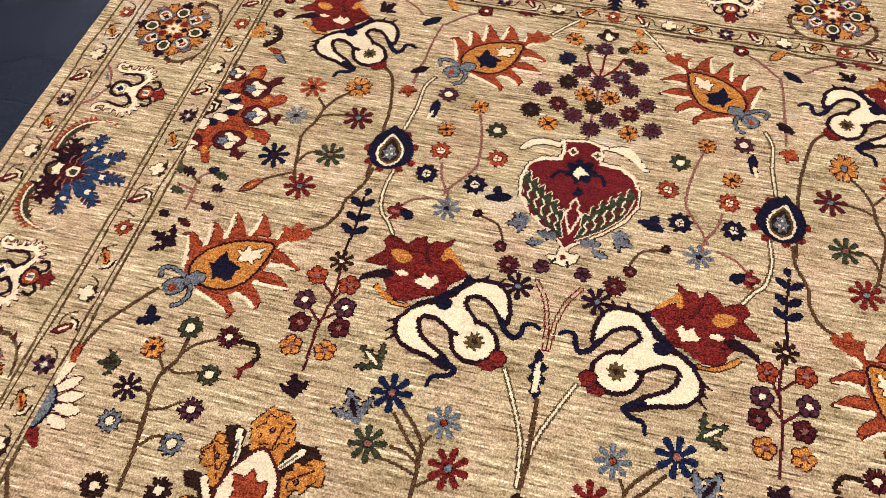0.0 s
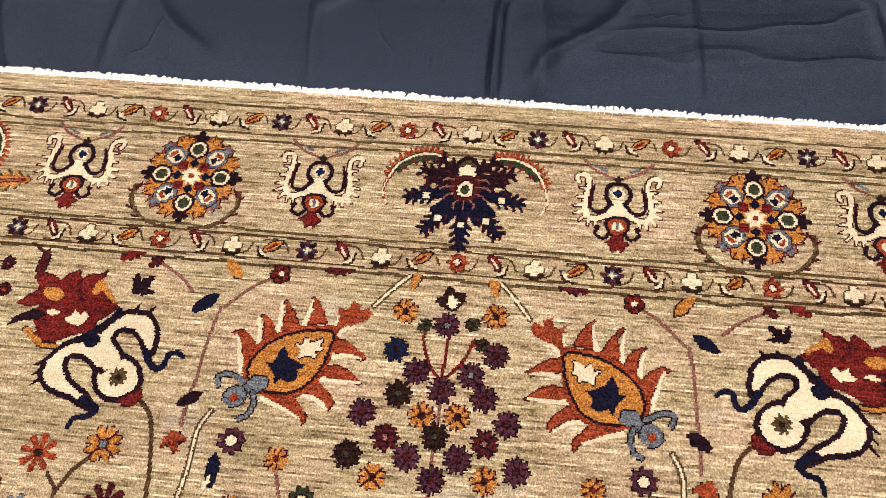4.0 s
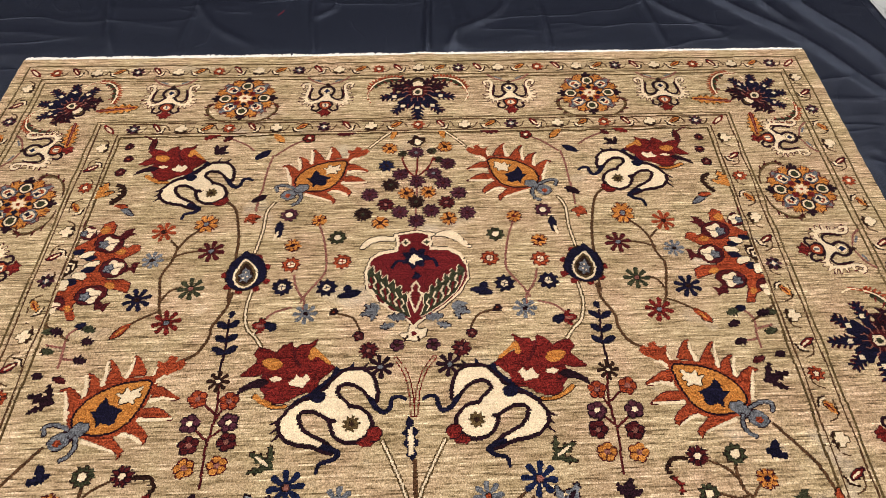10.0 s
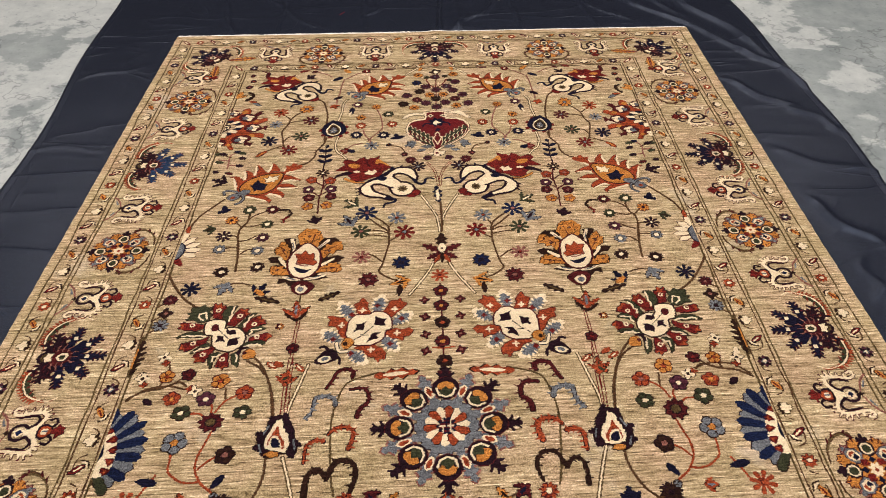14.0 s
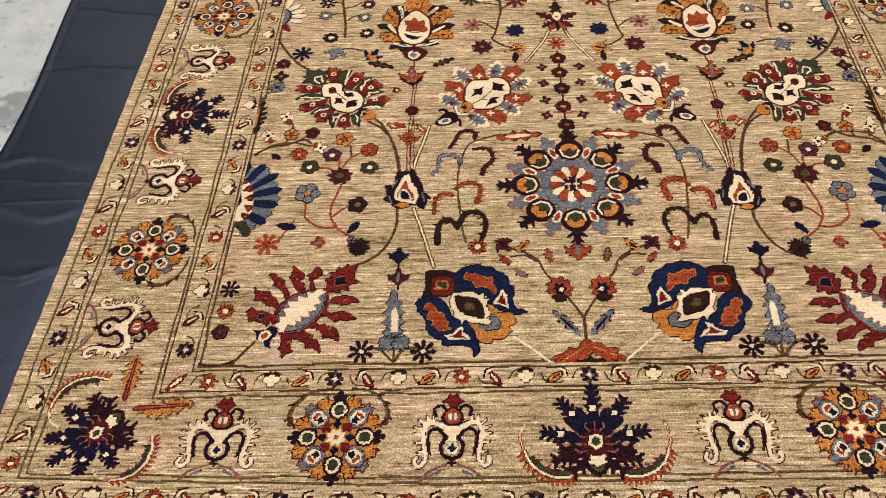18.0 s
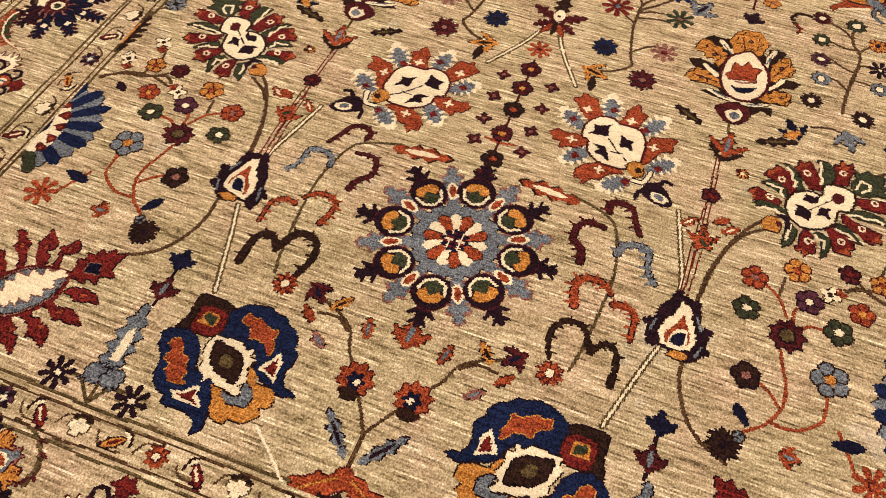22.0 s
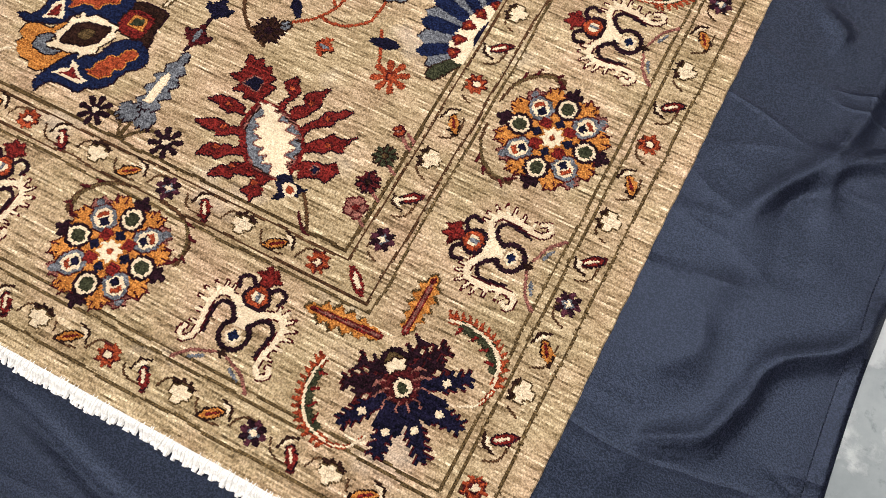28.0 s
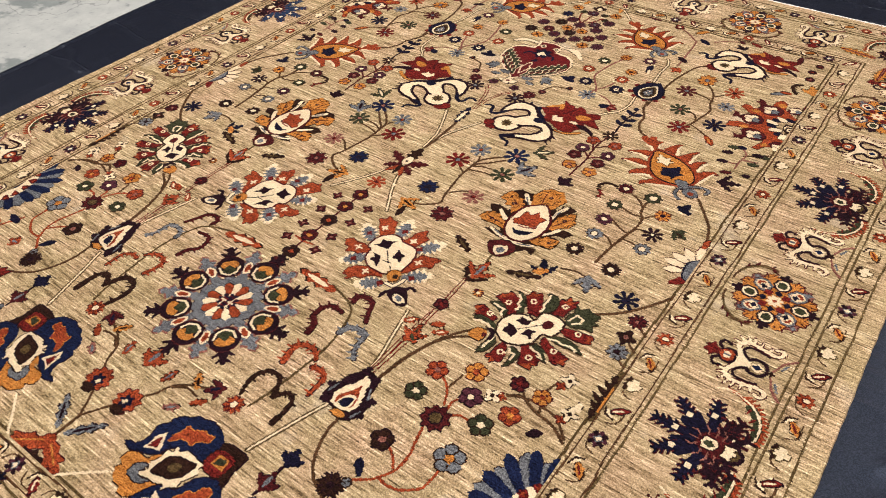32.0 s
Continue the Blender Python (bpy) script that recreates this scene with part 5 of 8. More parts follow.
def thorn_palmette(m):
    m.poly("red", "spike", [(-81, 51), (-81, 63), (-107, 55), (-98, 71), (-112, 78), (-129, 80), (-111, 94), (-114, 115), (-120, 136), (-101, 126), (-91, 137), (-81, 120), (-68, 128), (-62, 112), (-47, 110), (-53, 96), (-38, 93), (-46, 70), (-49, 53)])
    m.poly("red", "spike", [(-57, 19), (-77, 21), (-85, 12), (-103, 15), (-118, 21), (-137, 19), (-119, 35), (-100, 39), (-84, 38), (-66, 34)])
    m.poly("red", "spike", [(-31, -17), (-54, -20), (-67, -30), (-82, -37), (-87, -29), (-104, -33), (-133, -28), (-114, -16), (-101, -8), (-82, -8), (-69, -12), (-53, -5), (-42, -1)])
    m.poly("red", "spike", [(-9, -47), (-31, -54), (-45, -62), (-52, -78), (-63, -74), (-76, -78), (-93, -85), (-89, -69), (-82, -53), (-66, -55), (-54, -44), (-39, -45), (-23, -31)])
    m.poly("red", "spike", [(23, -74), (4, -82), (-10, -85), (-13, -100), (-24, -97), (-35, -104), (-53, -111), (-46, -95), (-38, -82), (-25, -81), (-18, -69), (-4, -60)])
    m.poly("red", "spike", [(53, -69), (46, -86), (53, -101), (46, -108), (40, -122), (34, -110), (18, -108), (26, -94), (27, -72)])
    m.poly("red", "spike", [(-15, 59), (-9, 78), (-3, 92), (-18, 98), (-29, 111), (-22, 121), (-15, 130), (-8, 126), (-3, 114), (8, 106), (5, 92), (-2, 78), (-1, 60)])
    m.poly("red", "spike", [(12, 62), (18, 80), (32, 84), (20, 96), (21, 111), (40, 123), (52, 136), (50, 114), (56, 99), (50, 85), (42, 68), (27, 52)])
    m.poly("red", "spike", [(47, 36), (53, 54), (67, 72), (70, 86), (74, 95), (89, 97), (96, 109), (115, 113), (106, 96), (96, 88), (94, 72), (80, 64), (63, 50), (57, 32)])
    m.poly("red", "spike", [(71, 16), (83, 35), (97, 43), (105, 58), (118, 56), (135, 59), (147, 74), (140, 57), (135, 46), (138, 33), (120, 30), (109, 19), (87, 12), (78, 4)])
    m.poly("red", "spike", [(82, -15), (102, -5), (112, -2), (127, 0), (139, 11), (152, -1), (148, -13), (142, -30), (126, -27), (111, -33), (93, -44)])
    m.soft("red", "ring", [(-48, 60), (-14, 63), (29, 53), (61, 31), (79, 1), (84, -30), (74, -54), (47, -71), (13, -70), (-19, -46), (-43, -20), (-56, 11)])
    m.bloom("maroon", "eye_rim", (-96, 27), 10, 5, 0.2)
    m.bloom("maroon", "eye_rim", (-78, -17), 10, 5, 0.2)
    m.bloom("maroon", "eye_rim", (-68, -56), 10, 5, 0.2)
    m.bloom("maroon", "eye_rim", (-22, -75), 10, 5, 0.2)
    m.bloom("maroon", "eye_rim", (31, -86), 10, 5, 0.2)
    m.bloom("maroon", "eye_rim", (-10, 106), 10, 5, 0.2)
    m.bloom("maroon", "eye_rim", (37, 95), 10, 5, 0.2)
    m.bloom("maroon", "eye_rim", (81, 81), 10, 5, 0.2)
    m.bloom("maroon", "eye_rim", (109, 36), 10, 5, 0.2)
    m.bloom("rust", "eye", (-96, 27), 6, 5, 0.2)
    m.bloom("rust", "eye", (-78, -17), 6, 5, 0.2)
    m.bloom("rust", "eye", (-68, -56), 6, 5, 0.2)
    m.bloom("rust", "eye", (-22, -75), 6, 5, 0.2)
    m.bloom("rust", "eye", (31, -86), 6, 5, 0.2)
    m.bloom("rust", "eye", (-10, 106), 6, 5, 0.2)
    m.bloom("rust", "eye", (37, 95), 6, 5, 0.2)
    m.bloom("rust", "eye", (81, 81), 6, 5, 0.2)
    m.bloom("rust", "eye", (109, 36), 6, 5, 0.2)
    m.poly("navy", "eye", [(-95, 76), (-86, 97), (-64, 95), (-65, 72)], edge="pink")
    m.poly("navy", "eye", [(105, -21), (108, -10), (121, -12), (117, -24)], edge="pink")
    m.poly("pink", "almond", [(-43, 57), (-18, 58), (10, 55), (37, 44), (56, 27), (71, 2), (73, -20), (69, -48), (59, -61), (39, -64), (11, -61), (-10, -47), (-33, -21), (-47, 2), (-46, 28)], edge="maroon")
    m.poly("sky", "bed", [(-39, 52), (-16, 53), (9, 50), (33, 40), (51, 25), (66, 0), (68, -21), (64, -44), (56, -57), (37, -59), (12, -56), (-6, -45), (-29, -19), (-41, 3), (-42, 27)], edge="brown")
    m.poly("ivory", "leaf", [(-45, 54), (-24, 62), (-11, 50), (3, 53), (2, 35), (26, 42), (24, 25), (50, 25), (43, 8), (58, 3), (47, -18), (64, -19), (60, -33), (76, -44), (67, -60), (48, -61), (41, -40), (21, -46), (24, -29), (5, -36), (12, -19), (-12, -22), (-5, -5), (-25, -1), (-18, 15), (-36, 20), (-24, 36)], edge="pink")
    m.poly("navy", "knob", [(60, -57), (68, -46), (82, -44), (96, -55), (116, -56), (128, -52), (116, -64), (113, -76), (96, -80), (88, -94), (74, -98), (78, -83), (65, -68)])
    m.soft("ivory", "knob_rim", [(77, -67), (89, -56), (105, -62), (107, -77), (93, -83)])
    m.soft("rust", "knob_heart", [(85, -68), (93, -61), (103, -70), (96, -77)])


figure(thorn_palmette, "thorn_palmette", (704, -425), both=True, label="wine-red thorny palmette with an ivory serrated heart")


def blue_fan(m):
    m.leaf("sky", "blade", [(-25, 29), (-79, 134)], w=36, fat=0.8)
    m.leaf("sky", "blade", [(-12, 65), (-24, 142)], w=34, fat=0.8)
    m.leaf("sky", "blade", [(-28, 23), (-115, 69)], w=34, fat=0.8)
    m.leaf("sky", "blade", [(-30, 5), (-133, 9)], w=34, fat=0.8)
    m.leaf("sky", "blade", [(-29, -18), (-118, -47)], w=34, fat=0.8)
    m.leaf("sky", "blade", [(-18, -36), (-76, -96)], w=32, fat=0.8)
    m.leaf("blue", "blade", [(-4, 75), (-15, 163)], w=30, fat=0.8)
    m.leaf("blue", "blade", [(-17, 54), (-67, 152)], w=30, fat=0.8)
    m.leaf("blue", "blade", [(-30, 38), (-115, 109)], w=30, fat=0.8)
    m.leaf("blue", "blade", [(-33, 20), (-134, 45)], w=30, fat=0.8)
    m.leaf("blue", "blade", [(-32, -4), (-132, -13)], w=30, fat=0.8)
    m.leaf("blue", "blade", [(-25, -28), (-107, -79)], w=28, fat=0.8)
    m.leaf("green", "blade", [(-16, -49), (-64, -120)], w=26, fat=0.8)
    m.soft("ivory", "arc", [(-45, -62), (-59, -36), (-57, 0), (-47, 45), (-23, 83), (-1, 97), (1, 65), (-14, 27), (-18, -11), (9, -44), (-18, -67)])
    for x, y, lean in ((-44, -52, -0.75), (-48, -22, -0.35), (-46, 14, 0.1), (-37, 48, 0.45), (-18, 76, 0.9)):
        c, d = math.cos(lean), math.sin(lean)
        tooth = [(-9, 0), (-4, 11), (4, 8), (16, 1), (4, -8), (-4, -11)]
        m.poly("red", "tooth", [(x + p * c + q * d, y - p * d + q * c) for p, q in tooth], edge="maroon")
        m.poly("rust", "tooth_heart", [(x + p * 0.5 * c + q * 0.5 * d, y - p * 0.5 * d + q * 0.5 * c) for p, q in tooth])
    m.curve("navy", "rib", [(2, 66), (-13, 30), (-17, -8), (7, -43)], w=9)
    m.soft("ivory", "heart_rim", [(-6, -22), (-11, 20), (5, 50), (14, 6), (12, -30)])
    m.soft("navy", "heart", [(-3, -15), (-7, 18), (6, 42), (12, 6), (11, -24)])
    m.dots("orange", "spot", [(3, -10), (1, 8), (7, 24)], 4)


figure(blue_fan, "blue_fan_flower", (962, -69), both=True, label="half flower with navy and grey-blue blades on the field edge")
stem("brown", 9, 1, [(-600, 1718), (-636, 1690), (-661, 1645), (-668, 1600), (-686, 1549), (-675, 1488), (-666, 1446), (-653, 1412)])
stem("brown", 7, 1, [(-670, 1614), (-633, 1629), (-593, 1634)])
stem("brown", 7, 1, [(-667, 1472), (-653, 1499), (-628, 1511)])
stem("brown", 7, 1, [(-663, 1438), (-696, 1422), (-730, 1401)])
stem("brown", 7, 1, [(-661, 1645), (-686, 1673)])
stem("brown", 10, 1, [(-485, 1488), (-492, 1444), (-519, 1388), (-521, 1355), (-542, 1310), (-576, 1290)])
stem("cord", 6, 1, [(-446, 1623), (-436, 1701), (-435, 1770), (-418, 1809)])
stem("cord", 6, 1, [(-435, 1496), (-441, 1447), (-439, 1411), (-428, 1376), (-404, 1350), (-386, 1323)])
stem("pink", 6, 1, [(-277, 1718), (-256, 1648), (-245, 1561), (-261, 1523), (-289, 1482), (-302, 1454)])
stem("pink", 5, 1, [(-329, 1542), (-319, 1501), (-293, 1456), (-295, 1428)])
stem("pink", 5, 1, [(-399, 1388), (-368, 1423), (-325, 1438)])
stem("brown", 5, 1, [(-208, 1416), (-163, 1401), (-142, 1364)])
floret("orange_sky_cut", -600, 1732, 30, 1)
floret("rust_brown_star", -714, 1706, 25, 1)
floret("maroon_sky_star", -568, 1632, 27, 1)
floret("sky_brown_star", -722, 1606, 21, 1)
floret("navy_brown_star", -731, 1475, 27, 1)
floret("green_pink_star", -598, 1506, 26, 1)
floret("red_sky_star", -638, 1402, 27, 1)
floret("plum_ivory_ring", -368, 1760, 22, 1)
floret("orange_red_lobe", -281, 1737, 20, 1)
floret("orange_plum_cut", -345, 1646, 20, 1)
floret("green_ivory_ring", -223, 1671, 22, 1)
floret("rust_ivory_ring", -342, 1578, 22, 1)
floret("rust_ivory_ring", -203, 1585, 22, 1)
floret("navy_ivory_ring", -357, 1504, 24, 1)
floret("navy_ivory_ring", -238, 1498, 24, 1)
floret("sky_plum_star", -286, 1417, 23, 1)
floret("brown_rust_lobe", -213, 1421, 12, 1)
floret("maroon_pink_five", -144, 1346, 13, 1)
floret("maroon_pink_cut", -116, 1303, 22, 1)
floret("plum_brown_five", -45, 1316, 16, 1)
floret("plum_sky_star", -85, 1257, 24, 1)
blade("rust", 20, 1, 0, "orange", (-730, 1401), (-769, 1358))
blade("red", 26, 1, 0, "pink", (-377, 1383), (-419, 1386))
blade("navy", 22, 1, 0, "none", (-386, 1391), (-356, 1372))
blade("navy", 22, 1, 0, "none", (-205, 1469), (-147, 1482))
blade("navy", 18, 1, 0, "none", (-176, 1472), (-186, 1506))
blade("navy", 20, 1, 0, "none", (-390, 1677), (-391, 1735))
blade("ivory", 8, 1, 0, "none", (-402, 1667), (-392, 1700))
blade("sky", 26, 1, 3, "none", (-96, 1426), (-142, 1408))
blade("sky", 18, 1, 3, "none", (-96, 1426), (-117, 1444))
blade("sky", 22, 1, 3, "none", (-26, 1396), (-72, 1401))
blade("sky", 18, 1, 3, "none", (-54, 1377), (-91, 1369))
blade("navy", 15, 1, 0, "none", (-478, 1381), (-509, 1398))
blade("navy", 15, 1, 0, "none", (-477, 1381), (-452, 1402))
blade("navy", 15, 1, 0, "none", (-476, 1340), (-506, 1357))
blade("navy", 15, 1, 0, "none", (-473, 1340), (-451, 1363))
blade("navy", 15, 1, 0, "none", (-475, 1305), (-508, 1324))
blade("navy", 15, 1, 0, "none", (-472, 1306), (-447, 1327))
blade("navy", 13, 1, 0, "none", (-478, 1410), (-473, 1433))
stem("plum", 8, 1, [(-479, 1405), (-474, 1318), (-477, 1264), (-478, 1241)])
stem("maroon", 7, 1, [(-472, 1220), (-465, 1164), (-467, 1115), (-473, 1063), (-470, 1014), (-469, 970)])
stem("maroon", 4, 1, [(-464, 1143), (-507, 1180)])
stem("maroon", 4, 1, [(-464, 1129), (-446, 1171)])
stem("maroon", 4, 1, [(-473, 1079), (-518, 1117)])
stem("maroon", 4, 1, [(-469, 1087), (-433, 1119)])
floret("brown_ivory_star", -475, 1230, 20, 1)
floret("rust_pink_five", -515, 1185, 22, 1)
floret("rust_pink_five", -440, 1177, 22, 1)
floret("plum_ivory_five", -521, 1123, 22, 1)
floret("plum_ivory_five", -432, 1123, 22, 1)
floret("maroon_pink_five", -513, 1070, 22, 1)
floret("maroon_pink_five", -428, 1076, 22, 1)
floret("orange_pink_five", -512, 1017, 22, 1)
floret("orange_pink_five", -440, 1021, 22, 1)
blade("plum", 28, 1, 2, "none", (-467, 910), (-483, 958))
stem("brown", 10, 1, [(-720, 668), (-726, 740), (-736, 805), (-746, 850), (-746, 899), (-729, 928), (-725, 965), (-726, 994)])
stem("brown", 7, 1, [(-723, 949), (-706, 972), (-665, 995)])
stem("brown", 7, 1, [(-732, 909), (-707, 908), (-672, 919)])
stem("brown", 7, 1, [(-740, 901), (-762, 927), (-788, 959)])
stem("brown", 7, 1, [(-736, 823), (-707, 833), (-682, 851)])
stem("brown", 7, 1, [(-734, 777), (-750, 850), (-779, 855)])
stem("brown", 7, 1, [(-726, 751), (-698, 778), (-668, 776)])
stem("brown", 7, 1, [(-736, 794), (-766, 793), (-786, 785)])
floret("green_ivory_ring", -731, 1006, 23, 1)
floret("maroon_ivory_lobe", -644, 1004, 22, 1)
floret("orange_navy_lobe", -788, 947, 22, 1)
floret("green_ivory_ring", -650, 918, 21, 1)
floret("plum_ivory_star", -799, 856, 22, 1)
floret("plum_ivory_lobe", -655, 842, 22, 1)
floret("sky_ivory_ring", -800, 785, 21, 1)
floret("sky_ivory_ring", -662, 771, 21, 1)
floret("brown_ivory_lobe", -768, 665, 24, 1)
floret("brown_ivory_lobe", -647, 685, 23, 1)
blade("navy", 22, 1, 2, "none", (-851, 994), (-805, 1013))
blade("navy", 18, 1, 0, "none", (-819, 996), (-835, 1036))
blade("green", 24, 1, 2, "brown", (-836, 903), (-883, 890))
blade("rust", 16, 1, 0, "none", (-936, 878), (-938, 921))
blade("navy", 20, 1, 2, "none", (-953, 1001), (-960, 1042))
hook("navy", 1, 9, [(-617, 999), (-586, 1000), (-568, 976), (-580, 957)])
hook("red", 1, 9, [(-575, 958), (-592, 941), (-590, 921)])
stem("brown", 10, 1, [(-842, 1076), (-886, 1017), (-913, 977), (-929, 933), (-936, 893)])
stem("brown", 12, 0, [(3, 1016), (5, 945), (6, 879), (4, 844)])
stem("cord", 6, 1, [(-72, 1063), (-48, 1014), (-20, 950), (-9, 908), (-2, 843)])
stem("twin", 5, 1, [(-3, 1126), (-9, 1188), (-23, 1239), (-48, 1278)])
stem("brown", 9, 1, [(-189, 778), (-190, 822), (-194, 876), (-222, 914), (-251, 940)])
stem("brown", 8, 1, [(-197, 844), (-219, 856), (-252, 862)])
stem("brown", 7, 1, [(-194, 876), (-182, 899)])
stem("brown", 7, 1, [(-189, 799), (-162, 818), (-144, 833)])
floret("blue_pink_star", -280, 965, 30, 1)
floret("sky_rust_star", -164, 930, 25, 1)
floret("green_pink_star", -296, 857, 27, 1)
floret("red_sky_star", -134, 846, 29, 1)
blade("sky", 34, 1, 3, "plum", (-326, 888), (-364, 952))
blade("green", 26, 1, 2, "ivory", (-314, 1007), (-370, 1048))
floret("orange_brown_cut", -88, 2031, 22, 0)
floret("orange_brown_cut", 85, 2035, 22, 0)
floret("orange_brown_cut", -32, 1837, 22, 0)
floret("orange_brown_cut", 33, 1840, 22, 0)
floret("orange_brown_cut", -105, 1722, 22, 0)
floret("orange_brown_cut", 92, 1734, 22, 0)
floret("plum_sky_lobe", -6, 2010, 23, 0)
floret("plum_sky_lobe", 50, 1918, 23, 0)
floret("green_brown_lobe", -48, 2007, 14, 0)
floret("green_brown_lobe", 44, 2017, 14, 0)
floret("green_brown_lobe", 64, 1978, 14, 0)
floret("blue_plum_lobe", -96, 1955, 22, 0)
floret("plum_maroon_lobe", -52, 1916, 23, 0)
floret("plum_maroon_lobe", 92, 1960, 23, 0)
floret("plum_maroon_lobe", -141, 1833, 23, 0)
floret("plum_maroon_lobe", -2, 1885, 23, 0)
floret("plum_maroon_lobe", 78, 1877, 23, 0)
floret("plum_maroon_lobe", 123, 1835, 23, 0)
floret("plum_maroon_lobe", -50, 1762, 23, 0)
floret("plum_maroon_lobe", 42, 1766, 23, 0)
floret("plum_maroon_lobe", -2, 1727, 23, 0)
floret("plum_maroon_lobe", 146, 1755, 23, 0)
floret("brown_green_lobe", -80, 1873, 23, 0)
floret("brown_green_lobe", -4, 1802, 23, 0)
floret("brown_green_lobe", -155, 1756, 23, 0)
floret("maroon_pink_cut", -92, 1792, 23, 0)
floret("maroon_pink_cut", 86, 1797, 23, 0)
blade("brown", 40, 0, 3, "none", (4, 2039), (-10, 2086))
blade("ivory", 22, 0, 2, "none", (3, 2044), (-3, 2072))
stem("red", 6, 0, [(-1, 1998), (-1, 1947), (-4, 1909)])
stem("red", 6, 0, [(-3, 1903), (-26, 1927), (-44, 1967), (-47, 1998)])
stem("red", 6, 0, [(-3, 1903), (33, 1944), (49, 1986)])
stem("pink", 6, 0, [(0, 1861), (-1, 1814), (-3, 1768), (-4, 1723), (-6, 1679)])
blade("maroon", 18, 1, 0, "none", (-833, 2032), (-829, 2096))
blade("red", 22, 1, 2, "none", (-677, 2088), (-630, 2113))
blade("maroon", 20, 1, 2, "none", (-614, 2078), (-589, 2102))
blade("plum", 24, 1, 2, "none", (-632, 2019), (-598, 2058))
blade("orange", 22, 1, 0, "none", (-458, 2108), (-423, 2068))
blade("navy", 22, 1, 0, "none", (-504, 1994), (-460, 2031))
blade("maroon", 20, 1, 2, "none", (-259, 2101), (-202, 2106))
blade("orange", 34, 1, 2, "none", (-946, 1840), (-923, 1903))
hook("navy", 1, 20, [(-890, 1823), (-869, 1850), (-871, 1877), (-892, 1893)])
blade("sky", 16, 1, 0, "none", (-870, 1809), (-817, 1770))
blade("rust", 16, 1, 0, "none", (-880, 1811), (-841, 1803))
blade("plum", 18, 1, 0, "none", (-485, 1813), (-444, 1840))
blade("rust", 26, 1, 2, "none", (-482, 1768), (-467, 1729))
floret("red_ivory_five", -346, 2085, 19, 1)
floret("maroon_rust_lobe", -903, 2060, 15, 1)
floret("maroon_rust_lobe", -892, 2004, 15, 1)
floret("maroon_pink_five", -901, 1947, 15, 1)
stem("pink", 6, 1, [(-449, 2006), (-458, 1937), (-461, 1869), (-466, 1829), (-467, 1778)])
stem("pink", 5, 1, [(-599, 2092), (-543, 2062), (-512, 2034)])
stem("pink", 5, 1, [(-443, 2008), (-394, 2055), (-357, 2077)])
stem("brown", 10, 1, [(-494, 1467), (-496, 1611), (-503, 1695), (-527, 1786), (-559, 1816)])
stem("maroon", 6, 1, [(-837, 2089), (-880, 2117)])
stem("cord", 6, 1, [(-151, 2036), (-113, 2081), (-82, 2111)])
blade("orange", 16, 1, 0, "none", (-84, 2075), (-69, 2122))
stem("brown", 5, 1, [(-960, 1418), (-918, 1387), (-873, 1358)])
blade("green", 18, 1, 0, "none", (-946, 1384), (-913, 1388))
blade("navy", 18, 1, 0, "none", (-868, 1401), (-840, 1399))
floret("pink_red_star", 284, 716, 24, 1)
floret("blue_navy_cut", 142, 681, 29, 1)
floret("maroon_pink_cut", 254, 600, 31, 1)
stem("brown", 9, 1, [(263, 925), (225, 883), (195, 852), (190, 790), (198, 730), (209, 672), (218, 638), (181, 604), (153, 593)])
stem("brown", 6, 1, [(211, 691), (245, 724), (278, 730)])
stem("brown", 6, 1, [(193, 821), (238, 833), (272, 836)])
blade("orange", 26, 1, 2, "brown", (107, 593), (176, 572))
blade("brown", 16, 1, 0, "none", (143, 570), (146, 519))
blade("brown", 23, 1, 3, "olive", (415, 509), (348, 547))
blade("brown", 23, 1, 3, "olive", (541, 503), (629, 533))
blade("rust", 30, 1, 3, "sky", (479, 427), (486, 508))
hook("navy", 1, 12, [(449, 452), (476, 419), (515, 446)])
stem("olive", 8, 1, [(474, 568), (477, 503)])
blade("navy", 26, 1, 2, "none", (635, 543), (602, 598))
blade("orange", 22, 1, 2, "none", (634, 569), (600, 541))
blade("sky", 32, 1, 3, "none", (730, 613), (754, 551))
floret("navy_navy_star", 853, 585, 25, 1)
stem("brown", 7, 1, [(656, 595), (697, 607), (734, 600)])
stem("brown", 10, 1, [(-970, 711), (-924, 624), (-863, 541), (-796, 488)])
stem("brown", 9, 1, [(-615, 304), (-564, 255), (-525, 182), (-499, 96), (-493, 32)])
stem("cord", 6, 1, [(-24, 684), (-53, 616), (-111, 520)])


def star_bud(m):
    m.leaf("maroon", "petal", [(-3, -23), (-72, 16)], w=32, teeth=3)
    m.leaf("maroon", "petal", [(4, -24), (72, 13)], w=32, teeth=3)
    m.leaf("maroon", "petal", [(-7, -31), (-53, -63)], w=28, teeth=3)
    m.leaf("maroon", "petal", [(8, -32), (55, -62)], w=28, teeth=3)
    m.leaf("rust", "petal", [(-3, -39), (-27, -84)], w=14)
    m.leaf("rust", "petal", [(4, -39), (29, -83)], w=14)
    m.leaf("brown", "crown", [(0, -13), (-1, 78)], w=40, teeth=3)
    m.leaf("brown", "stalk", [(0, -24), (1, -85)], w=14)
    m.soft("ivory", "heart", [(-15, -7), (0, 19), (15, -8), (0, -31)], edge="brown")
    m.dots("brown", "eye", [(0, -8)], r=5)


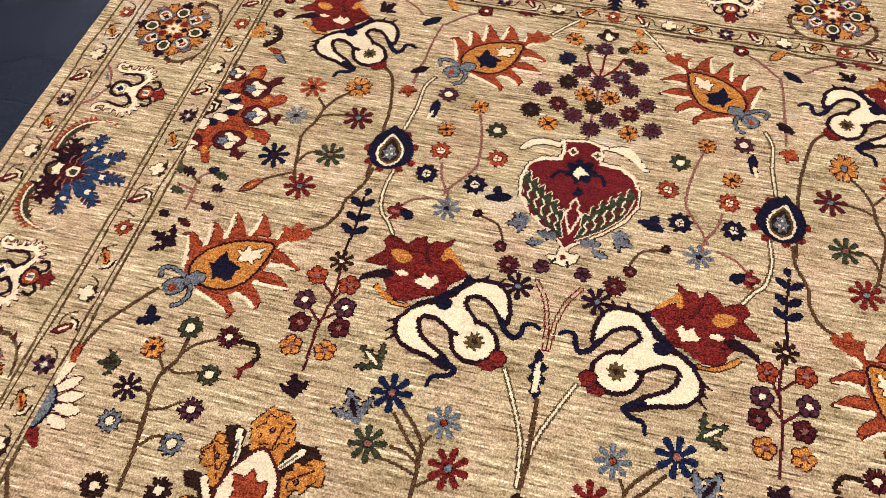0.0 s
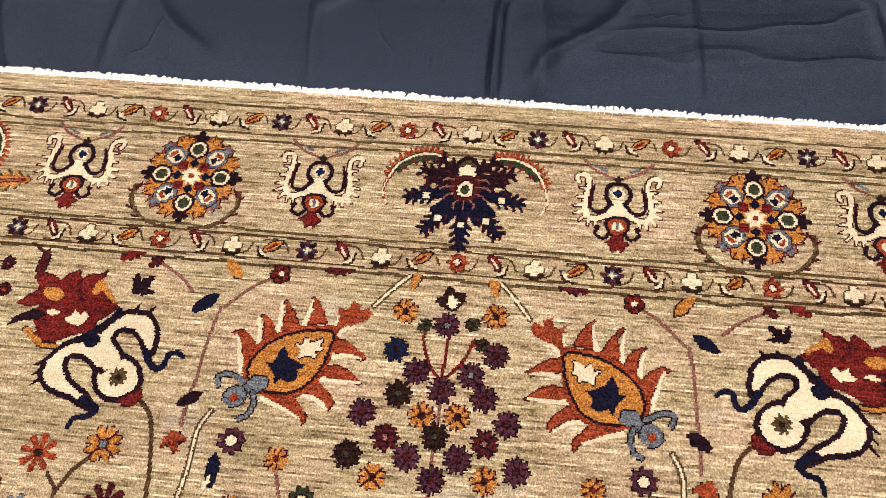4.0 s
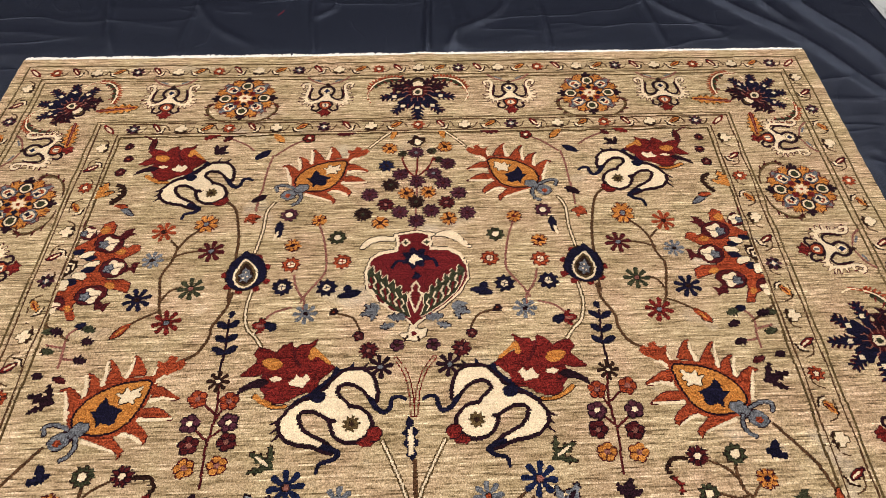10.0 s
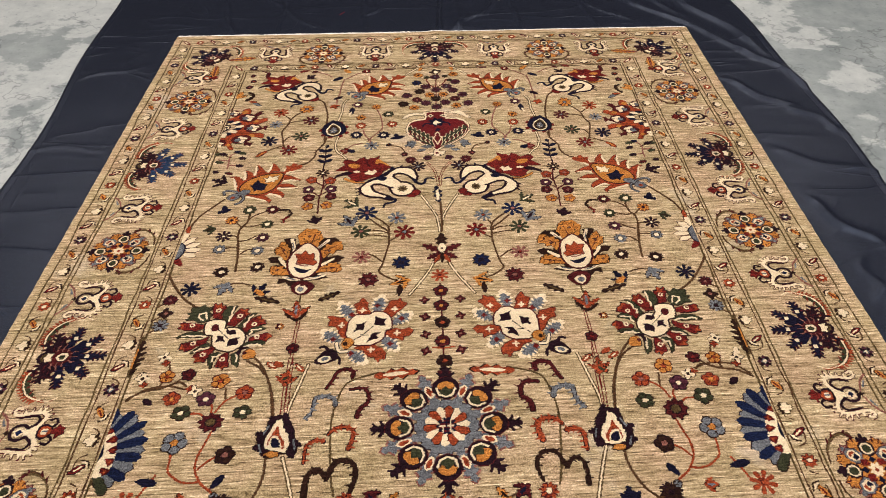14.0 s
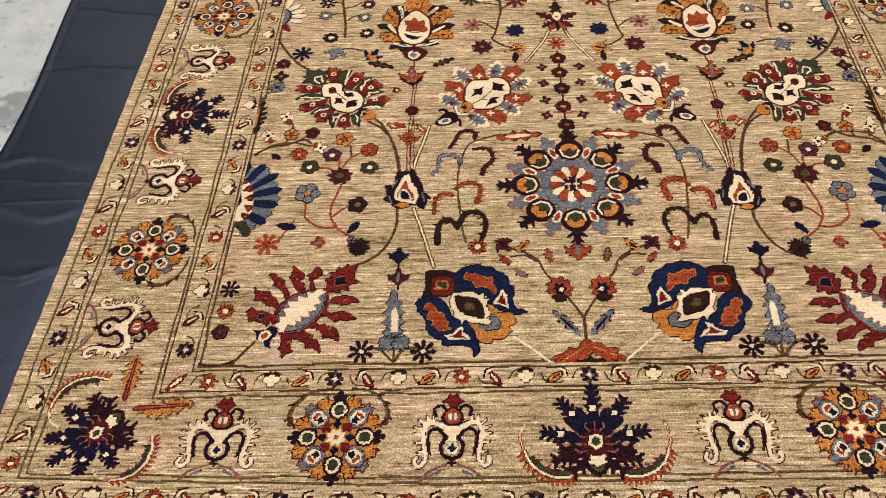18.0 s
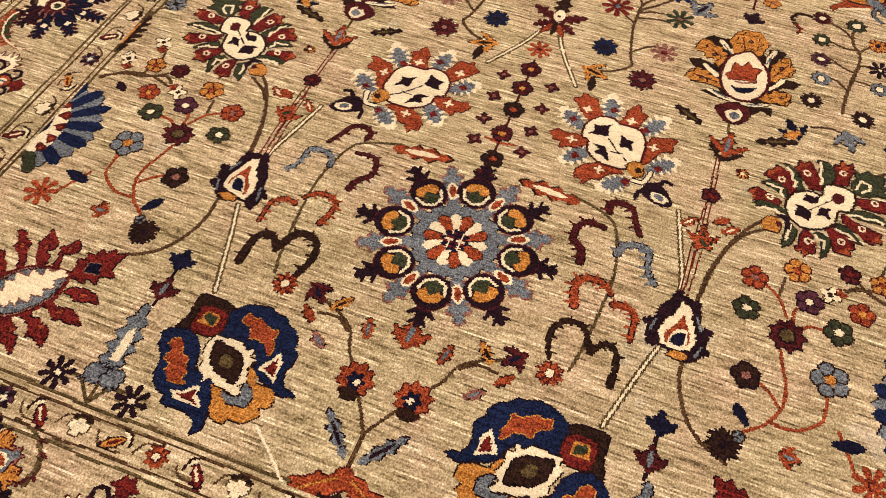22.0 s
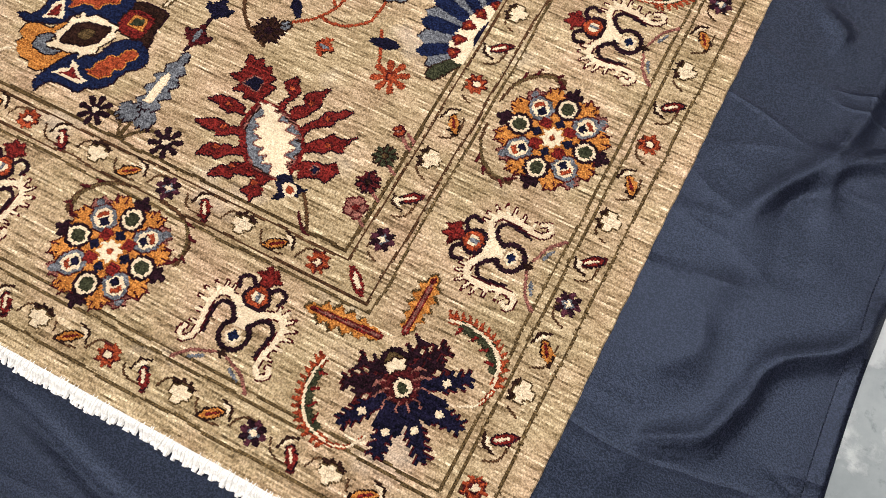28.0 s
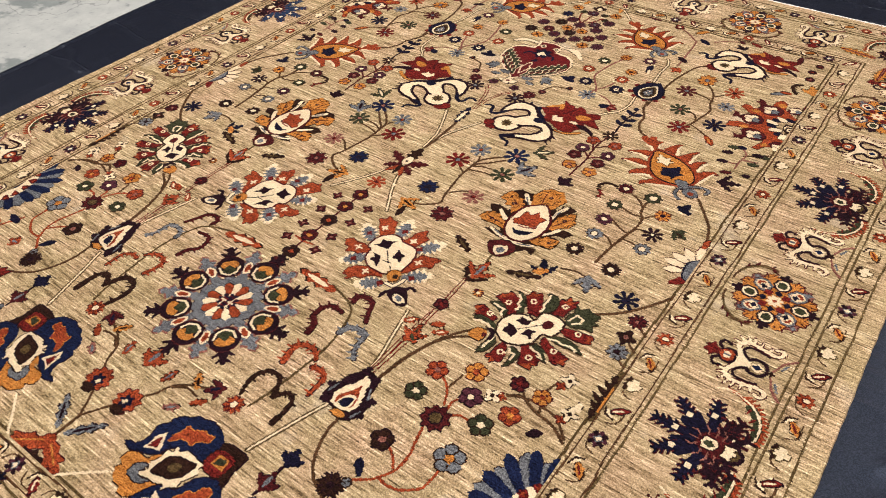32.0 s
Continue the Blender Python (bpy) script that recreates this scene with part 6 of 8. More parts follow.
figure(star_bud, "star_bud", (3, 757), both=False, label="wine-red bud with an ivory heart and dark crown")
stem("maroon", 5, 0, [(-6, 569), (-2, 396), (-1, 181)])
floret("rust_maroon_star", -6, 610, 22, 0)
floret("maroon_orange_five", -5, 534, 24, 0)
floret("maroon_orange_five", -5, 466, 24, 0)
floret("maroon_orange_five", -3, 312, 24, 0)
floret("brown_rust_five", -2, 392, 24, 0)
floret("brown_rust_five", 2, 233, 24, 0)
floret("maroon_ivory_lobe", -1, 184, 21, 0)
floret("maroon_pink_four", -60, 494, 17, 1)
floret("maroon_pink_four", -58, 418, 17, 1)
floret("maroon_pink_four", -56, 342, 17, 1)
floret("maroon_pink_four", -55, 275, 17, 1)
stem("rust", 4, 1, [(-4, 284), (-34, 289)])
floret("maroon_red_five", -472, 308, 19, 1)
blade("rust", 20, 1, 2, "none", (-522, 257), (-490, 238))
blade("rust", 26, 1, 2, "green", (-478, 163), (-472, 224))
stem("twin", 4, 1, [(-468, 472), (-470, 388), (-472, 328)])
stem("twin", 4, 1, [(-471, 285), (-474, 198), (-472, 112), (-466, 31)])
blade("ivory", 16, 1, 0, "none", (-918, 214), (-909, 240))


def sky_sprig(m):
    m.leaf("sky", "blade", [(0, -71), (-8, 95)], edge="plum", w=48, teeth=6, fat=0.45)
    m.leaf("sky", "blade", [(0, -71), (-33, -48)], edge="plum", w=44, teeth=3)
    m.leaf("sky", "blade", [(3, -71), (37, -46)], edge="plum", w=44, teeth=3)
    m.poly("ivory", "core", [(-7, -29), (-10, 29), (0, 46), (8, 24), (10, -28)])


figure(sky_sprig, "blue_sprig", (-475, -434), both=True, label="grey-blue toothed leaf with an ivory core")
stem("plum", 6, 1, [(-473, -339), (-476, -292)])
stem("plum", 6, 1, [(-476, -280), (-478, -239)])
blade("navy", 30, 1, 3, "none", (-479, -257), (-478, -208))
blade("maroon", 30, 1, 3, "sky", (-475, -327), (-475, -275))
stem("olive", 8, 1, [(-470, -546), (-472, -506)])
stem("olive", 7, 1, [(-474, -543), (-504, -513), (-526, -506)])
stem("olive", 7, 1, [(-468, -543), (-449, -512), (-422, -508)])
floret("plum_ivory_star", -552, -515, 23, 1)
floret("plum_ivory_star", -400, -518, 23, 1)
stem("brown", 9, 1, [(-605, 266), (-553, 227), (-515, 149), (-492, 31)])
stem("twin", 4, 1, [(-468, 264), (-462, 150), (-461, 42)])
stem("cord", 6, 1, [(-415, 241), (-437, 150), (-453, 85), (-458, 26)])
stem("brown", 9, 1, [(-493, -76), (-492, -138), (-516, -204), (-550, -241), (-599, -265)])
stem("cord", 6, 1, [(-447, -75), (-422, -146), (-402, -210), (-383, -272)])
stem("brown", 8, 1, [(-930, 136), (-884, 175), (-818, 183), (-764, 166)])
floret("plum_sky_star", -912, -329, 19, 0)
floret("rust_ivory_cut", -910, -394, 20, 0)
floret("maroon_green_five", -911, -454, 20, 0)
stem("brown", 8, 1, [(-819, -483), (-845, -515), (-862, -542)])
blade("rust", 44, 1, 4, "ivory", (-212, 186), (-79, 198))
hook("plum", 1, 20, [(-376, -195), (-374, -135), (-348, -115), (-328, -143)])
hook("plum", 1, 20, [(-323, -143), (-299, -95), (-259, -98), (-244, -136), (-256, -181)])
stem("olive", 6, 1, [(-199, 200), (-273, 176), (-304, 142), (-325, 45), (-320, -56), (-308, -152), (-298, -193)])
floret("rust_ivory_lobe", -267, -210, 22, 1)
stem("brown", 5, 1, [(-220, -191), (-178, -215), (-141, -231), (-107, -256), (-93, -291), (-73, -318)])
stem("brown", 5, 1, [(-178, -244), (-141, -240), (-111, -260)])
blade("maroon", 26, 1, 2, "navy", (-216, -187), (-181, -223))
blade("orange", 20, 1, 2, "brown", (-163, -231), (-130, -194))
blade("rust", 20, 1, 2, "sky", (-72, -264), (-83, -220))
blade("rust", 18, 1, 2, "none", (-180, -267), (-210, -238))
blade("pink", 20, 1, 2, "sky", (-136, -309), (-170, -284))
blade("rust", 40, 0, 3, "sky", (1, -257), (1, -191))
stem("maroon", 6, 0, [(-2, -257), (2, -163)])


def pair_flower(m):
    m.bloom("rust", "ring", (0, 2), 35, 9, 0.13, edge="maroon")
    m.poly("brown", "base", [(-20, -22), (0, -12), (22, -21), (13, -38), (-12, -40)])
    m.bloom("navy", "heart", (1, 0), 19, 6, 0.16)
    m.bloom("ivory", "eye", (4, -2), 8, 5, 0.2)


figure(pair_flower, "pair_flower", (-56, -346), both=True, label="rust ring flower with a navy and ivory heart")
stem("brown", 7, 1, [(-37, -371), (-13, -409), (-1, -437), (-2, -499)])
blade("sky", 22, 1, 3, "plum", (-13, -481), (-75, -411))


def foot_plant(m):
    m.poly("rust", "leaf", [(-90, -25), (-77, -10), (-89, -2), (-61, 6), (-47, 21), (-27, 20), (-14, 38), (-2, 46), (15, 33), (32, 32), (46, 20), (74, 19), (65, 6), (88, -5), (83, -20), (61, -11), (47, -22), (30, -3), (7, 8), (-14, -6), (-27, -30), (-50, -23), (-71, -37)], edge="maroon")
    m.line("orange", "vein", [(-66, -14), (-38, 5), (-12, 22)], w=4)
    m.line("orange", "vein", [(65, -2), (39, 11), (13, 25)], w=4)
    m.poly("brown", "heart", [(-36, -36), (-28, -12), (-12, -17), (1, 0), (18, -14), (32, -6), (45, -27)], edge="plum")
    m.poly("maroon", "heart", [(-14, -32), (1, -15), (23, -28)])


figure(foot_plant, "foot_leaves", (4, -537), both=False, label="rust leaves at the foot of the twin flowers")
stem("ivory", 6, 1, [(-178, -481), (-127, -521), (-83, -559)])
floret("rust_pink_five", 590, 133, 26, 1)
floret("orange_rust_five", 670, 179, 27, 1)
floret("green_ivory_five", 585, 57, 26, 1)
floret("plum_ivory_five", 700, 114, 27, 1)
floret("green_ivory_five", 761, 64, 28, 1)
floret("maroon_olive_ring", 668, 23, 32, 1)
floret("brown_pink_five", 606, -87, 27, 1)
floret("sky_orange_five", 754, -42, 35, 1)
floret("brown_plum_lobe", 588, -232, 27, 1)
floret("sky_plum_five", 611, -209, 11, 1)
blade("navy", 17, 1, 0, "none", (623, -185), (595, -146))
floret("maroon_red_five", 771, 207, 21, 1)
floret("orange_rust_five", 834, 204, 22, 1)
floret("rust_orange_five", 800, 121, 25, 1)
floret("rust_red_four", 756, 153, 13, 1)
floret("rust_red_four", 851, 256, 13, 1)
floret("rust_red_four", 897, 177, 13, 1)
floret("ivory_brown_four", 738, 145, 19, 1)
floret("ivory_brown_four", 862, 280, 19, 1)
floret("ivory_brown_four", 906, 200, 19, 1)
blade("plum", 18, 1, 0, "none", (853, 102), (884, 124))
floret("maroon_pink_lobe", 909, 534, 22, 1)
stem("brown", 6, 1, [(950, 497), (932, 512), (914, 530)])
stem("brown", 6, 1, [(950, 438), (930, 452), (912, 470)])
stem("brown", 6, 1, [(948, 382), (930, 396), (914, 414)])
floret("brown_pink_four", 908, 473, 22, 1)
floret("sky_plum_cut", 911, 420, 24, 1)
stem("brown", 9, 1, [(931, 127), (896, 150), (870, 157), (842, 162), (811, 175), (789, 180), (769, 166)])
stem("brown", 7, 1, [(851, 163), (836, 200), (834, 234), (846, 264)])
stem("brown", 6, 1, [(811, 175), (791, 191), (777, 203)])
stem("rust", 6, 1, [(611, -201), (636, -183), (655, -166), (677, -127), (679, -88), (670, -52), (659, -12)])
stem("rust", 5, 1, [(661, -164), (705, -162), (746, -132), (752, -99), (753, -67)])
stem("rust", 5, 1, [(671, -128), (650, -105), (627, -90)])
stem("rust", 5, 1, [(663, 62), (641, 104), (608, 127)])
stem("brown", 5, 1, [(642, 109), (649, 153)])
stem("rust", 5, 1, [(686, 41), (707, 58), (737, 61)])
stem("rust", 5, 1, [(675, 56), (675, 83), (687, 100)])
hook("maroon", 1, 21, [(254, 44), (247, 74), (226, 93), (226, 127), (244, 145), (279, 142)])
hook("maroon", 1, 20, [(278, 186), (276, 207), (298, 218), (323, 209), (336, 178), (352, 150)])
hook("rust", 1, 22, [(270, -56), (263, -32), (260, -3), (279, 12), (308, 12), (330, -8)])
hook("rust", 1, 18, [(340, -29), (364, -25), (386, -39), (389, -67), (388, -94)])
hook("sky", 1, 20, [(319, 88), (328, 114), (355, 123), (379, 117), (383, 87), (392, 59), (406, 45)])


def lower_drop(m):
    m.soft("plum", "body", [(-21, -34), (-52, -26), (-58, 6), (-47, 28), (-40, 54), (-18, 81), (9, 85), (30, 68), (35, 36), (52, 16), (50, -23), (34, -47), (8, -51)], edge="brown")
    m.leaf("plum", "frill", [(-15, 51), (-13, 102)], w=26, teeth=3)
    m.leaf("plum", "frill", [(5, 62), (31, 84)], w=26, teeth=3)
    m.leaf("plum", "frill", [(-34, 13), (-71, 9)], w=26, teeth=3)
    m.leaf("plum", "frill", [(-26, -17), (-56, -34)], w=26, teeth=3)
    m.leaf("plum", "frill", [(32, 14), (64, 27)], w=26, teeth=3)
    m.leaf("plum", "frill", [(33, -21), (66, -18)], w=26, teeth=3)
    m.line("sky", "glint", [(-53, -8), (-46, 18)], w=5)
    m.line("sky", "glint", [(29, 48), (40, 22)], w=5)
    m.line("sky", "glint", [(39, -36), (48, -11)], w=5)
    m.poly("ivory", "rim", [(-27, -29), (-36, -2), (-29, 24), (-14, 42), (-4, 75), (12, 65), (20, 39), (30, 17), (34, -6), (29, -24), (6, -32)], edge="brown")
    m.soft("rust", "inner", [(-19, -22), (-22, 0), (-5, 23), (3, 46), (15, 22), (25, -1), (17, -20)])
    m.soft("ivory", "ring", [(-15, -22), (-12, -3), (-1, 12), (13, 15), (21, -3), (16, -21)])
    m.soft("navy", "heart", [(-10, -19), (-8, -4), (5, 8), (15, 4), (14, -13), (5, -23)])
    m.poly("orange", "foot", [(-12, -47), (-5, -36), (15, -34), (29, -42), (14, -52)], edge="brown")


figure(lower_drop, "drop_flower", (471, -49), both=True, label="dark drop flower with an ivory rim and rust heart")
blade("rust", 28, 1, 2, "green", (461, 191), (496, 165))
blade("rust", 20, 1, 2, "ivory", (427, 209), (455, 236))
blade("rust", 20, 1, 2, "ivory", (510, 219), (544, 241))
floret("orange_ivory_lobe", 526, 394, 14, 1)
floret("rust_rust_star", 841, -217, 26, 1)
blade("rust", 24, 1, 2, "sky", (681, -215), (720, -216))
blade("navy", 20, 1, 0, "none", (768, -164), (824, -154))
for v in (-362, -419, -471, -308):  # short stalks from the frame up to the flowers
    stem("pink", 6, 0, [(952, v - 26), (934, v - 18), (916, v)])
floret("green_olive_lobe", 913, -362, 20, 0)
floret("maroon_brown_cut", 912, -419, 20, 0)
floret("pink_red_five", 917, -471, 20, 0)
floret("rust_pink_five", 911, -308, 10, 0)
stem("rust", 5, 1, [(778, -138), (811, -205)])
stem("maroon", 7, 1, [(835, -524), (860, -550), (907, -561), (953, -555)])
stem("pink", 5, 1, [(951, -358), (948, -321), (928, -306)])
stem("pink", 5, 1, [(856, 1396), (878, 1369), (874, 1317), (873, 1280)])
stem("pink", 5, 1, [(880, 1336), (921, 1346)])
stem("pink", 5, 1, [(869, 1305), (837, 1301)])
blade("green", 22, 1, 2, "none", (813, 1383), (846, 1394))
blade("plum", 22, 1, 2, "none", (808, 1347), (839, 1358))
blade("plum", 22, 1, 2, "none", (892, 1378), (926, 1389))
blade("green", 20, 1, 2, "none", (898, 1322), (929, 1333))
blade("plum", 22, 1, 2, "none", (810, 1294), (842, 1304))
blade("maroon", 18, 1, 2, "none", (841, 1240), (874, 1253))
blade("plum", 16, 1, 0, "none", (902, 1256), (929, 1264))
blade("plum", 28, 1, 3, "none", (852, 1185), (918, 1208))


# ---- border figures ----
def rosette(m):
    """Amber rosette: forked petals between eight eyes; a trefoil or a pale crown stands outside each eye."""
    m.joined = True
    def ray(k):
        c, s = math.cos(k * math.pi / 4), math.sin(k * math.pi / 4)
        return lambda r, q=0.0: (r * c - q * s, r * s + q * c)

    for k in range(8):
        at = ray(k)
        if k % 2:
            m.poly("pink", "crown", [at(84, -26), at(95, -23), at(101, -12), at(111, -9), at(105, 0), at(111, 9), at(101, 12), at(95, 23), at(84, 26)], edge="maroon")
            m.dots("sky", "crown_heart", [at(100)], r=8)
        else:
            for q in ((101, -11), (101, 11), (112, 0)):
                m.line("plum", "trefoil", [at(92), at(*q)], (8, 13))
    ring = []
    for k in range(128):
        a = 2 * math.pi * k / 128
        lobe = abs(math.sin(4 * a)) ** 0.7
        tooth = (0, 4, 7, 2, -5, -3, 3, 5)[k % 8]
        r = 74 + (30 + tooth) * lobe
        ring.append((r * math.cos(a), r * math.sin(a)))
    m.poly("orange", "petals", ring, edge="maroon")
    for k in range(8):
        at = ray(k + 0.5)
        m.line("maroon", "crease", [at(92, -8), at(112, -11)], 3)
        m.line("maroon", "crease", [at(94, 7), at(112, 10)], 3)
    for k in range(8):
        at = ray(k)
        if k % 2 == 0:
            m.poly("plum", "eye_rim", [at(42), at(50, 18), at(66, 25), at(82, 22), at(95, 9), at(95, -9), at(82, -22), at(66, -25), at(50, -18)])
            m.poly("ivory", "eye_white", [at(48), at(55, 14), at(67, 19), at(80, 16), at(89, 5), at(89, -5), at(80, -16), at(67, -19), at(55, -14)], edge="none")
            m.poly("green", "eye", [at(54), at(59, 10), at(68, 13), at(79, 10), at(83, 0), at(79, -10), at(68, -13), at(59, -10)])
        else:
            m.poly("sky", "eye_rim", [at(42, 6), at(52, 21), at(78, 22), at(94, 9), at(94, -9), at(78, -22), at(52, -21), at(42, -6)], edge="maroon")
            m.poly("ivory", "eye_white", [at(48), at(55, 15), at(76, 17), at(87, 7), at(87, -7), at(76, -17), at(55, -15)], edge="none")
            m.poly("rust", "eye", [at(70, -10), at(79, -11), at(82, 0), at(79, 11), at(70, 10), at(73, 0)])
            m.poly("navy", "pupil", [at(53, -3), at(56, -10), at(63, -6), at(69, -9), at(68, 0), at(69, 9), at(63, 6), at(56, 10), at(53, 3)])
    for k in range(8):
        at = ray(k)
        m.bloom("red" if k % 2 else "navy", "bead", at(35 if k % 2 else 33), 14 if k % 2 else 11, 4, 0.12, k * math.pi / 4)
    m.bloom("ivory", "star", (0, 0), 24, 8, 0.16, math.pi / 8)
    m.bloom("rust", "heart", (0, 0), 7, 5, 0.1)


def scroll(m):
    """Two ivory arms that curl up from a dark ring, combed with barbs outside, over a rust pendant."""
    m.joined = True
    comb = (((44, -28), (45, -46)), ((54, -27), (60, -45)), ((62, -20), (77, -36)), ((66, -10), (88, -20)), ((67, 2), (89, -3)), ((66, 18), (84, 18)), ((62, 38), (79, 40)))
    for s in (-1, 1):
        m.curve("pink", "tendril", [(0, 62), (s * 20, 70), (s * 48, 82), (s * 70, 104)], (4, 7))
        m.line("sky", "tendril_leaf", [(s * 26, 82), (s * 46, 92)], (7, 4))
        arm = [(0, -4), (s * 24, -20), (s * 50, -29), (s * 66, -14), (s * 65, 18), (s * 60, 44), (s * 62, 62), (s * 73, 71), (s * 84, 64), (s * 80, 52)]
        m.curve("ivory", "arm", arm, (12, 8), edge="maroon")
        for (x0, y0), (x1, y1) in comb:
            m.line("maroon", "comb_edge", [(s * x0, y0), (s * x1, y1)], (11, 7))
        for (x0, y0), (x1, y1) in comb:
            m.line("ivory", "arm", [(s * x0, y0), (s * (x1 * 0.92 + x0 * 0.08), y1 * 0.92 + y0 * 0.08)], (7, 3))
        m.curve("ivory", "arm", arm, (11, 7))
    m.poly("ivory", "throat", [(-14, 16), (14, 16), (22, -14), (0, -25), (-22, -14)])
    m.curve("plum", "ring", [(-13, 6), (-24, 22), (-22, 42), (-9, 53), (9, 53), (22, 42), (24, 22), (13, 6)], 9)
    m.bloom("ivory", "ring_white", (0, 32), 15, 6, 0.1)
    m.bloom("blue", "ring_heart", (0, 31), 10, 4, 0.15)
    for s in (-1, 1):
        m.curve("plum", "curl", [(s * 14, 10), (s * 24, -6), (s * 40, -14), (s * 54, -4), (s * 53, 22), (s * 48, 46)], (9, 5))
        m.curve("plum", "whisker", [(s * 12, -54), (s * 26, -70), (s * 43, -62), (s * 38, -46)], (8, 7))
    m.bloom("brown", "knob", (0, 64), 10, 4, 0.25)
    m.soft("plum", "pendant_rim", [(-21, -26), (0, -20), (21, -26), (25, -46), (0, -70), (-25, -46)])
    m.soft("rust", "pendant", [(-15, -30), (0, -26), (15, -30), (18, -47), (0, -63), (-18, -47)])
    m.soft("ivory", "drop", [(-8, -35), (8, -35), (9, -50), (-9, -50)], edge="none")
    m.line("sky", "drop_mark", [(0, -37), (0, -48)], 6)
    m.poly("red", "fleur", [(-24, -80), (-12, -74), (-7, -64), (7, -64), (12, -74), (24, -80), (13, -86), (9, -98), (0, -92), (-9, -98), (-13, -86)], edge="maroon")


def spiked_palmette(m, fan="navy", corner=False):
    """A fan of barbed dark spikes with ivory beads, a wine head, and two toothed crescents that hold it."""
    m.joined = True
    for sx in (-1, 1):
        if corner:
            bow = [(112, 100), (146, 76), (172, 36), (174, -8), (148, -52)]
            thin = [(148, -52), (118, -66), (84, -58)]
        else:
            bow = [(40, 72), (74, 84), (112, 78), (146, 54), (164, 18)]
            thin = [(164, 18), (170, -12), (158, -40)]
        way = smooth([(sx * x, y) for x, y in bow], False, 4)
        sides = []
        for k in range(1, len(way) - 1):
            (x0, y0), (x1, y1) = way[k - 1], way[k + 1]
            d = math.hypot(x1 - x0, y1 - y0)
            ex, ey = (x1 - x0) / d, (y1 - y0) / d
            nx, ny = ey * sx, -ex * sx
            if nx * sx + ny * 0.4 < 0:
                nx, ny = -nx, -ny
            sides.append((way[k], (nx, ny), (ex, ey)))
        m.line("rust", "crescent", way[1:-1], 12)
        for (x, y), (nx, ny), (ex, ey) in sides:
            m.line("rust", "crescent", [(x, y), (x + nx * 18 - ex * 6, y + ny * 18 - ey * 6)], (12, 4))
        for (x, y), (nx, ny), (ex, ey) in sides[2:-2]:
            m.line("green", "crescent_leaf", [(x, y), (x - nx * 11, y - ny * 11)], 11)
        for (x, y), (nx, ny), (ex, ey) in sides[2:-1:3]:
            m.line("red", "thorn", [(x - nx * 11, y - ny * 11), (x - nx * 24 - ex * 6, y - ny * 24 - ey * 6)], (6, 3))
        m.line("ivory", "arc", way, 5)
        m.curve("rust", "arc_tail", [(sx * x, y) for x, y in thin], (8, 5))
        m.curve("ivory", "arc_light", [(sx * x, y) for x, y in thin], 3)

    def spike(colour, rim, x0, y0, x1, y1, wide, barbs):
        dx, dy = x1 - x0, y1 - y0
        d = math.hypot(dx, dy)
        ex, ey = dx / d, dy / d
        shapes = [([(x0, y0), (x0 + 0.62 * dx, y0 + 0.62 * dy)], (wide * 0.8, wide)), ([(x0 + 0.55 * dx, y0 + 0.55 * dy), (x1, y1)], (wide * 0.9, 5))]
        for k in range(barbs):
            s = 0.42 + 0.44 * k / max(1, barbs - 1)
            for side in (-1, 1):
                px, py = x0 + dx * s, y0 + dy * s
                long = 25 - 8 * k / barbs
                shapes.append(([(px, py), (px + long * (0.62 * ex - side * 0.78 * ey), py + long * (0.62 * ey + side * 0.78 * ex))], (8, 4)))
        for pts, w in shapes:
            m.line(rim, "spike_edge", pts, (w[0] + 4.5, w[1] + 3.5))
        for pts, w in shapes:
            m.line(colour, "spike", pts, w)

    for sx in (-1, 1):
        spike("plum", "maroon", sx * 14, 36, sx * 58, 74, 12, 2)
        spike("plum", "maroon", sx * 18, 28, sx * 98, 48, 17, 3)
        spike("plum", "maroon", sx * 18, 16, sx * 80, 22, 12, 2)
        spike(fan, "maroon", sx * 16, 0, sx * 124, -20, 23, 4)
        spike(fan, "maroon", sx * 12, -16, sx * 80, -98, 23, 4)
    spike(fan, "maroon", 0, -20, 0, -134, 23, 4)
    for sx in (-1, 1):
        m.line(fan, "web", [(sx * 14, -8), (sx * 62, -44)], (24, 11))
        m.line(fan, "web", [(sx * 6, -22), (sx * 28, -70)], (22, 10))
    m.poly("maroon", "body", [(-34, 26), (-20, 40), (20, 40), (34, 26), (32, 0), (14, -24), (-14, -24), (-32, 0)], edge="plum")
    m.poly("plum", "dome", [(-30, 44), (-27, 62), (-16, 77), (0, 83), (16, 77), (27, 62), (30, 44), (18, 36), (-18, 36)])
    m.soft("olive", "cap", [(-18, 58), (0, 73), (18, 58), (0, 50)])
    m.poly("ivory", "cap", [(-15, 34), (-4, 38), (4, 38), (15, 34), (16, 46), (20, 54), (8, 56), (0, 62), (-8, 56), (-20, 54), (-16, 46)], edge="brown")
    m.poly("ivory", "heart_rim", [(0, 24), (16, 12), (15, -8), (0, -14), (-15, -8), (-16, 12)], edge="plum")
    m.poly("green", "heart", [(0, 16), (9, 8), (8, -4), (0, -7), (-8, -4), (-9, 8)])
    for sx in (-1, 1):
        for pts in ([(24, 26), (40, 30), (48, 22)], [(22, 10), (38, 12), (52, 4)], [(22, -6), (36, -8), (44, -20)], [(12, -20), (22, -30), (20, -40)]):
            m.line("pink", "tracery", [(sx * x, y) for x, y in pts], 3.6)
        for x, y in ((78, -13), (49, -62)):
            m.poly("ivory", "bead", [(sx * x - 7, y - 7), (sx * x + 7, y - 7), (sx * x + 7, y + 6), (sx * x - 7, y + 6)])
